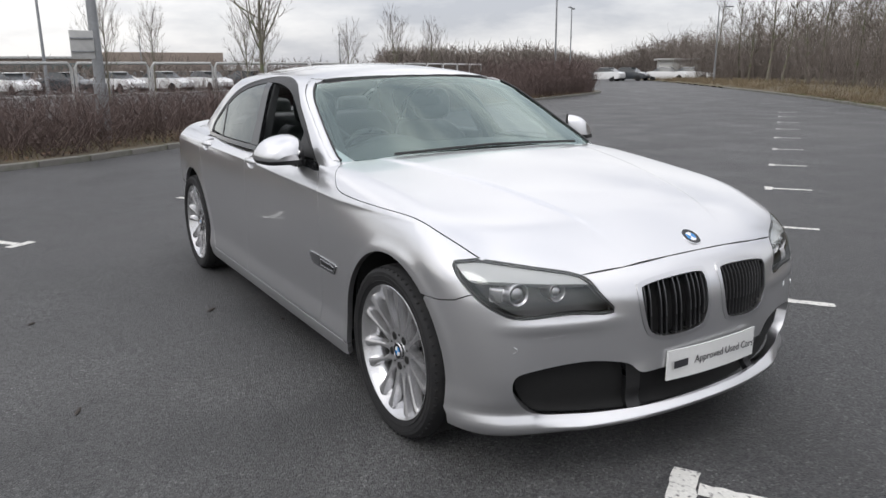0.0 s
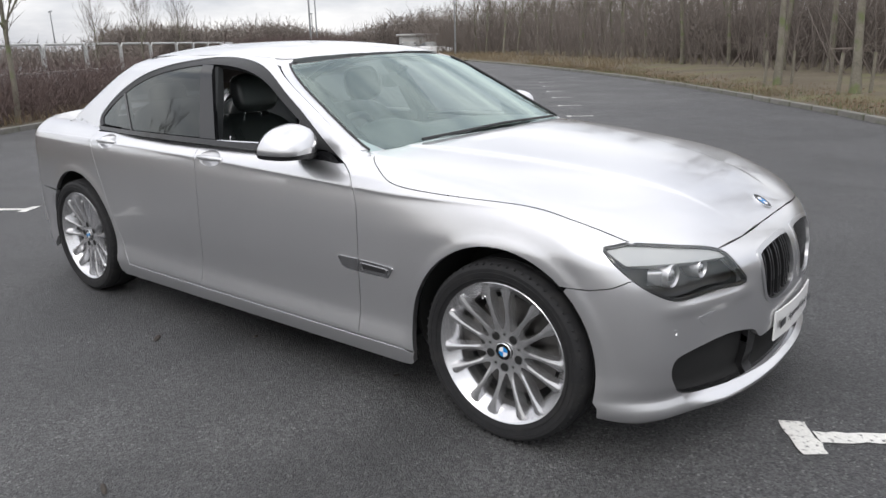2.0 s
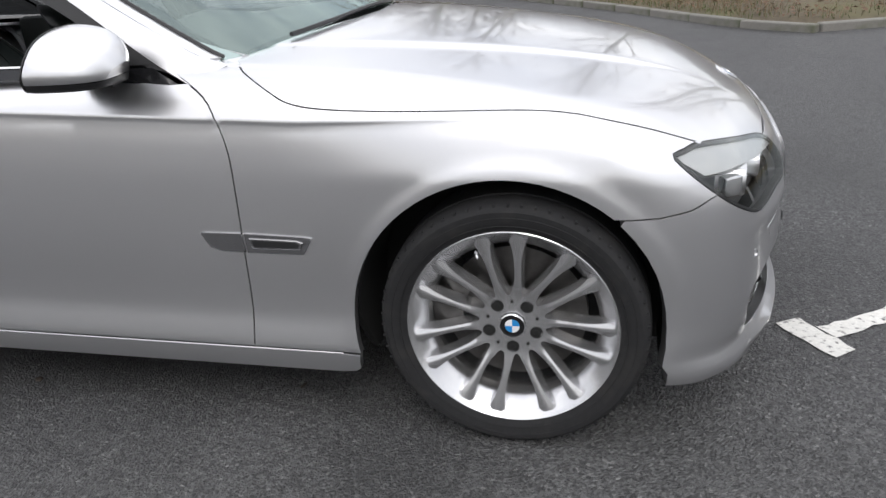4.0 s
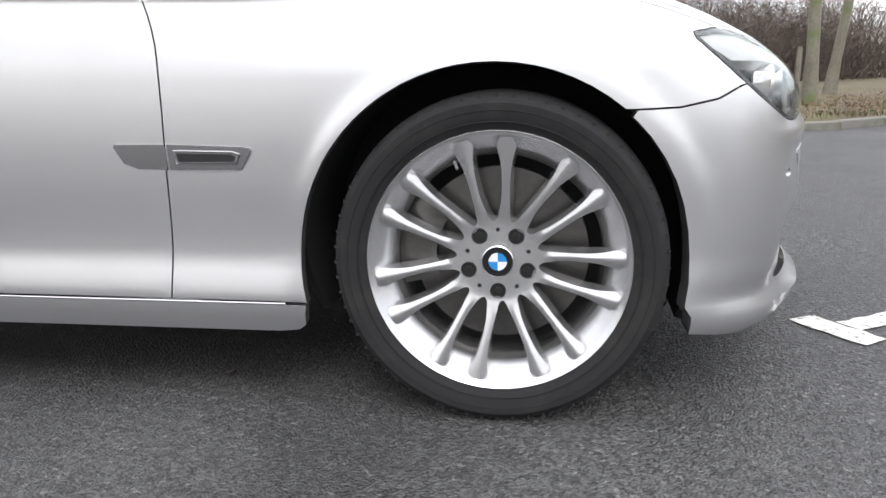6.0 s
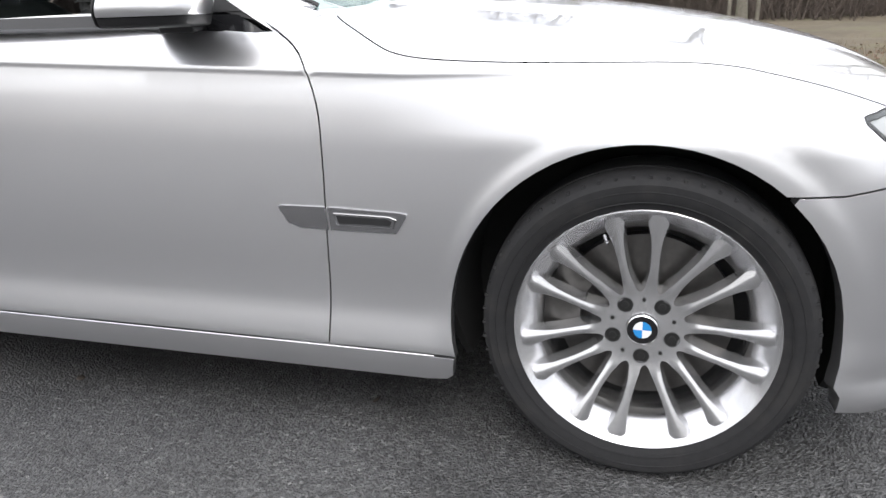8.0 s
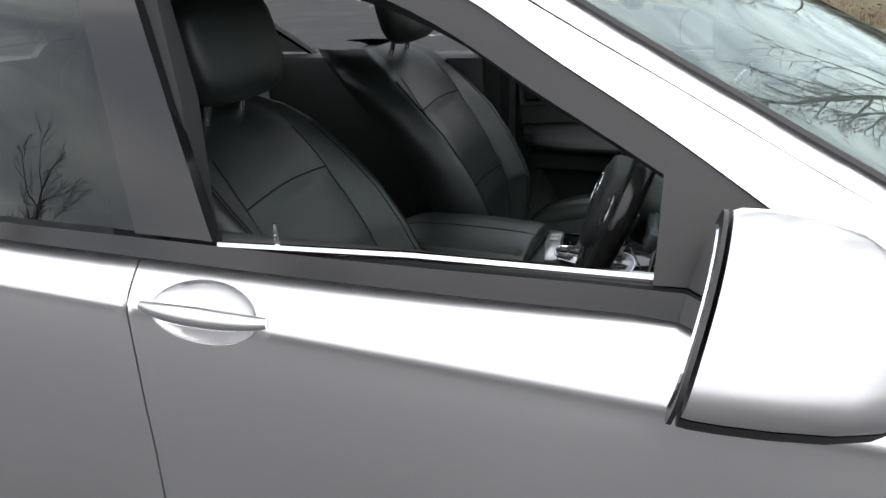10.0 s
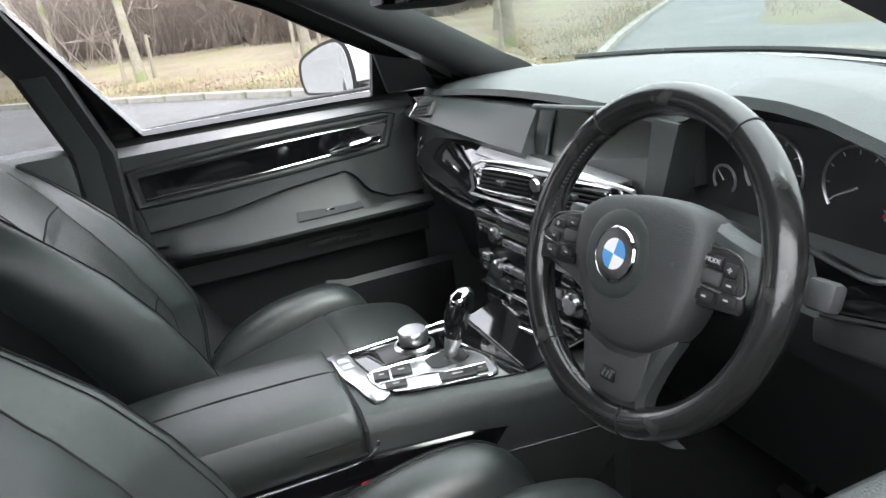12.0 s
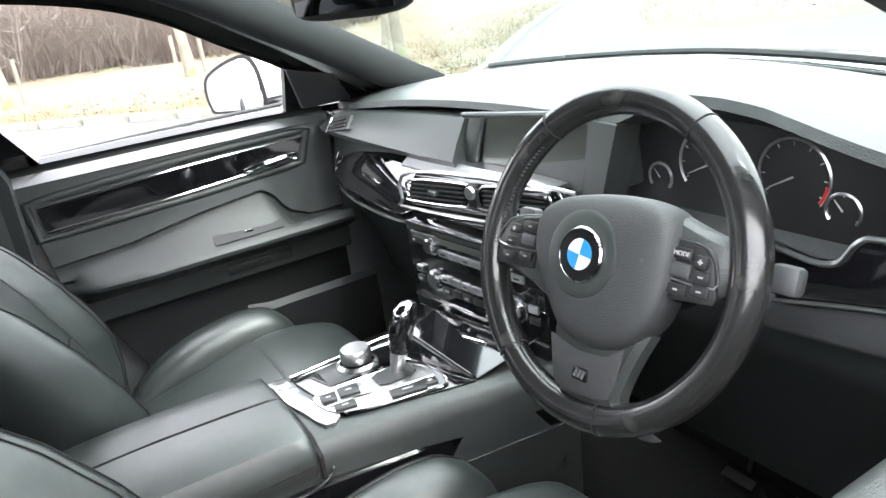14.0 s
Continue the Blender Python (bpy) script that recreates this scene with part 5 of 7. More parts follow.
door_lining(1, -.965, -1.70)
door_lining(-1, -.965, -1.70)
for s in (-1, 1):
    b = bmesh.new()
    box(b, (-2.25, s * .82, .66), (.85, .08, .70), .03)
    part("rear_door_lining", b, SOFT, car)
    # centre pillar trim, with belt
    b = bmesh.new()
    w = .065 if s < 0 else .042
    loft(b, [[(xc - w, s * yi, z), (xc + w, s * yi, z), (xc + w * 1.15, s * yo, z), (xc - w * 1.15, s * yo, z)] for xc, yi, yo, z in ((-1.80, .80, .86, .60), (-1.79, .815, .868, .98), (-1.845, .735, .785, 1.17), (-1.935, .655, .695, 1.345))])
    under_skin(b, .012)
    pil = part("centre_pillar_trim", b, HEADLINER, car)
    b = bmesh.new()
    loft(b, [[(xc - .024, s * y, z), (xc + .024, s * y, z), (xc + .024, s * (y - .003), z), (xc - .024, s * (y - .003), z)] for xc, y, z in ((-1.80, .785, .35), (-1.80, .79, .75), (-1.80, .79, 1.0), (-1.85, .72, 1.17))])
    part("seat_belt", b, SOFT, pil, "black webbing belt")
    # windscreen pillar trim
    b = bmesh.new()
    secs = []
    for x, y, z, w in smooth_line([(-.74, .765, 1.015, .055), (-.86, .735, 1.06, .058), (-1.0, .70, 1.135, .058), (-1.15, .67, 1.21, .055), (-1.3, .64, 1.285, .05), (-1.42, .615, 1.335, .045)], 4):
        c = Vector((x, s * y, z))
        d1, d2 = Vector((.48, 0, .88)), Vector((0, s, 0))
        g = .95 if s > 0 else .40
        secs.append([c + (d1 * math.cos(t) * w * g + d2 * math.sin(t) * w * g) for t in [2 * math.pi * k / 20 for k in range(20)]])
    loft(b, secs)
    under_skin(b, .014)
    ap = part("windscreen_pillar_trim", b, HEADLINER, car, "dark grey pillar trim")
    b = bmesh.new()
    box(b, (-1.255, s * .612, 1.262), (.028, .004, .012), .0015, Matrix.Rotation(radians(28), 4, "Y"))
    part("airbag_tag", b, SOFT, ap)
    b = bmesh.new()
    prism(b, [(-.97, s * .80, 1.005), (-1.10, s * .80, 1.005), (-1.13, s * .78, 1.105), (-1.02, s * .765, 1.075)], (0, s * .02, 0), .004)
    part("mirror_corner_trim", b, BLACK_PLASTIC, car)
    # cant rail lining
    b = bmesh.new()
    tube(b, [(-1.40, s * .60, 1.352), (-1.6, s * .605, 1.375), (-1.95, s * .60, 1.385), (-2.4, s * .56, 1.36), (-2.75, s * .52, 1.29)], .042, 10)
    under_skin(b, .014)
    part("cant_rail_lining", b, HEADLINER, car)
    b = bmesh.new()
    loft(b, [[(xc - .09, s * y, z), (xc + .09, s * y, z), (xc + .09, s * (y - .03), z), (xc - .12, s * (y - .03), z)] for xc, y, z in ((-3.0, .76, 1.0), (-2.96, .69, 1.15), (-2.84, .60, 1.29))])
    part("rear_pillar_lining", b, HEADLINER, car)
lin = [(-1.31, 0), (-1.33, .2), (-1.38, .4), (-1.44, .56), (-2.1, .57), (-2.7, .50), (-2.75, 0)]
panel("headlining", [(x, -y) for x, y in lin] + [(x, y) for x, y in lin[-2:0:-1]], from_top, lambda p: cabin(p) + .035, HEADLINER, car, step=.07, gap=0, depth=.004, label="dark fabric headlining")
b = bmesh.new()
pad(b, -1.215, -.03, 1.252, .018, .125, .036, Matrix.Rotation(radians(14), 4, "Z"), .5)
rv = part("rear_view_mirror", b, BLACK_PLASTIC, car, "black interior mirror")
b = bmesh.new()
box(b, (-1.232, -.04, 1.252), (.003, .21, .052), .001, Matrix.Rotation(radians(14), 4, "Z"))
part("mirror_face", b, DARK_MIRROR, rv)
b = bmesh.new()
tube(b, [(-1.21, -.02, 1.27), (-1.15, -.01, 1.315)], .012, 8)
part("mirror_stalk", b, BLACK_PLASTIC, rv)

# dashboard skin
def hood(y):
    return np.interp(y, [-.76, -.60, -.565, -.53, -.49, -.44, -.38, -.33, -.28, -.24, -.20], [.015, .036, .042, .050, .059, .061, .057, .045, .022, .006, 0])


b = bmesh.new()
secs = []
for k in range(91):
    y = -.75 + 1.53 * k / 90
    h, edge = float(hood(y)), -.955 - .5 * float(hood(y)) + (.04 if y > .5 else 0) * ((y - .5) / .28) ** 2
    zb = 1.052 - .060 * (abs(y) / .78) ** 2
    secs.append([(-.57 - .24 * y * y, y, zb + .002), (-.70 - .10 * y * y, y, zb + .010), (-.82, y, zb + .010 + h * .7), (edge + .05, y, zb + .004 + h), (edge, y, zb - .008 + h), (edge - .004, y, zb - .020 + h), (edge + .02, y, zb - .028 + h), (-.84, y, zb - .03), (-.80, y, zb - .035), (-.62, y, .95)])
loft(b, secs)
dash = part("dashboard", b, SOFT, car, "black soft-skinned dashboard")
b = bmesh.new()
secs = []
for k in range(76):
    y = -.74 + 1.51 * k / 75
    cut, top = float(np.interp(y, [-.625, -.60, -.22, -.18], [0, .057, .057, 0])), 1.0 + .7 * float(hood(y))
    secs.append([(-.80, y, top), (-.930 + cut, y, top), (-.948 + cut, y, .955), (-.962 + cut * .93, y, .915), (-.975, y, .85), (-.975, y, .80), (-.945, y, .76), (-.90, y, .66), (-.86, y, .52), (-.72, y, .50)])
loft(b, secs)
part("dash_body", b, SHADED_SKIN, dash)
# glove-side pad, gloss trim band and bright strip on the passenger side
b = bmesh.new()
loft(b, [[(-.950, y, z1), (-.962, y, z1 - .004), (-.985, y, (z0 + z1) / 2), (-1.000, y, z0 + .012), (-.994, y, z0), (-.94, y, z0), (-.94, y, z1)] for y, z0, z1 in ((.76, .938, .976), (.70, .932, .986), (.45, .928, 1.004), (.25, .927, 1.014), (.13, .93, 1.018))])
part("upper_dash_pad", b, SOFT, dash, "smooth dark dash pad")
# side vent let into the end of the pad
corners = [Vector(q) for q in ((-.974, .722, .970), (-.974, .612, .986), (-.999, .592, .959), (-1.002, .710, .941))]
b = bmesh.new()
prism(b, corners, (.015, 0, -.004), .002)
sv = part("side_vent", b, BLACK_PLASTIC, dash, "black side vent")
for k in (.25, .5, .75):
    b = bmesh.new()
    tube(b, [corners[0].lerp(corners[3], k) + Vector((-.003, -.010, 0)), corners[1].lerp(corners[2], k) + Vector((-.003, .008, 0))], .0024, 6)
    part("vent_slat", b, BUTTON, sv)
b = bmesh.new()
tube(b, [corners[0] + Vector((-.003, 0, 0)), corners[3] + Vector((-.003, 0, 0))], .0028, 6)
part("vent_edge", b, CHROME, sv, "chrome edge")
# bright plate over the centre vents
b = bmesh.new()
loft(b, [[(-.988, y, zt), (-1.006, y, zb), (-1.004, y, zb - .004), (-.96, y, zb - .004), (-.96, y, zt)] for y, zt, zb in ((.325, .926, .913), (.24, .931, .914), (.13, .936, .917), (0, .938, .920), (-.085, .938, .922), (-.14, .936, .924))])
part("vent_plate", b, SATIN, dash, "satin metal plate")
b = bmesh.new()
loft(b, [[(xf + .045, y, z1), (xf + .022, y, z1 * .8 + z0 * .2), (xf + .003, y, z1 * .58 + z0 * .42), (xf - .011, y, z1 * .35 + z0 * .65), (xf - .020, y, z1 * .12 + z0 * .88), (xf - .012, y, z0), (xf + .06, y, z0), (xf + .06, y, z1)] for y, z0, z1, xf in ((.815, .86, .90, -.93), (.77, .815, .918, -.965), (.65, .795, .922, -.985), (.45, .797, .920, -1.0), (.33, .80, .917, -1.004), (.275, .82, .912, -.998))])
part("gloss_trim_band", b, PIANO, dash, "gloss black trim band")
for pts, r in (([(-.935, .83, .848), (-.98, .76, .806), (-1.005, .62, .788), (-1.018, .42, .790), (-1.028, .28, .806), (-1.03, .15, .838), (-1.02, -.06, .852)], .0045), ([(-.985, .752, .822), (-.978, .748, .858), (-.962, .742, .888), (-.93, .738, .916)], .0026)):
    b = bmesh.new()
    tube(b, smooth_line(pts, 4), r, 6)
    part("trim_strip", b, CHROME, dash, "chrome strip")
b = bmesh.new()
box(b, (-.95, .735, .955), (.03, .07, .05), .01)
vent = part("side_vent", b, BLACK_PLASTIC, dash)
for k in range(4):
    b = bmesh.new()
    box(b, (-.967, .735, .938 + .011 * k), (.006, .062, .0025), 0, Matrix.Rotation(radians(15), 4, "X"))
    part("vent_slat", b, SOFT, vent)
b = bmesh.new()
tube(b, [(-.968, .772, .93), (-.968, .770, .982)], .004, 6)
part("vent_edge", b, CHROME, vent)

# centre stack, turned a little to the driver
STACK = Matrix.Translation((-1.004, .045, .0)) @ Matrix.Rotation(radians(6), 4, "Z")


def stack_box(name, y, z, sy, sz, mat, parent, depth=.02, out=0.0, bevel=.003, label="", tilt=0.0):
    m = bmesh.new()
    box(m, (0, 0, 0), (depth, sy, sz), bevel, Matrix.Rotation(radians(tilt), 4, "Y"))
    m.transform(STACK @ Matrix.Translation((-out, y, z)))
    return part(name, m, mat, parent, label)


b = bmesh.new()
vs = [(.175, .918), (-.20, .934), (-.215, .915), (-.20, .874), (.195, .850), (.22, .862)]
prism(b, [(-.012, y, z) for y, z in vs], (.03, 0, 0), .006)
b.transform(STACK)
vf = part("centre_vents", b, PIANO, car, "black vents in chrome frames")
b = bmesh.new()
tube(b, [STACK @ Vector((-.014, y * 1.03, .8925 + (z - .8925) * 1.10)) for y, z in smooth_line(vs, 4, True)], .0034, 8, True)
part("vent_surround", b, SATIN, vf, "satin metal surround")
for ya, yb in ((.196, .012), (-.022, -.188)):
    zm = lambda y: .886 + (.19 - y) * .072
    quad = [(ya, zm(ya) - .012), (ya - .012, zm(ya) + .020), (yb + .008, zm(yb) + .020), (yb, zm(yb) + .012), (yb + .004, zm(yb) - .020), (ya - .008, zm(ya) - .021)]
    # flat near-black plate on the bezel stands in for shade between the slats
    b = bmesh.new()
    prism(b, [STACK @ Vector((-.0125, y, z)) for y, z in quad], STACK.to_3x3() @ Vector((-.002, 0, 0)))
    part("vent_cavity", b, DARK_VOID, vf, smooth=False)
    b = bmesh.new()
    tube(b, [STACK @ Vector((-.018, y, z)) for y, z in smooth_line(quad, 3, True)], .0026, 8, True)
    part("vent_frame", b, CHROME, vf)
    for k in range(4):
        b = bmesh.new()
        dz = -.0125 + .0083 * k
        loft(b, [[STACK @ Vector((x, y, zm(y) + dz + z)) for x, z in ((-.022, .0012), (-.022, -.0012), (-.013, -.0035), (-.013, -.001))] for y in (ya - .012, yb + .010)])
        part("vent_slat", b, SOFT, vf)
    b = bmesh.new()
    box(b, STACK @ Vector((-.024, (ya + yb) / 2, zm((ya + yb) / 2))), (.012, .024, .009), .002)
    part("vent_tab", b, SOFT, vf)
stack_box("vent_control", -.005, .900, .024, .042, BUTTON, vf, .012, .016, .003)
b = bmesh.new()
lathe(b, [(.0001, -.006), (.011, -.006), (.012, .0)], 20)
b.transform(STACK @ Matrix.Translation((-.022, -.005, .907)) @ Matrix.Rotation(radians(-90), 4, "Z"))
part("vent_wheel", b, SATIN, vf)
face = stack_box("climate_panel", .0, .745, .37, .175, PIANO, car, .03, .028, .004, "gloss black panel with audio and climate controls")
# proud near-black bar stands in for the slot's shaded inside
stack_box("disc_slot", -.03, .8225, .26, .007, DARK_VOID, face, .004, .044, .001)
stack_box("radio_window", .02, .810, .30, .013, SCREEN, face, .004, .0435, .001)
for z in (.833, .683):
    stack_box("panel_strip", .0, z, .365, .004, CHROME, face, .004, .0445, .001)
stack_box("lower_tray", .0, .60, .35, .15, PIANO, face, .02, .030, .004)
for z, y, r in ((.797, .105, .0145), (.730, .105, .0185), (.730, -.115, .0185)):
    b = bmesh.new()
    lathe(b, [(.0001, -.012), (r * .8, -.012), (r, -.009), (r * 1.05, 0), (r * 1.35, .001)], 24)
    b.transform(STACK @ Matrix.Translation((-.044, y, z)) @ Matrix.Rotation(radians(-90), 4, "Z"))
    part("knob", b, TRIM_METAL, face, "satin rotary knob")
for z, ys, w, mt in ((.788, [.068 - .0325 * k for k in range(7)], .030, SATIN), (.801, [.155, .135], .016, BUTTON), (.737, [.072 - .029 * k for k in range(6)], .026, SATIN), (.715, [.072 - .029 * k for k in range(6)], .026, BUTTON), (.742, [.152, -.158], .022, SATIN), (.722, [.152, -.158], .022, BUTTON)):
    for k, y in enumerate(ys):
        bt = stack_box("panel_button", y, z, w, .013, mt, face, .006, .045, .0015)
        if k % 2 == 0:
            stack_box("button_mark", y, z, w * .4, .003, MARK if mt is BUTTON else INK, bt, .001, .0485, 0)
# screen in its recess under the dash lip
SCR = Matrix.Translation((-.948, 0, 0)) @ Matrix.Rotation(radians(4), 4, "Z")
b = bmesh.new()
prism(b, [SCR @ Vector((0, y, z)) for y, z in ((.165, .925), (.115, 1.022), (-.235, 1.045), (-.245, .94), (-.19, .93))], (.03, 0, 0), .004)
sh = part("screen_housing", b, SOFT, car, "dark display housing")
b = bmesh.new()
prism(b, [SCR @ Vector((-.002, y, z)) for y, z in ((.098, .932), (.062, 1.019), (-.200, 1.034), (-.182, .950))], (-.003, 0, 0))
part("display_screen", b, SCREEN, sh, "unlit grey display screen", smooth=False)
b = bmesh.new()
prism(b, [SCR @ Vector((-.004, y, z)) for y, z in ((.106, .928), (.150, .928), (.105, 1.020), (.068, 1.020))], (-.010, 0, 0), .003)
part("screen_wedge", b, SOFT, sh)
b = bmesh.new()
loft(b, [[SCR @ Vector((x, y, z)) for x, y in ((.0, y0), (-.030, y0 + .006), (-.040, y1), (.0, y1 - .01))] for z, y0, y1 in ((.925, -.180, -.222), (.95, -.186, -.230), (1.0, -.196, -.246), (1.036, -.203, -.258))])
part("screen_cheek", b, SOFT, sh, "grey cheek beside the display")
b = bmesh.new()
tube(b, [SCR @ Vector((-.022, y, z)) for y, z in ((.11, 1.024), (0, 1.031), (-.15, 1.041), (-.25, 1.047))], .005, 8)
part("screen_hood", b, SOFT, sh)

# centre console
CZ = .652
b = bmesh.new()
loft(b, [[(x, y1, CZ - .010), (x, y1 - .010, CZ), (x, y0 + .012, CZ), (x, y0 + .003, CZ - .006), (x, y0 - .006, CZ - .03), (x, y0 - .010, .52), (x, y0 + .004, .25), (x, y1 - .004, .25), (x, y1 + .010, .52)] for x, y0, y1 in ((-1.78, -.075, .15), (-1.40, -.078, .15), (-1.30, -.098, .156), (-1.2, -.122, .160), (-1.10, -.142, .165), (-1.0, -.155, .17))])
con = part("centre_console", b, SOFT, car, "black leather-trimmed centre console")
rings = []
for x, zt, g in ((-1.4165, .668, -.010), (-1.420, .684, -.003), (-1.432, .690, .0), (-1.50, .694, .002), (-1.62, .697, .003), (-1.74, .692, .0), (-1.80, .672, -.006)):
    rings.append([(x, y, z) for y, z in ((-.096 - g, .606), (-.108 - g, .632), (-.106 - g, .656), (-.092 - g, zt - .012), (-.062, zt - .002), (-.02, zt + .001), (.018, zt + .001), (.0215, zt - .004), (.025, zt + .001), (.07, zt), (.115, zt - .004), (.138 + g, zt - .018), (.148 + g, .640), (.142 + g, .606))])
b = bmesh.new()
loft(b, smooth_rings(rings, 3))
part("armrest_lid", b, LEATHER, con, "black leather armrest with a sewn seam")
b = bmesh.new()
tube(b, [(x, -.1085, .640) for x in (-1.425, -1.5, -1.6, -1.7, -1.78)], .0012, 5)
part("armrest_seam", b, DARK_VOID, con)
b = bmesh.new()
tube(b, [(-1.424, .0215, .6865), (-1.44, .0215, .6905), (-1.5, .0215, .6945), (-1.6, .0215, .6972), (-1.7, .0215, .6952), (-1.77, .0215, .686)], .0026, 6)
part("armrest_seam", b, DARK_VOID, con)
b = bmesh.new()
tube(b, [(-1.4135, .14, .648), (-1.4135, .10, .664), (-1.4135, 0, .667), (-1.4135, -.075, .664), (-1.4135, -.103, .645), (-1.4135, -.104, .610)], .0045, 6)
part("lid_gap", b, DARK_VOID, con)
b = bmesh.new()
loft(b, [[(x, y, .594), (x, y - .004, .590), (x, y - .004, .555), (x, y, .552), (x, y + .02, .552), (x, y + .02, .594)] for x, y in ((-1.80, -.088), (-1.42, -.091), (-1.25, -.116), (-1.03, -.157))])
part("console_side_trim", b, PIANO, con, "gloss black side trim")
# panel added so the console's lower wall reads as dark, not lit
b = bmesh.new()
loft(b, [[(x, y, .544), (x, y - .003, .540), (x, y - .001, .27), (x, y + .02, .27), (x, y + .02, .544)] for x, y in ((-1.80, -.088), (-1.42, -.091), (-1.25, -.116), (-1.03, -.157))])
part("console_skirt", b, CARPET, con, "dark carpeted panel added low on the console")
for pts, r in (([(-1.80, -.100, .600), (-1.52, -.102, .597), (-1.435, -.103, .598), (-1.405, -.104, .612), (-1.398, -.104, .624)], .0026), ([(-1.80, -.098, .550), (-1.52, -.100, .548), (-1.25, -.125, .545), (-1.03, -.165, .555)], .0018)):
    b = bmesh.new()
    tube(b, smooth_line(pts, 3), r, 6)
    part("console_strip", b, CHROME if r > .002 else TRIM_METAL, con, "bright console strip")
b = bmesh.new()
prism(b, [(x, y, CZ + .0005) for x, y in smooth_line([(-1.414, .135), (-1.378, .132), (-1.374, .09), (-1.366, .045), (-1.358, .003), (-1.353, -.042), (-1.382, -.052), (-1.394, .005), (-1.404, .045), (-1.410, .09)], 2, True)], (0, 0, .006), .0012)
es = part("console_end_strip", b, SATIN, con, "satin aluminium strip with two keys")
for y in (.105, .080):
    b = bmesh.new()
    box(b, (-1.391 + (.105 - y) * .1, y, CZ + .0075), (.020, .018, .003), .001)
    part("strip_key", b, PALE_KEY, es)
b = bmesh.new()
prism(b, [(x, y, CZ + .0005) for x, y in ((-1.374, .130), (-1.30, .134), (-1.201, .143), (-1.15, .14), (-1.146, -.101), (-1.19, -.090), (-1.348, -.046), (-1.354, .003), (-1.368, .09))], (0, 0, .003), .001)
part("console_top", b, PIANO, con, "gloss black console surface")
SEL = [(-1.368, .030), (-1.319, .038), (-1.261, .034), (-1.215, .030), (-1.190, .012), (-1.178, -.030), (-1.186, -.080), (-1.23, -.074), (-1.345, -.044)]
b = bmesh.new()
prism(b, [(x, y, CZ + .004) for x, y in smooth_line(SEL, 2, True)], (0, 0, .003), .001)
sp = part("selector_plate", b, SATIN, con, "satin selector plate with black keys")
b = bmesh.new()
tube(b, [(x, y, CZ + .007) for x, y in smooth_line(SEL, 3, True)], .0026, 6, True, .7)
part("selector_frame", b, CHROME, sp, "bright metal frame")
b = bmesh.new()
tube(b, [(-1.360, -.008, CZ + .008), (-1.30, -.018, CZ + .008), (-1.262, -.032, CZ + .008), (-1.19, -.044, CZ + .008)], .0020, 6, False, .6)
part("selector_rib", b, CHROME, sp, "bright metal rib")
for x, y, sx, sy in ((-1.350, .012, .026, .026), (-1.316, .010, .034, .030), (-1.338, -.028, .034, .020), (-1.243, -.056, .058, .026), (-1.205, -.060, .022, .022)):
    b = bmesh.new()
    box(b, (x, y, CZ + .009), (sx, sy, .006), .0015, Matrix.Rotation(radians(-12), 4, "Z"))
    k = part("console_button", b, BUTTON, sp)
    b = bmesh.new()
    box(b, (x, y, CZ + .0124), (sx * .30, .003, .0008), 0, Matrix.Rotation(radians(-12), 4, "Z"))
    part("button_mark", b, MARK, k)
b = bmesh.new()
loft(b, [[(-1.236 + u * .034, .006 + v * .024, CZ + .006 + h) for u, v in ((-1, -.6), (-.6, -1), (.6, -1), (1, -.6), (1, .6), (.6, 1), (-.6, 1), (-1, .6))] for h in (0, .003)])
part("lever_gaiter_plate", b, BUTTON, sp)
b = bmesh.new()
secs = []
for x, z, wx, wy in ((-1.228, .645, .013, .011), (-1.226, .665, .011, .010), (-1.218, .69, .014, .013), (-1.212, .71, .0195, .017), (-1.204, .735, .0205, .0185), (-1.193, .757, .019, .0175), (-1.184, .768, .012, .012), (-1.181, .771, .004, .004)):
    secs.append([(x + wx * math.cos(t), .012 + wy * math.sin(t), z + (.35 * wx * math.cos(t) * -1)) for t in [2 * math.pi * k / 16 for k in range(16)]])
loft(b, secs)
lever = part("gear_lever", b, PIANO, con, "gloss black selector with chrome cap")
b = bmesh.new()
loft(b, [[((p[0] - q[0]) * 1.03 + q[0], (p[1] - .012) * 1.03 + .012, p[2] + .0005) for p in s] for s, q in zip(secs[4:], ((-1.204,), (-1.193,), (-1.184,), (-1.181,)))])
bmesh.ops.bisect_plane(b, geom=b.verts[:] + b.edges[:] + b.faces[:], plane_co=(-1.20, 0, .748), plane_no=(.55, 0, .8), clear_inner=True)
part("lever_cap", b, CHROME, lever, "chrome cap")
b = bmesh.new()
loft(b, [[(p[0], (p[1] - .012) * 1.06 + .012, p[2]) for p in s] for s in secs[:3]])
part("lever_neck", b, SATIN, lever)
b = bmesh.new()
box(b, (-1.2215, .012, .722), (.003, .012, .03), .001, Matrix.Rotation(radians(12), 4, "Y"))
part("lever_marking", b, MARK, lever)
b = bmesh.new()
for pr in ([(.036, 0), (.036, .006), (.030, .010)], [(.022, .010), (.021, .014)], [(.0255, .012), (.027, .016), (.027, .030), (.024, .034), (.0001, .034)]):
    lathe(b, pr, 32)
b.transform(Matrix.Translation((-1.265, .086, CZ + .003)) @ Matrix.Rotation(radians(90), 4, "X"))
part("rotary_controller", b, SATIN, con, "satin rotary controller")
b = bmesh.new()
box(b, (-1.285, .086, CZ + .005), (.09, .07, .006), .003, Matrix.Rotation(radians(-4), 4, "Y"))
part("controller_base", b, BUTTON, con)
b = bmesh.new()
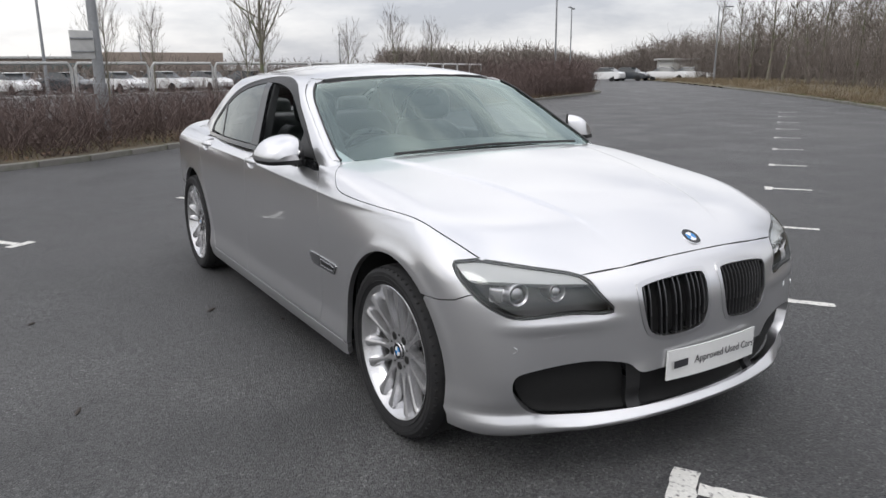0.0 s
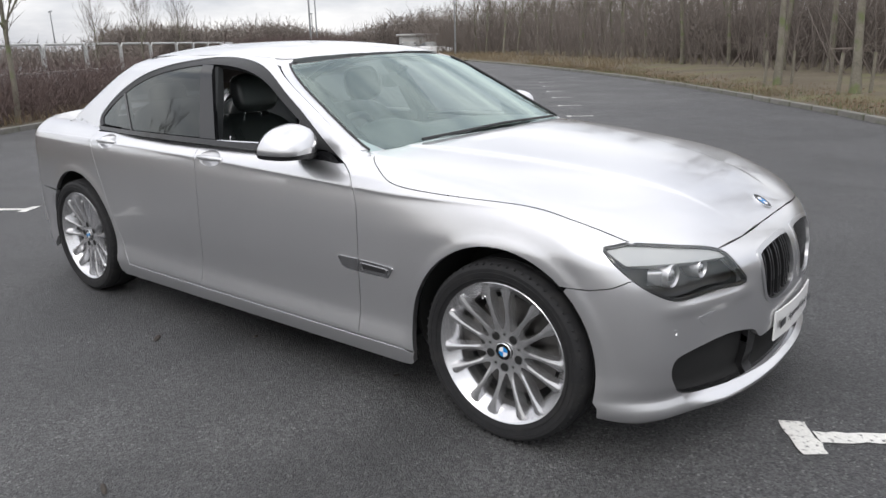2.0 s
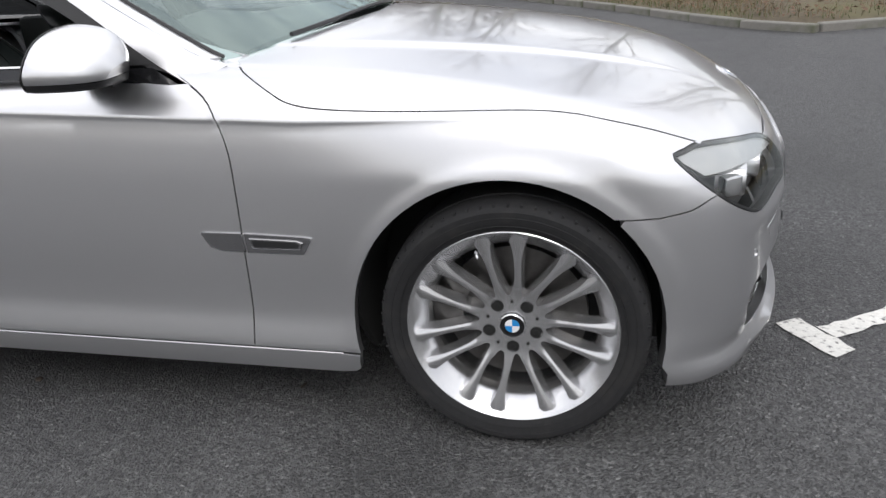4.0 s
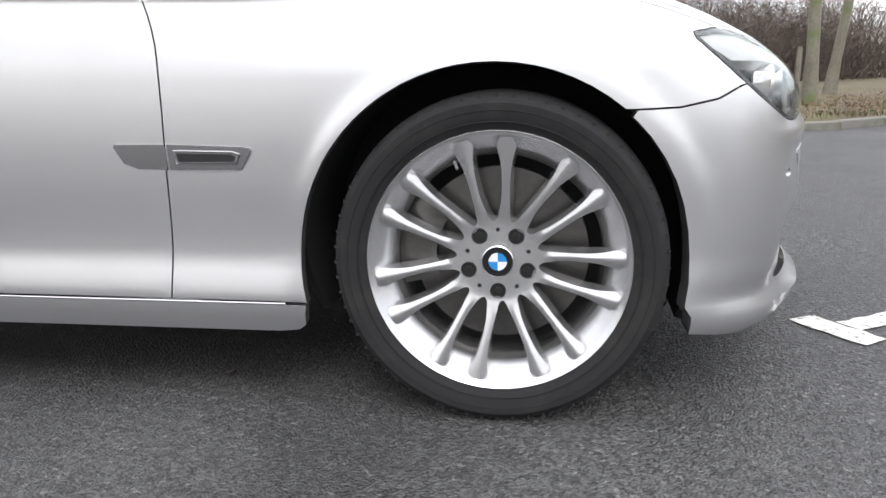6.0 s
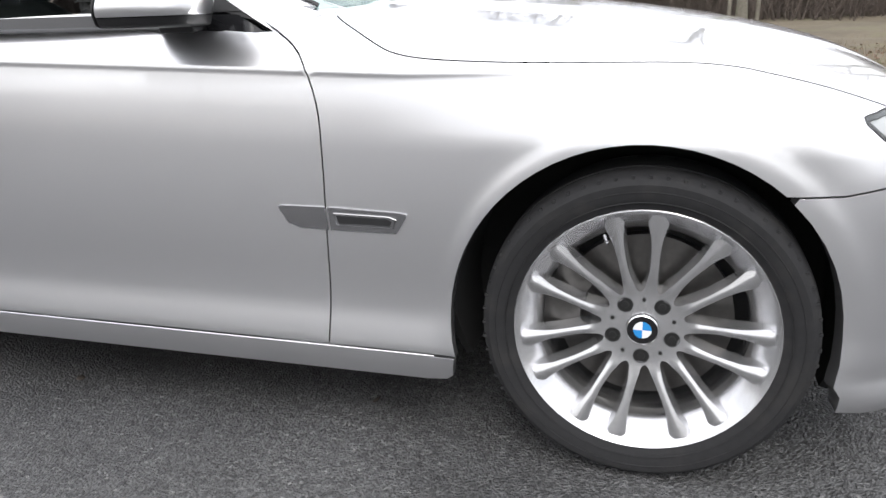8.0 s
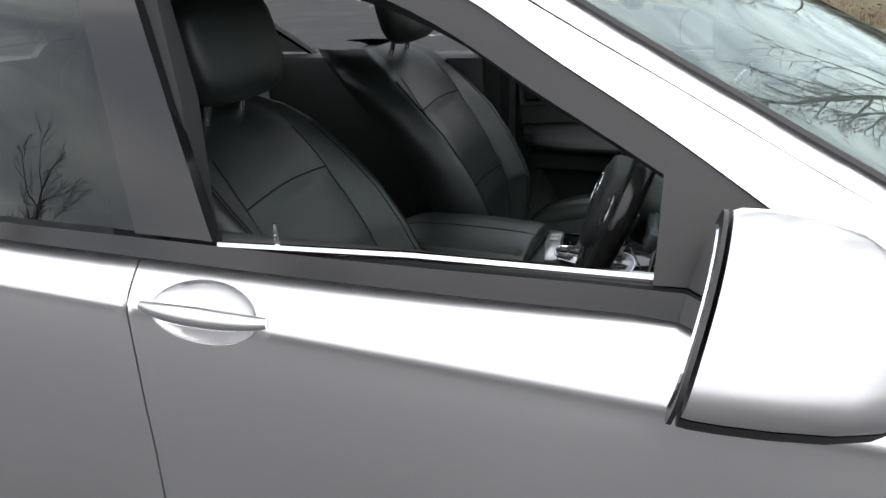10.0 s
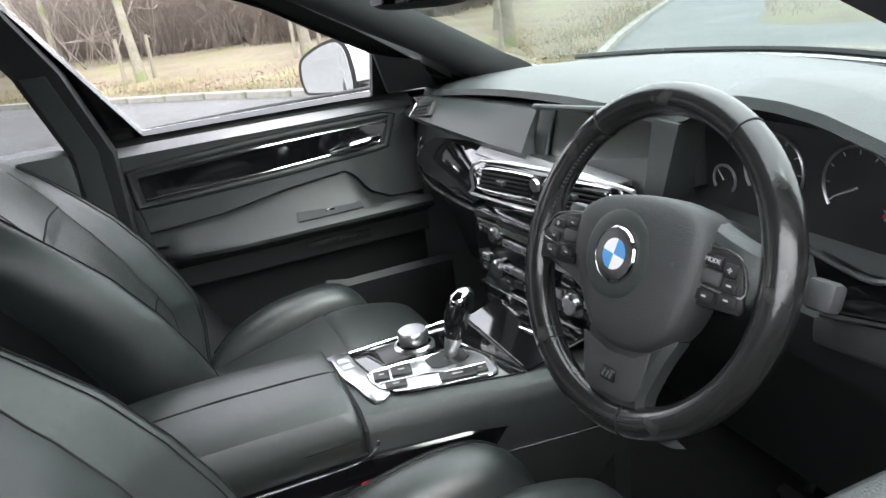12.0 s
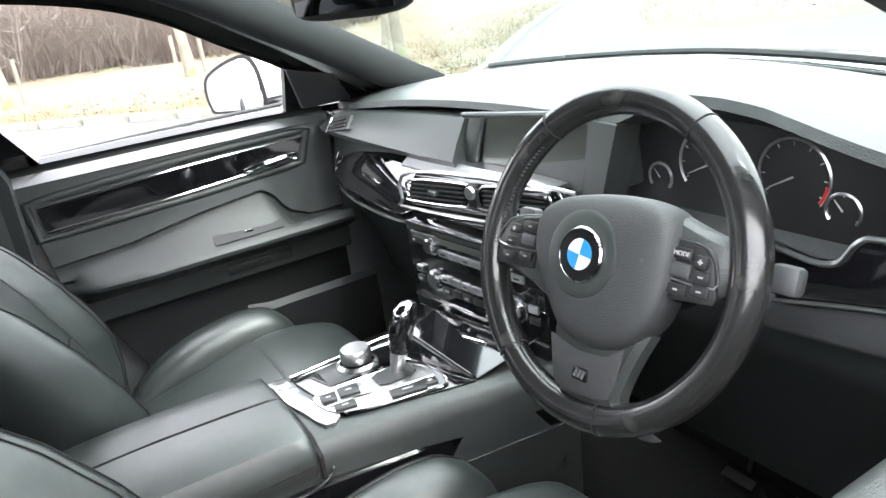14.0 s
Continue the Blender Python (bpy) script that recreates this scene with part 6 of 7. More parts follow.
prism(b, [(-1.142, .135, CZ + .001), (-1.02, .14, .690), (-1.02, -.118, .690), (-1.142, -.10, CZ + .001)], (0, 0, .004), .001)
tl = part("ashtray_lid", b, PIANO, con, "gloss black tray lid", smooth=False)
b = bmesh.new()
tube(b, [(-1.095, .01, .674), (-1.085, -.04, .677)], .0026, 6, False, .6)
part("lid_bar", b, CHROME, tl, "chrome bar")
for pts in ([(-1.372, .133), (-1.30, .137), (-1.201, .146), (-1.146, .143)], [(-1.20, .07), (-1.146, -.100)]):
    b = bmesh.new()
    tube(b, [(x, y, CZ + .0045) for x, y in pts], .002, 5)
    part("console_edge", b, CHROME, con)
b = bmesh.new()
box(b, (-1.43, -.150, .56), (.045, .03, .05), .006)
buckle = part("belt_buckle", b, BLACK_PLASTIC, car, "black belt buckle with a red button")
b = bmesh.new()
box(b, (-1.425, -.150, .587), (.035, .022, .008), .003)
part("buckle_button", b, RED, buckle, "red release button")

# steering wheel
WN, WU = Vector((-.925, -.086, .370)).normalized(), Vector((.093, -.9957, 0))
WV = WU.cross(WN) if WU.cross(WN).z > 0 else WN.cross(WU)
WC = Vector((-1.164, -.435, .954))
WM = Matrix(((WU.x, -WN.x, WV.x, WC.x), (WU.y, -WN.y, WV.y, WC.y), (WU.z, -WN.z, WV.z, WC.z), (0, 0, 0, 1)))
RW, RT = .1665, .0168
ring_a = [2 * math.pi * k / 96 for k in range(96)]


def grip(a):
    """The rim swells at the thumb rests."""
    return RT + .0022 * max(0, math.cos(2 * a - .7) - .25)


b = bmesh.new()
tube(b, [WM @ Vector((RW * math.cos(t), 0, RW * math.sin(t))) for t in ring_a], [grip(t) for t in ring_a], 16, True)
wheel_rim = part("steering_wheel", b, material("worn_leather", (0.016, 0.016, 0.016), 0.2, 0, 0.25, 0.25, 60, 0.12, 300, second=(0.05, 0.05, 0.048), mask=(0.62, 0.8), mask_scale=25), car, "worn black leather steering wheel with three spokes")
for deg in (58, 128, 232, 284):
    b = bmesh.new()
    a = math.radians(deg)
    c, rad = Vector((RW * math.cos(a), 0, RW * math.sin(a))), Vector((math.cos(a), 0, math.sin(a)))
    tube(b, [WM @ (c + (rad * math.cos(t) + Vector((0, 1, 0)) * math.sin(t)) * (grip(a) + .0003)) for t in [2 * math.pi * k / 20 for k in range(20)]], .0009, 4, True)
    part("rim_joint", b, DARK_VOID, wheel_rim)
b = bmesh.new()
for k in range(46):
    a = math.radians(136 + 92 * k / 45)
    for s0, s1 in ((.0035, -.0035), (-.0035, .0035)):
        p = [Vector(((RW - RT * .93) * math.cos(a + d), -.006 + y, (RW - RT * .93) * math.sin(a + d))) for d, y in ((-.008, s0), (.008, s1))]
        tube(b, [WM @ q for q in p], .0006, 3)
tagged(part("rim_lacing", b, DARK_GREY, wheel_rim, "cross-laced grey seam"), kind="stuff")
bag = smooth_line([(-.073, .006), (-.071, .036), (-.050, .053), (-.02, .062), (.02, .068), (.06, .069), (.088, .063), (.099, .047), (.102, .02), (.099, -.024), (.087, -.055), (.060, -.080), (.022, -.089), (-.014, -.080), (-.045, -.045), (-.065, -.016)], 4, True)
b = bmesh.new()
loft(b, [[WM @ Vector((.015 + (u - .015) * k, d, -.005 + (v + .005) * k)) for u, v in bag] for k, d in ((.97, .012), (1.0, -.004), (1.0, -.016), (.985, -.025), (.95, -.031), (.88, -.0345), (.70, -.037), (.40, -.0385))])
hubp = part("airbag_cover", b, material("airbag_skin", (0.040, 0.042, 0.043), 0.48, 0, 0, 0.12, 120, 0.45, 750), wheel_rim, "grained black airbag cover")
BADGE = WM @ Matrix.Translation((.006, 0, .003))
b = bmesh.new()
lathe(b, [(.046, -.0375), (.041, -.0400), (.030, -.0395)], 40)
b.transform(BADGE)
part("badge_seat", b, LEATHER, hubp)
roundel(hubp, BADGE @ Matrix.Translation((0, -.0412, 0)) @ Matrix.Rotation(radians(8), 4, "Y"), .0285)
b = bmesh.new()
box(b, (.072, -.0365, .012), (.014, .001, .004), 0)
b.transform(WM)
part("cover_mark", b, SOFT, hubp)
for rows in ([(.075, -.040, .064, -.012), (.095, -.024, .058, -.012), (.115, -.016, .052, -.012), (.135, -.011, .047, -.010), (.152, -.006, .043, -.004), (.163, -.002, .040, .002)],
             [(-.050, -.060, .044, -.012), (-.075, -.050, .036, -.012), (-.10, -.043, .030, -.012), (-.125, -.040, .024, -.009), (-.147, -.037, .016, -.003), (-.160, -.032, .010, .003)]):
    b = bmesh.new()
    rings = [[WM @ Vector((u, y, v)) for y, v in ((f + .020, lo), (f + .004, lo + .001), (f - .002, lo + .006), (f - .005, (lo + hi) / 2), (f - .002, hi - .006), (f + .004, hi - .001), (f + .020, hi))] for u, lo, hi, f in rows]
    loft(b, smooth_rings(rings, 3))
    part("wheel_spoke", b, SOFT, wheel_rim)
for outline, keys, strip in (([(.098, .037), (.128, .035), (.140, .024), (.148, -.006), (.145, -.014), (.098, -.018)], [(.109, .026, .020, .011), (.129, .022, .013, .012), (.109, .011, .022, .013), (.132, .009, .015, .011), (.109, -.007, .020, .011), (.133, -.004, .018, .011)], [(.099, .0385), (.129, .0365), (.1425, .0245), (.1455, .002), (.099, .0015)]),
                             ([(-.074, .030), (-.108, .023), (-.128, .014), (-.140, -.004), (-.138, -.034), (-.078, -.030)], [(-.090, .016, .020, .011), (-.115, .010, .017, .011), (-.090, .001, .022, .013), (-.118, -.005, .016, .011), (-.090, -.018, .020, .011), (-.118, -.022, .018, .011)], [(-.075, .0315), (-.110, .0245), (-.130, .015), (-.139, -.010), (-.078, -.010)])):
    b = bmesh.new()
    prism(b, [WM @ Vector((u, -.013, v)) for u, v in outline], WM.to_3x3() @ Vector((0, -.006, 0)), .002)
    pod = part("button_pod", b, BUTTON, wheel_rim, "black button pod")
    for k, (u, v, su, sv) in enumerate(keys):
        b = bmesh.new()
        box(b, (u, -.0200, v), (su, .005, sv), .0018)
        b.transform(WM)
        key = part("wheel_button", b, BUTTON if k != 2 else DARK_GREY, pod)
        if k == 0 and u > 0:
            text_mesh("button_word", "MODE", .0060, WM @ Matrix.Translation((u, -.0232, v)) @ Matrix.Rotation(radians(90), 4, "X"), MARK, key, "white printed word")
        elif k != 2:
            b = bmesh.new()
            box(b, (u, -.0227, v), (.005, .0006, .0016))
            if k == 1:
                box(b, (u, -.0227, v), (.0016, .0006, .005))
            b.transform(WM)
            part("button_mark", b, MARK, key)
    b = bmesh.new()
    tube(b, [WM @ Vector((u, -.0195, v)) for u, v in smooth_line(strip, 4)], .0011, 5)
    part("pod_strip", b, SATIN, pod, "thin satin strip")
b = bmesh.new()
rings = [[WM @ Vector((u, f + d, v)) for u, d in ((lo, .018), (lo + .001, .004), (lo + .008, -.003), ((lo + hi) / 2, -.005), (hi - .008, -.003), (hi - .001, .004), (hi, .018))] for v, lo, hi, f in ((-.060, -.036, .086, -.012), (-.085, -.036, .077, -.014), (-.11, -.031, .068, -.012), (-.132, -.025, .061, -.008), (-.146, -.025, .064, -.003), (-.157, -.036, .078, .003), (-.164, -.055, .098, .008))]
loft(b, smooth_rings(rings, 3))
low = part("lower_spoke", b, SOFT, wheel_rim, "dark lower spoke")
b = bmesh.new()
prism(b, [WM @ Vector((u, -.0195 + (-.09 - v) * .18, v)) for u, v in ((-.030, -.088), (.012, -.096), (.048, -.092), (.068, -.078), (.062, -.112), (.054, -.134), (.044, -.140), (-.006, -.146), (-.020, -.142), (-.026, -.118))], WM.to_3x3() @ Vector((0, -.003, 0)), .001)
part("spoke_inlay", b, DARK_GREY, low, "dark grey spoke inlay")
b = bmesh.new()
box(b, (.016, -.0175, -.120), (.020, .003, .014), .001)
b.transform(WM)
mk = part("spoke_badge", b, BLACK_TRIM, low)
for k in range(3):
    b = bmesh.new()
    box(b, (.011 + .005 * k, -.0195, -.120), (.003, .001, .008), 0, Matrix.Rotation(radians(20), 4, "Y"))
    b.transform(WM)
    part("badge_bar", b, SATIN, mk)
b = bmesh.new()
lathe(b, [(.05, .010), (.058, .03), (.056, .12), (.045, .17)], 24)
b.transform(WM)
col = part("steering_column", b, BLACK_PLASTIC, car)
for sg, ru in ((-1, -.165), (1, .172)):
    b = bmesh.new()
    tube(b, [WM @ Vector((sg * .04, .055, .010)), WM @ Vector((ru - sg * .012, .050, .018))], [.011, .009], 8, flat=.8)
    st = part("column_stalk", b, SOFT, col)
    b = bmesh.new()
    box(b, (ru, .050, .018), (.030, .020, .028), .006)
    b.transform(WM)
    part("stalk_end", b, DARK_GREY, st, "grey stalk end")

# instrument cluster
b = bmesh.new()
prism(b, [(-.905, y, z) for y, z in ((-.20, .915), (-.21, 1.02), (-.29, 1.055), (-.40, 1.078), (-.50, 1.072), (-.57, 1.04), (-.60, 1.0), (-.60, .935), (-.55, .898), (-.32, .888))], (-.004, 0, 0))
cl = part("instrument_panel", b, DIAL_FACE, car, "black instrument cluster with four dials", smooth=False)
for y, z, r, needle in ((-.359, .981, .046, 205), (-.478, .983, .045, 208), (-.277, .953, .020, 130), (-.538, .953, .020, 130)):
    b = bmesh.new()
    a0, a1 = (-40, 220)
    tube(b, [(-.9105, y - r * math.cos(math.radians(a)), z + r * math.sin(math.radians(a))) for a in range(a0, a1, 8)], .0020, 5)
    dl = part("dial_ring", b, SATIN, cl, "bright dial ring")
    for k in range(9 if r > .03 else 3):
        a = math.radians(-30 + (240 / (8 if r > .03 else 2)) * k)
        b = bmesh.new()
        tube(b, [(-.9105, y - q * math.cos(a), z + q * math.sin(a)) for q in (r * .82, r * .93)], .0009, 4)
        part("dial_tick", b, MARK, dl)
    b = bmesh.new()
    a = math.radians(needle)
    tube(b, [(-.912, y, z), (-.912, y - r * .8 * math.cos(a), z + r * .8 * math.sin(a))], [.0014, .0007], 4)
    part("dial_needle", b, MARK, dl, "pale needle")
    if abs(y + .478) < .01:
        b = bmesh.new()
        tube(b, [(-.911, y - r * .93 * math.cos(math.radians(a)), z + r * .93 * math.sin(math.radians(a))) for a in range(-38, -2, 6)], .002, 5)
        part("dial_red_band", b, DIAL_RED, dl, "red band")
# driver-side trim and light switch
b = bmesh.new()
prism(b, [(-.985, y, z) for y, z in ((-.50, .940), (-.555, .930), (-.590, .934), (-.612, .962), (-.64, .968), (-.75, .970), (-.75, .912), (-.638, .900), (-.52, .876))], (-.016, 0, 0), .004)
gt = part("gloss_trim_band", b, PIANO, dash, "gloss black trim band")
for pts, r in (([(-.52, .875), (-.638, .899), (-.75, .911)], .0026), ([(-.50, .942), (-.555, .932), (-.590, .936), (-.612, .964), (-.64, .970), (-.75, .972)], .0034)):
    b = bmesh.new()
    tube(b, smooth_line([(-1.003, y, z) for y, z in pts], 4), r, 6)
    part("trim_strip", b, SATIN, gt, "satin strip")
b = bmesh.new()
prism(b, [(-.960, y, z) for y, z in ((-.50, .862), (-.638, .890), (-.75, .902), (-.75, .838), (-.641, .838), (-.50, .826))], (-.036, 0, .004), .008)
part("knee_panel", b, DARK_GREY, dash, "grey knee panel")
b = bmesh.new()
box(b, (-1.008, -.680, .938), (.012, .034, .040), .006)
part("light_switch", b, DARK_GREY, dash)
for y, z in ((-.33, .40), (-.47, .38)):
    b = bmesh.new()
    box(b, (-.80, y, z), (.02, .06, .08), .004, Matrix.Rotation(radians(-30), 4, "Y"))
    tube(b, [(-.79, y, z + .03), (-.72, y, z + .2)], .008, 6)
    part("pedal", b, BLACK_PLASTIC, car, "black pedal")

# the cabin sits a little further back
for ob in car.children:
    if ob.name.split(".")[0] in ("seat", "door_lining", "dashboard", "centre_vents", "climate_panel", "screen_housing", "centre_console", "belt_buckle", "steering_wheel", "steering_column", "instrument_panel", "pedal", "rear_view_mirror"):
        ob.location.x = -.06
        if ob.name != "door_lining.001":
            ob.location.y, ob.scale.y = -CAR_Y / CAR_SY, 1 / CAR_SY

# ---- car park ----
def asphalt_material():
    m = material("asphalt", (0.072, 0.072, 0.074), 0.62, 0, 0, 0.30, 180, 0.9, 260, patches=0.25, second=(0.105, 0.105, 0.104), mask=(0.52, 0.72), mask_scale=0.18)
    n, l = m.node_tree.nodes, m.node_tree.links
    p = n["Principled BSDF"]
    tc = n.new("ShaderNodeTexCoord")
    v = n.new("ShaderNodeTexVoronoi")
    v.inputs["Scale"].default_value = 120
    l.new(tc.outputs["Object"], v.inputs["Vector"])
    sep = n.new("ShaderNodeSeparateColor")
    l.new(v.outputs["Color"], sep.inputs[0])
    mr = n.new("ShaderNodeMapRange")
    mr.inputs["From Min"].default_value, mr.inputs["From Max"].default_value, mr.inputs["To Max"].default_value = 0.86, 1.0, 0.6
    l.new(sep.outputs[0], mr.inputs["Value"])
    mx = n.new("ShaderNodeMixRGB")
    l.new(mr.outputs["Result"], mx.inputs[0])
    old = p.inputs["Base Color"].links[0].from_socket
    l.new(old, mx.inputs[1])
    mx.inputs[2].default_value = (0.21, 0.21, 0.205, 1)
    big = n.new("ShaderNodeTexNoise")
    big.inputs["Scale"].default_value, big.inputs["Detail"].default_value = 0.9, 8
    l.new(tc.outputs["Object"], big.inputs["Vector"])
    br = n.new("ShaderNodeMapRange")
    br.inputs["From Min"].default_value, br.inputs["From Max"].default_value, br.inputs["To Min"].default_value, br.inputs["To Max"].default_value = 0.35, 0.62, 0.55, 1.0
    l.new(big.outputs["Fac"], br.inputs["Value"])
    mm = n.new("ShaderNodeMixRGB")
    mm.blend_type = "MULTIPLY"
    mm.inputs[0].default_value = 1
    l.new(mx.outputs[0], mm.inputs[1])
    l.new(br.outputs["Result"], mm.inputs[2])
    grit = n.new("ShaderNodeMapRange")
    grit.inputs["To Min"].default_value, grit.inputs["To Max"].default_value = 0.45, 1.5
    l.new(sep.outputs[1], grit.inputs["Value"])
    gm = n.new("ShaderNodeMixRGB")
    gm.blend_type = "MULTIPLY"
    gm.inputs[0].default_value = 1
    l.new(mm.outputs[0], gm.inputs[1])
    l.new(grit.outputs["Result"], gm.inputs[2])
    l.new(gm.outputs[0], p.inputs["Base Color"])
    rr = n.new("ShaderNodeMapRange")
    rr.inputs["From Min"].default_value, rr.inputs["From Max"].default_value, rr.inputs["To Min"].default_value, rr.inputs["To Max"].default_value = 0.35, 0.65, 0.46, 0.72
    l.new(big.outputs["Fac"], rr.inputs["Value"])
    l.new(rr.outputs["Result"], p.inputs["Roughness"])
    # stones standing proud of the binder
    hv = n.new("ShaderNodeTexVoronoi")
    hv.inputs["Scale"].default_value = 155
    l.new(tc.outputs["Object"], hv.inputs["Vector"])
    hb = n.new("ShaderNodeBump")
    hb.invert = True
    hb.inputs["Strength"].default_value, hb.inputs["Distance"].default_value = 1.0, 0.006
    l.new(hv.outputs["Distance"], hb.inputs["Height"])
    l.new(p.inputs["Normal"].links[0].from_socket, hb.inputs["Normal"])
    l.new(hb.outputs["Normal"], p.inputs["Normal"])
    return m


ASPHALT = asphalt_material()
ROAD_WHITE = material("worn_road_paint", (0.62, 0.61, 0.58), 0.7, 0, 0, 0.2, 90, 0.6, 250, second=(0.075, 0.075, 0.076), mask=(0.57, 0.70), mask_scale=40)
KERB = material("concrete_kerb", (0.19, 0.182, 0.165), 0.85, 0, 0, 0.25, 60, 0.5, 200, rnd=0.4, second=(0.10, 0.105, 0.07), mask=(0.5, 0.68), mask_scale=3)
SOIL = material("verge_soil", (0.105, 0.085, 0.055), 0.95, 0, 0, 0.4, 9, 0.9, 30, patches=0.8, second=(0.115, 0.108, 0.05), mask=(0.5, 0.66), mask_scale=0.7)
DRY = material("dry_grass", (0.175, 0.132, 0.078), 0.8, 0, 0, 0.35, 3, rnd=0.8, island=True)
GREEN = material("rough_grass", (0.085, 0.105, 0.035), 0.8, 0, 0, 0.35, 3, rnd=0.8, island=True)
LEAFLIT = material("leaf_litter", (0.13, 0.075, 0.045), 0.85, 0, 0, 0.4, 5, rnd=1.0, island=True)
DARK_LEAF = material("sodden_leaf", (0.035, 0.027, 0.021), 0.7, 0, 0, 0.4, 30)
BARK = material("tree_bark", (0.175, 0.16, 0.128), 0.9, 0, 0, 0.3, 25, 0.9, 60, second=(0.13, 0.15, 0.07), mask=(0.5, 0.62), mask_scale=2.5)
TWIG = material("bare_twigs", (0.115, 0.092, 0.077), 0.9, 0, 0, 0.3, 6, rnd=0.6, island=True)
# Paler, greyer copy of the twigs: distance haze put into the colour.
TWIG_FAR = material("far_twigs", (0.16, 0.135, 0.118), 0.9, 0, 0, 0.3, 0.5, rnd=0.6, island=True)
TWIG_RED = material("hedge_twigs", (0.112, 0.080, 0.072), 0.9, 0, 0, 0.3, 6, rnd=0.8, island=True)
GALV = material("galvanised_steel", (0.30, 0.31, 0.32), 0.5, 0.6, 0, 0.15, 20)
PALE = material("pale_panel", (0.45, 0.45, 0.44), 0.6, 0, 0, 0.1, 10)
BRICKY = material("brown_cladding", (0.27, 0.22, 0.185), 0.8, 0, 0, 0.15, 4)
BAND = material("window_band", (0.06, 0.10, 0.10), 0.2, 0, 0.2, 0.2, 2)
FAR_GLASS = material("far_car_glass", (0.03, 0.035, 0.038), 0.2, 0, 0.2, 0.1, 2)
WHITE_CAR = material("white_car_paint", (0.7, 0.7, 0.7), 0.25, 0, 0.6, 0.03, 5)
DARK_CAR = material("dark_car_paint", (0.03, 0.035, 0.04), 0.25, 0, 0.6, 0.03, 5)

b = bmesh.new()
bmesh.ops.create_grid(b, x_segments=2, y_segments=2, size=1500)
tagged(part("ground", b, ASPHALT, smooth=False), "worn grey asphalt of the car park", "ground", kind="structure")

DL = Vector((.82, .57, 0)).normalized()
DP = Vector((.57, -.82, 0))


def worn_strip(bm, c, d, length, width):
    """A worn painted strip with ragged edges."""
    side = Vector((-d.y, d.x, 0))
    n = max(4, int(length / .04))
    prev = None
    for k in range(n + 1):
        p = c + d * (length * k / n)
        a = bm.verts.new(p + side * (width / 2 + random.uniform(-.008, .008)) + d * random.uniform(-.006, .006))
        q = bm.verts.new(p - side * (width / 2 + random.uniform(-.008, .008)) + d * random.uniform(-.006, .006))
        if prev:
            bm.faces.new((prev[0], prev[1], q, a))
        prev = (a, q)


def bay_mark(at, flip, length):
    b = bmesh.new()
    p = Vector((at[0], at[1], .004))
    worn_strip(b, p - DP * .12, DP, .24, .09)
    worn_strip(b, p + DL * (flip * .046) + Vector((0, 0, .0)), DL * flip, length, .075)
    tagged(part("bay_marking", b, ROAD_WHITE, smooth=False), "worn white T-shaped parking bay marking", "road marking", "bay markings")


bay_mark((.893, -.275), 1, .75)
for k in range(-1, 9):
    bay_mark((-1.67 - 1.31 * k, 3.77 + 1.95 * k), 1, .42)
for k in range(-1, 4):
    bay_mark((-5.97 - 1.31 * k, -.10 + 1.95 * k), -1, .45)
for (x, y), s in (((-1.985, -1.15), (.055, .02)), ((-1.58, -.84), (.02, .015)), ((-.68, -.76), (.006, .022)), ((-2.3, -2.1), (.03, .014)), ((-.9, -2.0), (.05, .012)), ((.2, -3.0), (.02, .02))):
    b = bmesh.new()
    pad(b, x, y, .005, s[0] * .8, s[1] * .8, .004, Matrix.Rotation(.4 * x, 4, "Z"), .9, 10, 6)
    tagged(part("dead_leaf", b, DARK_LEAF), "small dark scrap of leaf on the asphalt", "leaf", "leaves on the asphalt")

# ---- verge and kerbs ----
KERB_R = [(-64, 66), (-45, 52), (-31, 40.8), (-19, 30.6), (-9.5, 21.4), (-2.6, 13.2), (-.1, 9.9), (1.65, 7.2), (2.6, 6.7), (3.9, 7.4), (6.2, 9.9), (11.9, 15.7), (22, 25)]
KERB_P = [(24, 23.5), (12.8, 13.2), (8.6, 9.5), (7.2, 7.9), (7.6, 6.2), (9.5, 3.0), (14, -4), (24, -18)]
KERB_L = [(-5, -22), (-8.2, -8), (-9.9, -3), (-10.9, -.9), (-12.3, 1.0), (-14.6, 4.5), (-18.6, 10.5), (-24, 18.8), (-29.5, 28), (-33, 30), (-36, 27)]


def verge(name, line, width, rise, label, flip=1):
    """Rough ground behind a kerb line, to its left or right hand."""
    pts = [Vector((*p, 0)) for p in smooth_line(line, 8)]
    offs = [0, .14, .4, .8, 1.4, 2.2, 3.2, 4.5, 6, 8, 11, 15, 21, 30, 45]
    b = bmesh.new()
    rows = []
    for i, p in enumerate(pts):
        d = (pts[min(i + 1, len(pts) - 1)] - pts[max(i - 1, 0)]).normalized()
        nrm = Vector((-d.y, d.x, 0)) * flip
        row = []
        for o in offs:
            if o > width:
                break
            q = p + nrm * o
            z = .085 if o < .5 else .085 + rise * (1 - math.exp(-(o - .4) / 4)) + .06 * noise.noise(q * .7) + .035 * noise.noise(q * 2.3)
            row.append(b.verts.new((q.x, q.y, z)))
        rows.append(row)
    for a, c in zip(rows, rows[1:]):
        for k in range(len(a) - 1):
            b.faces.new((a[k], a[k + 1], c[k + 1], c[k]))
    return tagged(part(name, b, SOIL), label, "verge", kind="structure")


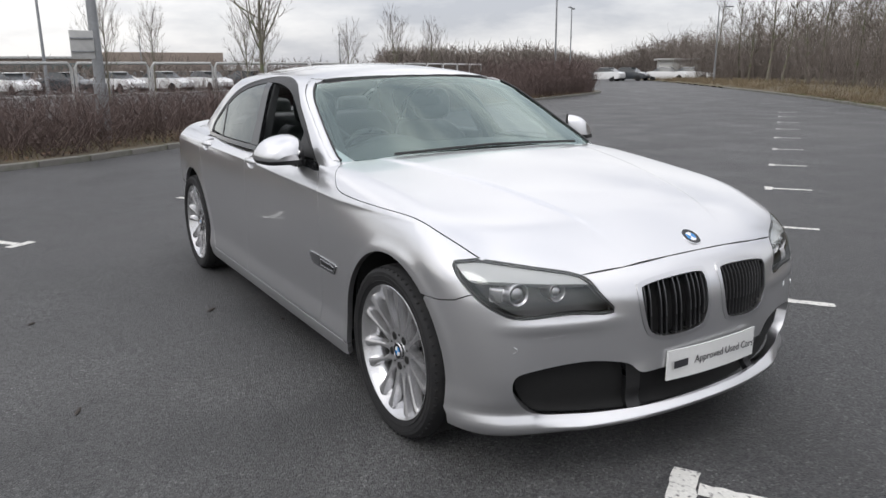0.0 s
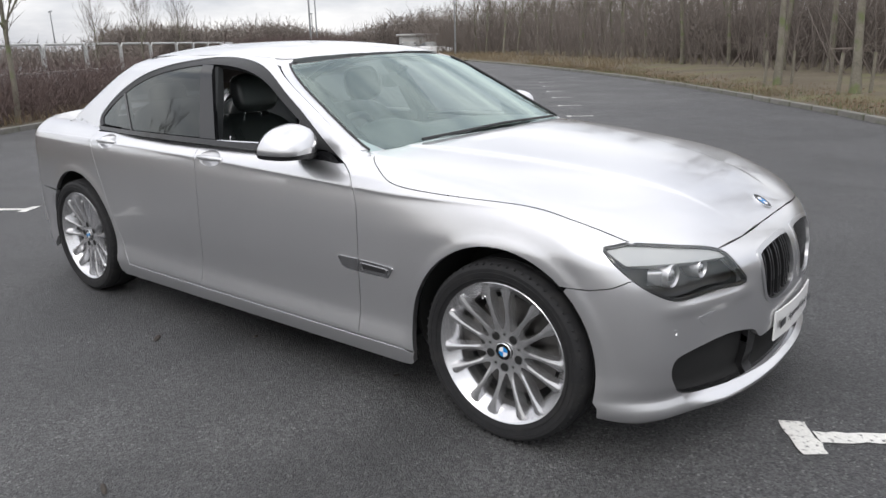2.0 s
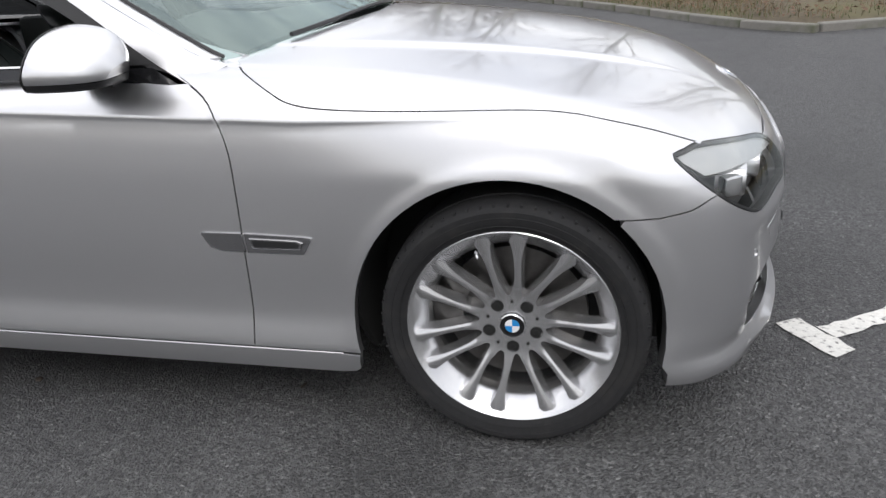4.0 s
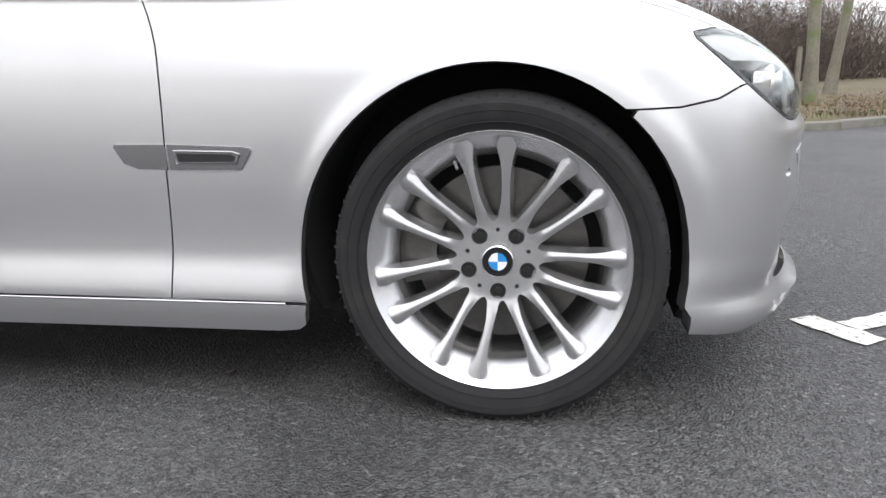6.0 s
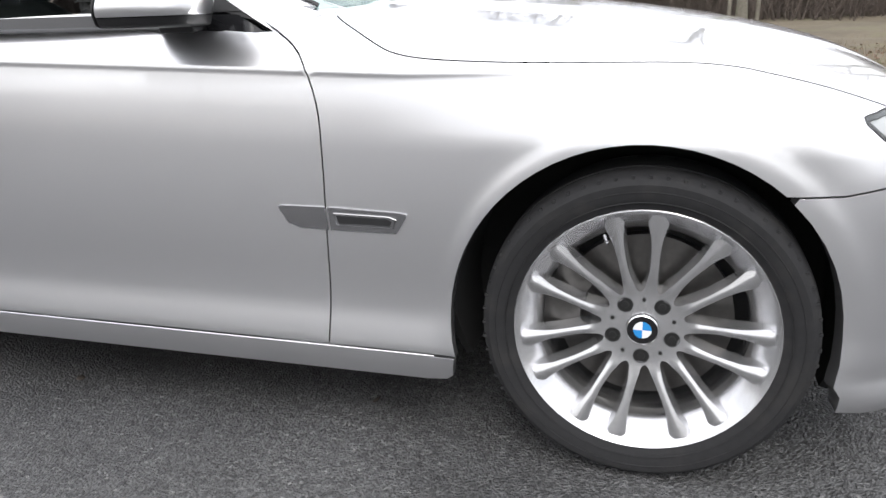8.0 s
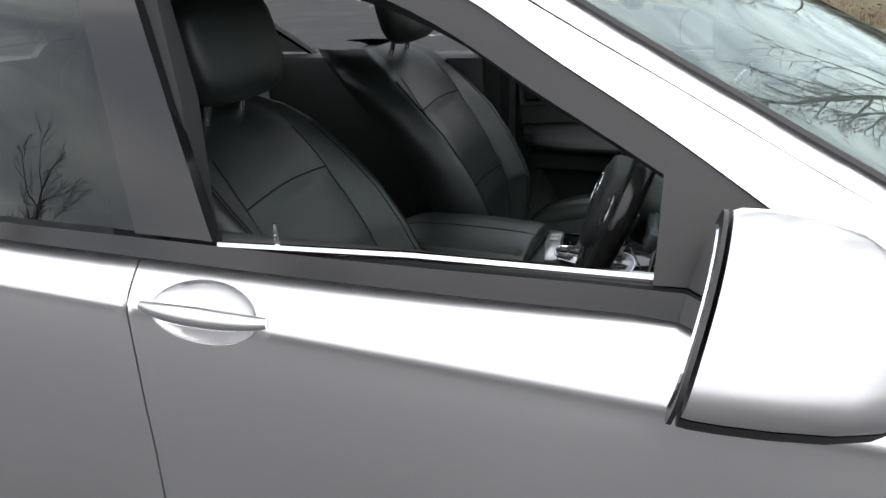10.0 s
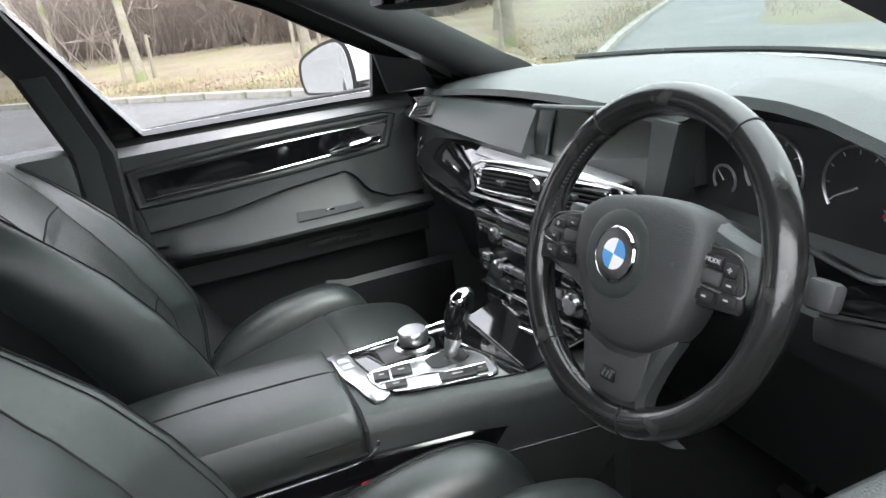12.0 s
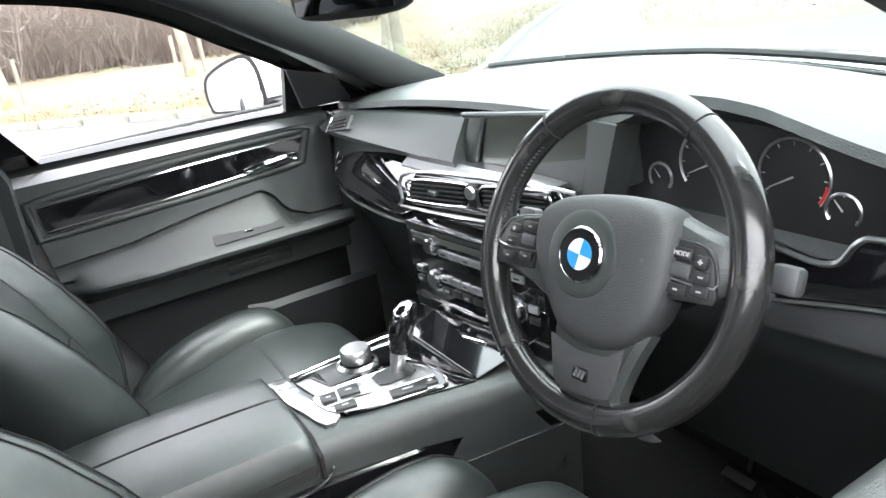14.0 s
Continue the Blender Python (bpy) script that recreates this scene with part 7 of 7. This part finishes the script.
def kerb(line, label, flip=1, lo=0, hi=1e9):
    pts = [Vector((*p, 0)) for p in smooth_line(line, 12)]
    base = tagged(new("kerb"), label, "kerb", kind="structure")
    b = bmesh.new()
    box(b, (0, 0, .01), (.905, .125, .17), .012, None, 1)
    me = bpy.data.meshes.new("kerb_stone")
    b.to_mesh(me)
    b.free()
    me.materials.append(KERB)
    run, last, made = 0.0, None, 0
    for a, c in zip(pts, pts[1:]):
        seg = (c - a).length
        while run <= seg:
            p = a + (c - a) * (run / seg)
            d = (c - a).normalized()
            if made < 150:
                ob = new("kerb_stone", me)
                nrm = Vector((-d.y, d.x, 0)) * flip
                ob.matrix_world = Matrix.Translation(p + nrm * .06 + Vector((0, 0, random.uniform(-.006, .006)))) @ Matrix.Rotation(math.atan2(d.y, d.x) + random.uniform(-.012, .012), 4, "Z")
                ob.parent = base
                made += 1
            run += .915
        run -= seg



def wide_verge(line, close, rise, label):
    """Rough ground inside an outline of kerb line and far corners, rising away from the kerb."""
    edge = np.array([tuple(p) for p in smooth_line(line, 8)])
    loop = np.concatenate([edge, np.array(close, float)])
    lo, hi = loop.min(0), loop.max(0)
    pts = []
    for step, near in ((.45, 9), (1.5, 40), (4, 1e9)):
        gx, gy = np.meshgrid(np.arange(lo[0], hi[0], step), np.arange(lo[1], hi[1], step))
        g = np.stack([gx.ravel() + .013, gy.ravel() + .017], 1)
        r = np.linalg.norm(g - np.array([2.0, 4.0]), axis=1)
        g = g[(r < near + 6) & (r >= {9: 0, 40: 15, 1e9: 46}[near]) & inside(loop, g)]
        pts.append(g)
    grid = np.concatenate(pts)
    d = np.array([np.min(np.linalg.norm(edge - q, axis=1)) for q in grid])
    grid = grid[d > .25]
    rim = resample(loop, .5)
    v2, _, tri, *_ = delaunay_2d_cdt([Vector(p) for p in np.concatenate([rim, grid])], [(i, (i + 1) % len(rim)) for i in range(len(rim))], [], 0, 1e-6)
    v2 = np.array([tuple(v) for v in v2])
    tri = np.array([t for t in tri if len(t) == 3])
    tri = tri[inside(loop, v2[tri].mean(1))]
    fine = resample(edge, .2)
    verts = []
    for x, y in v2:
        o = float(np.min(np.hypot(fine[:, 0] - x, fine[:, 1] - y)))
        q = Vector((x, y, 0))
        z = -.03 if o < .02 else .080 if o < .3 else .080 + rise * (1 - math.exp(-(o - .3) / 4)) + min(1, o - .3) * (.06 * noise.noise(q * .7) + .035 * noise.noise(q * 2.3))
        verts.append((x, y, z))
    b = bmesh.new()
    vs = [b.verts.new(v) for v in verts]
    for t in tri:
        b.faces.new([vs[i] for i in t])
    return tagged(part("verge", b, SOIL), label, "verge", kind="structure")


wide_verge(KERB_R, [(22, 75), (-64, 110)], .35, "rough verge of soil, moss and dead grass")
wide_verge(KERB_P, [(60, -18), (60, 23.5)], .3, "rough verge of soil and dead grass")
verge("verge", KERB_L, 4.5, .15, "planted strip of bare soil", 1)
kerb(KERB_R[2:], "grey concrete kerb beside the verge", 1)
kerb(KERB_L[1:], "grey concrete kerb beside the hedge", 1)


def along(line, t, off, flip):
    pts = [Vector((*p, 0)) for p in line]
    ls = [(b - a).length for a, b in zip(pts, pts[1:])]
    s = t * sum(ls)
    for (a, b), n in zip(zip(pts, pts[1:]), ls):
        if s <= n:
            d = (b - a).normalized()
            return a + d * s + Vector((-d.y, d.x, 0)) * flip * off
        s -= n
    return pts[-1]


def blades(name, count, spots, h, w, mats, label):
    """Blades of grass, each a bent strip."""
    verts, faces = [], []
    for k in range(count):
        p = spots(k)
        a, hh = random.uniform(0, 6.28), h * random.uniform(.35, 1.2)
        t, ln = Vector((math.cos(a), math.sin(a), 0)), random.uniform(.1, .9)
        s = Vector((-t.y, t.x, 0)) * w * random.uniform(.6, 1.3)
        i = len(verts)
        verts += [p - s, p + s, p + t * hh * ln * .4 + Vector((0, 0, hh * .6)) - s * .6, p + t * hh * ln * .4 + Vector((0, 0, hh * .6)) + s * .6, p + t * hh * ln + Vector((0, 0, hh))]
        faces += [(i, i + 1, i + 3, i + 2), (i + 2, i + 3, i + 4)]
    return tagged(part(name, mesh_of(name, verts, faces, mats, False), mats), label, "grass", kind="stuff")


def on_verge(line, flip, t0, t1, o0, o1):
    def f(k):
        for _ in range(20):
            q = along(line, random.uniform(t0, t1), o0 + (o1 - o0) * random.random() ** 1.4, flip)
            if noise.noise(q * .55) > -.25 + .3 * random.random() or random.random() < .25:
                break
        q.z = .09 + .04 * random.random()
        return q
    return f


blades("dry_grass", 26000, on_verge(KERB_R, 1, .46, .88, .12, 7.5), .16, .004, DRY, "tufts of dead straw-coloured grass on the verge")
blades("green_grass", 22000, on_verge(KERB_R, 1, .45, .90, .1, 5), .07, .005, GREEN, "short green grass along the kerb")
blades("tall_grass", 16000, on_verge(KERB_R, 1, .05, .56, .5, 8), .42, .008, DRY, "tall dead grass under the trees")
blades("dry_grass", 5000, on_verge(KERB_L, 1, .1, .8, .15, 2.0), .22, .006, DRY, "dead grass below the hedge")
blades("dry_grass", 6000, on_verge(KERB_P, 1, .15, .9, .12, 6), .14, .005, DRY, "dead grass beside the path")


def litter(count, line, flip, t0, t1, o1, label):
    verts, faces = [], []
    for k in range(count):
        p = along(line, random.uniform(t0, t1), .1 + o1 * random.random() ** 1.5, flip) + Vector((0, 0, random.uniform(.12, .22)))
        r, a = random.uniform(.02, .05), random.uniform(0, 6.28)
        i = len(verts)
        for j in range(4):
            verts.append(p + Vector((r * math.cos(a + j * 1.57) * (1 if j % 2 else .6), r * math.sin(a + j * 1.57) * (1 if j % 2 else .6), random.uniform(-.012, .02))))
        faces += [(i, i + 1, i + 2), (i, i + 2, i + 3)]
    tagged(part("leaf_litter", mesh_of("leaf_litter", verts, faces, LEAFLIT, False), LEAFLIT), label, "leaf litter", kind="stuff")


litter(7000, KERB_R, 1, .48, .92, 6, "brown fallen leaves on the verge")
litter(2500, KERB_L, 1, .1, .85, 2.5, "brown fallen leaves below the hedge")
litter(2500, KERB_P, 1, .1, .9, 5, "brown fallen leaves beside the path")


# ---- trees ----
def limb(verts, faces, pts, radii, sides):
    base = len(verts)
    for i, (p, r) in enumerate(zip(pts, radii)):
        d = (pts[min(i + 1, len(pts) - 1)] - pts[max(i - 1, 0)]).normalized()
        u = d.cross(Vector((.3, .9, .2))).normalized()
        v = d.cross(u)
        for k in range(sides):
            t = 2 * math.pi * k / sides
            verts.append(p + (u * math.cos(t) + v * math.sin(t)) * r)
    for i in range(len(pts) - 1):
        for k in range(sides):
            a, c = base + i * sides + k, base + i * sides + (k + 1) % sides
            faces.append((a, c, c + sides, a + sides))


def grow(start, way, length, r, sides, bend, rng, n=5, up=.12):
    pts, d = [start], way.normalized()
    for k in range(n):
        d = (d + Vector((rng.uniform(-bend, bend), rng.uniform(-bend, bend), rng.uniform(-bend, bend) + up))).normalized()
        pts.append(pts[-1] + d * (length / n))
    return pts, [r * (1 - .75 * k / n) for k in range(n + 1)]


def bare_tree(seed, height, r, first, spread, limbs, label, at, fine=1.0):
    rng = random.Random(seed)
    tree = thing("tree", label, "tree", "bare trees", at)
    tv, tf, cv, cf = [], [], [], []
    trunk, tr = grow(Vector((0, 0, -.15)), Vector((rng.uniform(-.04, .04), rng.uniform(-.04, .04), 1)), height, r, 9, .05, rng, 10, .2)
    tr[0] *= 1.35
    limb(tv, tf, trunk, tr, 9)
    for k in range(limbs):
        f = first + (1 - first) * (k + rng.random()) / limbs
        i = min(9, int(f * 10))
        p = trunk[i].lerp(trunk[i + 1], f * 10 - i)
        a = k * 2.4 + rng.uniform(-.5, .5)
        ln = height * spread * (1.15 - f * .75) * rng.uniform(.7, 1.2)
        b1, r1 = grow(p, Vector((math.cos(a), math.sin(a), rng.uniform(.7, 1.5))), ln, tr[i] * .5, 5, .16, rng, 6, .10)
        limb(tv if k < limbs * .5 else cv, tf if k < limbs * .5 else cf, b1, r1, 5)
        for j in range(int(6 * fine)):
            q = b1[rng.randint(1, 6)]
            b2, r2 = grow(q, (b1[-1] - b1[0]).normalized() + Vector((rng.uniform(-.9, .9), rng.uniform(-.9, .9), rng.uniform(-.2, .8))), ln * rng.uniform(.25, .55), max(.006, r1[2] * .4), 3, .22, rng, 4, .05)
            limb(cv, cf, b2, r2, 3)
            for _ in range(int(4 * fine)):
                b3, r3 = grow(b2[rng.randint(1, 4)], (b2[-1] - b2[0]).normalized() + Vector((rng.uniform(-1, 1), rng.uniform(-1, 1), rng.uniform(-.3, .8))), ln * rng.uniform(.12, .3), .006, 3, .25, rng, 3, .04)
                limb(cv, cf, b3, r3, 3)
    part("trunk", mesh_of("trunk", tv, tf, BARK), BARK, tree, "pale mossy trunk")
    part("crown", mesh_of("crown", cv, cf, TWIG), TWIG, tree, "bare twigs")
    return tree


kinds = [bare_tree(3, 7.5, .10, .32, .32, 22, "tall bare tree with a pale mossy trunk on the verge", (1.35, 13.3, .3), 1.5),
         bare_tree(8, 7.0, .095, .34, .32, 15, "tall bare tree with a pale mossy trunk on the verge", (-1.65, 14.6, .3), 1.5),
         bare_tree(14, 6.6, .088, .30, .34, 17, "tall bare tree with forked branches on the verge", (-3.8, 16.9, .3), 1.5)]
rng = random.Random(5)
spots = [(3.75, 9.6), (4.9, 12.3), (-5.6, 19.6), (-7.2, 20.6), (-8.6, 23.6), (-10.3, 25.0), (-12.6, 26.2), (-13.8, 29.6), (-16.4, 31.2), (-18.7, 33.4), (-20.6, 36.2), (-23.6, 37.8), (-25.4, 41.0), (-28.5, 42.6), (-31.3, 45.4), (-34.5, 47.3), (-38, 50.5), (-42, 53.5), (-46, 57.5), (-51, 61)]
for k, (x, y) in enumerate(spots):
    for j in range(1 if k < 3 or k % 3 == 0 else 2):
        dx, dy = (0, 0) if j == 0 else (rng.uniform(1.5, 4.5), rng.uniform(2.5, 6))
        s = rng.uniform(.82, 1.12)
        t = copy_thing(kinds[(k + j) % 3], pose(x + dx + (2.0 if k > 1 else 0), y + dy + (2.0 if k > 1 else 0), .25, rng.uniform(-3, 3), rng.uniform(-3, 3), rng.uniform(0, 360)))
        t.scale = (s, s, s)
for x, y in ((-9, -13), (-13.5, -15.5), (2.5, -19), (-3, -23), (9, -24), (-17, -7), (-14, -9.5)):
    copy_thing(kinds[2], pose(x, y, 0, 0, 0, 40 * x))
small = bare_tree(21, 4.3, .06, .36, .52, 20, "small bare spreading tree in the hedge", (-14.6, 3.4, .1), 1.2)
for x, y, s in ((-21, 1, .7), (-24, 6, .75), (-22, 9, .6), (-28, 14, .8), (-20, -4, .65), (-30, 4, .8), (-34, 10, .8), (-33, 19, .8)):
    t = copy_thing(small, pose(x, y, 0, 0, 0, 70 * x))
    t.scale = (s * .8, s * .8, s)
for x, y in ((1.1, 13.2), (1.62, 13.35), (-1.95, 14.5), (-1.4, 14.8), (-4.05, 16.7), (-3.5, 17.0), (3.5, 9.4)):
    b = bmesh.new()
    tube(b, [(0, 0, -.1), (.01, 0, .80)], [.04, .035], 8)
    st = part("tree_stake", b, BARK)
    st.location = (x, y, .2)
    tagged(st, "weathered wooden stake beside a tree", "stake", "tree stakes")


def thicket(name, count, spot, height, mats, label, sides=3, thick=.008, fork=4, category="shrubs", splay=.45):
    """A mass of bare stems, each with side twigs."""
    rng = random.Random(len(name) + count)
    verts, faces = [], []
    for k in range(count):
        p, h = spot(rng)
        h *= height * rng.uniform(.6, 1.15)
        a = rng.uniform(0, 6.28)
        b1, r1 = grow(p, Vector((math.cos(a) * splay, math.sin(a) * splay, 1)), h, thick * rng.uniform(.7, 1.4), 3, .20, rng, 4, .08)
        limb(verts, faces, b1, r1, 3)
        for _ in range(fork):
            b2, r2 = grow(b1[rng.randint(1, 4)], Vector((rng.uniform(-1, 1), rng.uniform(-1, 1), rng.uniform(0, 1.2))), h * rng.uniform(.2, .5), thick * .55, 3, .3, rng, 3, .05)
            limb(verts, faces, b2, r2, 3)
    return tagged(part(name, mesh_of(name, verts, faces, mats, False), mats), label, category, kind="stuff")


def strip_spot(line, flip, t0, t1, o0, o1, z=.05):
    """Spots behind a kerb line that also keep their distance from its other bends."""
    edge = resample(np.array(smooth_line(line, 6)), .5)[:-60]

    def f(rng):
        for _ in range(30):
            q = along(line, rng.uniform(t0, t1), rng.uniform(o0, o1), flip)
            if np.min(np.hypot(edge[:, 0] - q.x, edge[:, 1] - q.y)) > o0 * .9:
                break
        return Vector((q.x, q.y, z)), 1.0
    return f


thicket("hedge", 7500, strip_spot(KERB_L, 1, .22, .86, .35, 3.4), 1.12, TWIG_RED, "dense leafless brown hedge behind the kerb", thick=.007, fork=7, category="hedge", splay=1.0)
thicket("hedge_end", 2000, strip_spot(KERB_L, 1, .72, .97, .2, 4.0), 1.5, TWIG_RED, "dense reddish leafless bushes on the island", thick=.014, fork=6, category="hedge")
thicket("undergrowth", 7500, strip_spot(KERB_R, 1, .38, .98, 6.3, 15), 2.1, TWIG, "tangled bare brambles and saplings behind the trees", thick=.012, fork=5)
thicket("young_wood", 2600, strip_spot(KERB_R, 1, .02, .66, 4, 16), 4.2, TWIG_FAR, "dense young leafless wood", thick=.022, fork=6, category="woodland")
thicket("path_brambles", 2200, strip_spot(KERB_P, 1, .0, .95, 4, 12), 2.0, TWIG, "bare brambles beyond the path", thick=.012, fork=5)


def ring_spot(a0, a1, d0, d1):
    def f(rng):
        a, d = math.radians(rng.uniform(a0, a1)), rng.uniform(d0, d1)
        return Vector((2.4 + d * math.cos(a), -2.2 + d * math.sin(a), 0)), .75 + .35 * noise.noise(Vector((a * 9, 0, 1)))
    return f


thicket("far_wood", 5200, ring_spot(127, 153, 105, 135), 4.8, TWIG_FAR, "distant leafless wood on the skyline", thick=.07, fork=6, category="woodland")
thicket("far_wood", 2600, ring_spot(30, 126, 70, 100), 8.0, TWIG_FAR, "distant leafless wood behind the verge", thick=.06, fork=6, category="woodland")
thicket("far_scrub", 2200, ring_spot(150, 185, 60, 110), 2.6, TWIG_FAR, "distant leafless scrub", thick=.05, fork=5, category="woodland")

# ---- street furniture and distance ----
def lamp_post(x, y, h, heads, r=.07, rz=0.0):
    t = thing("street_lamp", "grey steel car park lamp post", "lamp post", "lamp posts", (x, y, 0), rz)
    b = bmesh.new()
    tube(b, [(0, 0, 0), (0, 0, 1.2), (0, 0, 1.21), (0, 0, h)], [r * 1.25, r * 1.25, r, r * .6], 10)
    part("pole", b, GALV, t)
    for s in (-1, 1)[:heads]:
        b = bmesh.new()
        tube(b, [(0, 0, h - .05), (0, s * .5, h)], r * .4, 6)
        box(b, (0, s * .85, h), (.28, .75, .12), .03)
        part("lamp_head", b, GALV, t)


lamp_post(-13.6, -.15, 9, 0, .10)
lamp_post(-37.5, .6, 8, 0, .075)
lamp_post(-32.0, 26.8, 8.5, 2, .06, 50)
lamp_post(-54.0, 47.2, 7.0, 2, .08, 40)
lamp_post(-44.0, 56.0, 6.7, 1, .08, 140)
lamp_post(-98, 42.5, 6.3, 2, .10, 70)
lamp_post(-106, 17, 6.0, 2, .10, 80)
lamp_post(-80, 70, 5.6, 2, .09, 50)
lamp_post(-75, 88, 6.2, 1, .09, 50)
lamp_post(-70, 93, 6.4, 1, .09, 50)
sign = thing("road_sign", "grey back of a square road sign on a post", "sign", at=(-13.3, -.42, 1.92), rz=8)
b = bmesh.new()
box(b, (0, 0, 0), (.02, .42, .52), .004)
part("sign_plate", b, PALE, sign)
for z in (.12, -.12):
    b = bmesh.new()
    box(b, (.02, .0, z), (.02, .40, .03), .002)
    part("sign_rail", b, GALV, sign)

FENCE = [(-19.5, -9), (-21.5, -2), (-23.5, 4), (-26.5, 10), (-31, 17.5), (-37, 25)]
fence = thing("hoop_fence", "pale galvanised hoop-topped railing", "railing")
fl = [along(FENCE, k / 16, 0, 1) for k in range(17)]
for a, c in zip(fl, fl[1:]):
    d = (c - a).normalized()
    b = bmesh.new()
    p, q = a + d * .06, c - d * .06
    tube(b, [p + Vector((0, 0, .1)), p + Vector((0, 0, 1.55)), p + d * .08 + Vector((0, 0, 1.68)), q - d * .08 + Vector((0, 0, 1.68)), q + Vector((0, 0, 1.55)), q + Vector((0, 0, .1))], .045, 6)
    part("hoop_rail", b, PALE, fence)
    b = bmesh.new()
    tube(b, [p + Vector((0, 0, .75)), q + Vector((0, 0, .75))], .03, 6)
    part("mid_rail", b, PALE, fence)


def far_car(mat, label):
    c = thing("parked_car", label, "car", "parked cars")
    b = bmesh.new()
    loft(b, [[(x, -w, z0), (x, -w * 1.02, (z0 + z1) / 2), (x, -w * .92, z1), (x, w * .92, z1), (x, w * 1.02, (z0 + z1) / 2), (x, w, z0)] for x, w, z0, z1 in ((2.15, .70, .35, .62), (2.0, .84, .25, .76), (1.2, .88, .22, .92), (.9, .89, .22, .96), (-1.4, .89, .22, 1.0), (-2.0, .84, .28, .96), (-2.2, .74, .38, .80))])
    part("body", b, mat, c)
    b = bmesh.new()
    loft(b, [[(x, -w, .93), (x2, -w * .82, z), (x2, w * .82, z), (x, w, .93)] for x, x2, w, z in ((1.05, .95, .82, .95), (.45, .3, .82, 1.40), (-.9, -.8, .82, 1.43), (-1.75, -1.6, .80, .98))])
    part("cabin_glass", b, FAR_GLASS, c)
    b = bmesh.new()
    loft(b, [[(x, -w, z), (x, w, z), (x, w, z + .025), (x, -w, z + .025)] for x, w, z in ((.38, .62, 1.385), (-.2, .66, 1.425), (-.9, .62, 1.42))])
    part("roof", b, mat, c)
    for x in (1.35, -1.35):
        for s in (-1, 1):
            b = bmesh.new()
            lathe(b, [(.0001, -.10), (.2, -.10), (.31, -.09), (.32, .09), (.0001, .10)], 20)
            w = part("wheel", b, RUBBER, c)
            w.location = (x, s * .80, .32)
    return c


white_car, dark_car = far_car(WHITE_CAR, "white parked car, far off"), far_car(DARK_CAR, "dark parked car, far off")
white_car.matrix_world, dark_car.matrix_world = pose(-58, 55.5, 0, 0, 0, 200), pose(-60, 53, 0, 0, 0, 215)
rng = random.Random(9)
for k, (x, y) in enumerate([(-54, 61), (-52.5, 63), (-62, 51), (-64, 48.5), (-57, 58.5), *[(-54 - 12 * r - .25 * q, -20 + 3.3 * q + 1.5 * r) for r in range(3) for q in range(12)]]):
    copy_thing(white_car if k in (0, 1, 2) or (k > 4 and k % 4) else dark_car, pose(x, y, 0, 0, 0, rng.uniform(0, 30) + 15))
hut = thing("shelter", "small pale roadside shelter, far off", "shelter", at=(-59, 68, 0), rz=-40)
b = bmesh.new()
box(b, (0, 0, 1.1), (2.2, 4.2, 2.2), .02)
part("shelter_wall", b, PALE, hut)
b = bmesh.new()
box(b, (0, 0, 2.3), (2.8, 4.9, .2), .02)
part("shelter_roof", b, PALE, hut)
bld = thing("retail_building", "long low brown and green building on the horizon", "building", at=(-118, 8, 0), rz=4)
b = bmesh.new()
box(b, (0, -9, 1.6), (20, 46, 3.2), .05)
part("wall", b, BRICKY, bld)
b = bmesh.new()
box(b, (0, 12, 2.0), (22, 16, 4.0), .05)
part("tower", b, BRICKY, bld)
for k in range(9):
    b = bmesh.new()
    box(b, (10.1, -29 + k * 4.6, 1.9), (.2, 4.2, 1.4), .02)
    part("window", b, BAND, bld)
b = bmesh.new()
box(b, (0, -9, 3.3), (20.6, 46.6, .3), .05)
part("roof", b, PALE, bld)
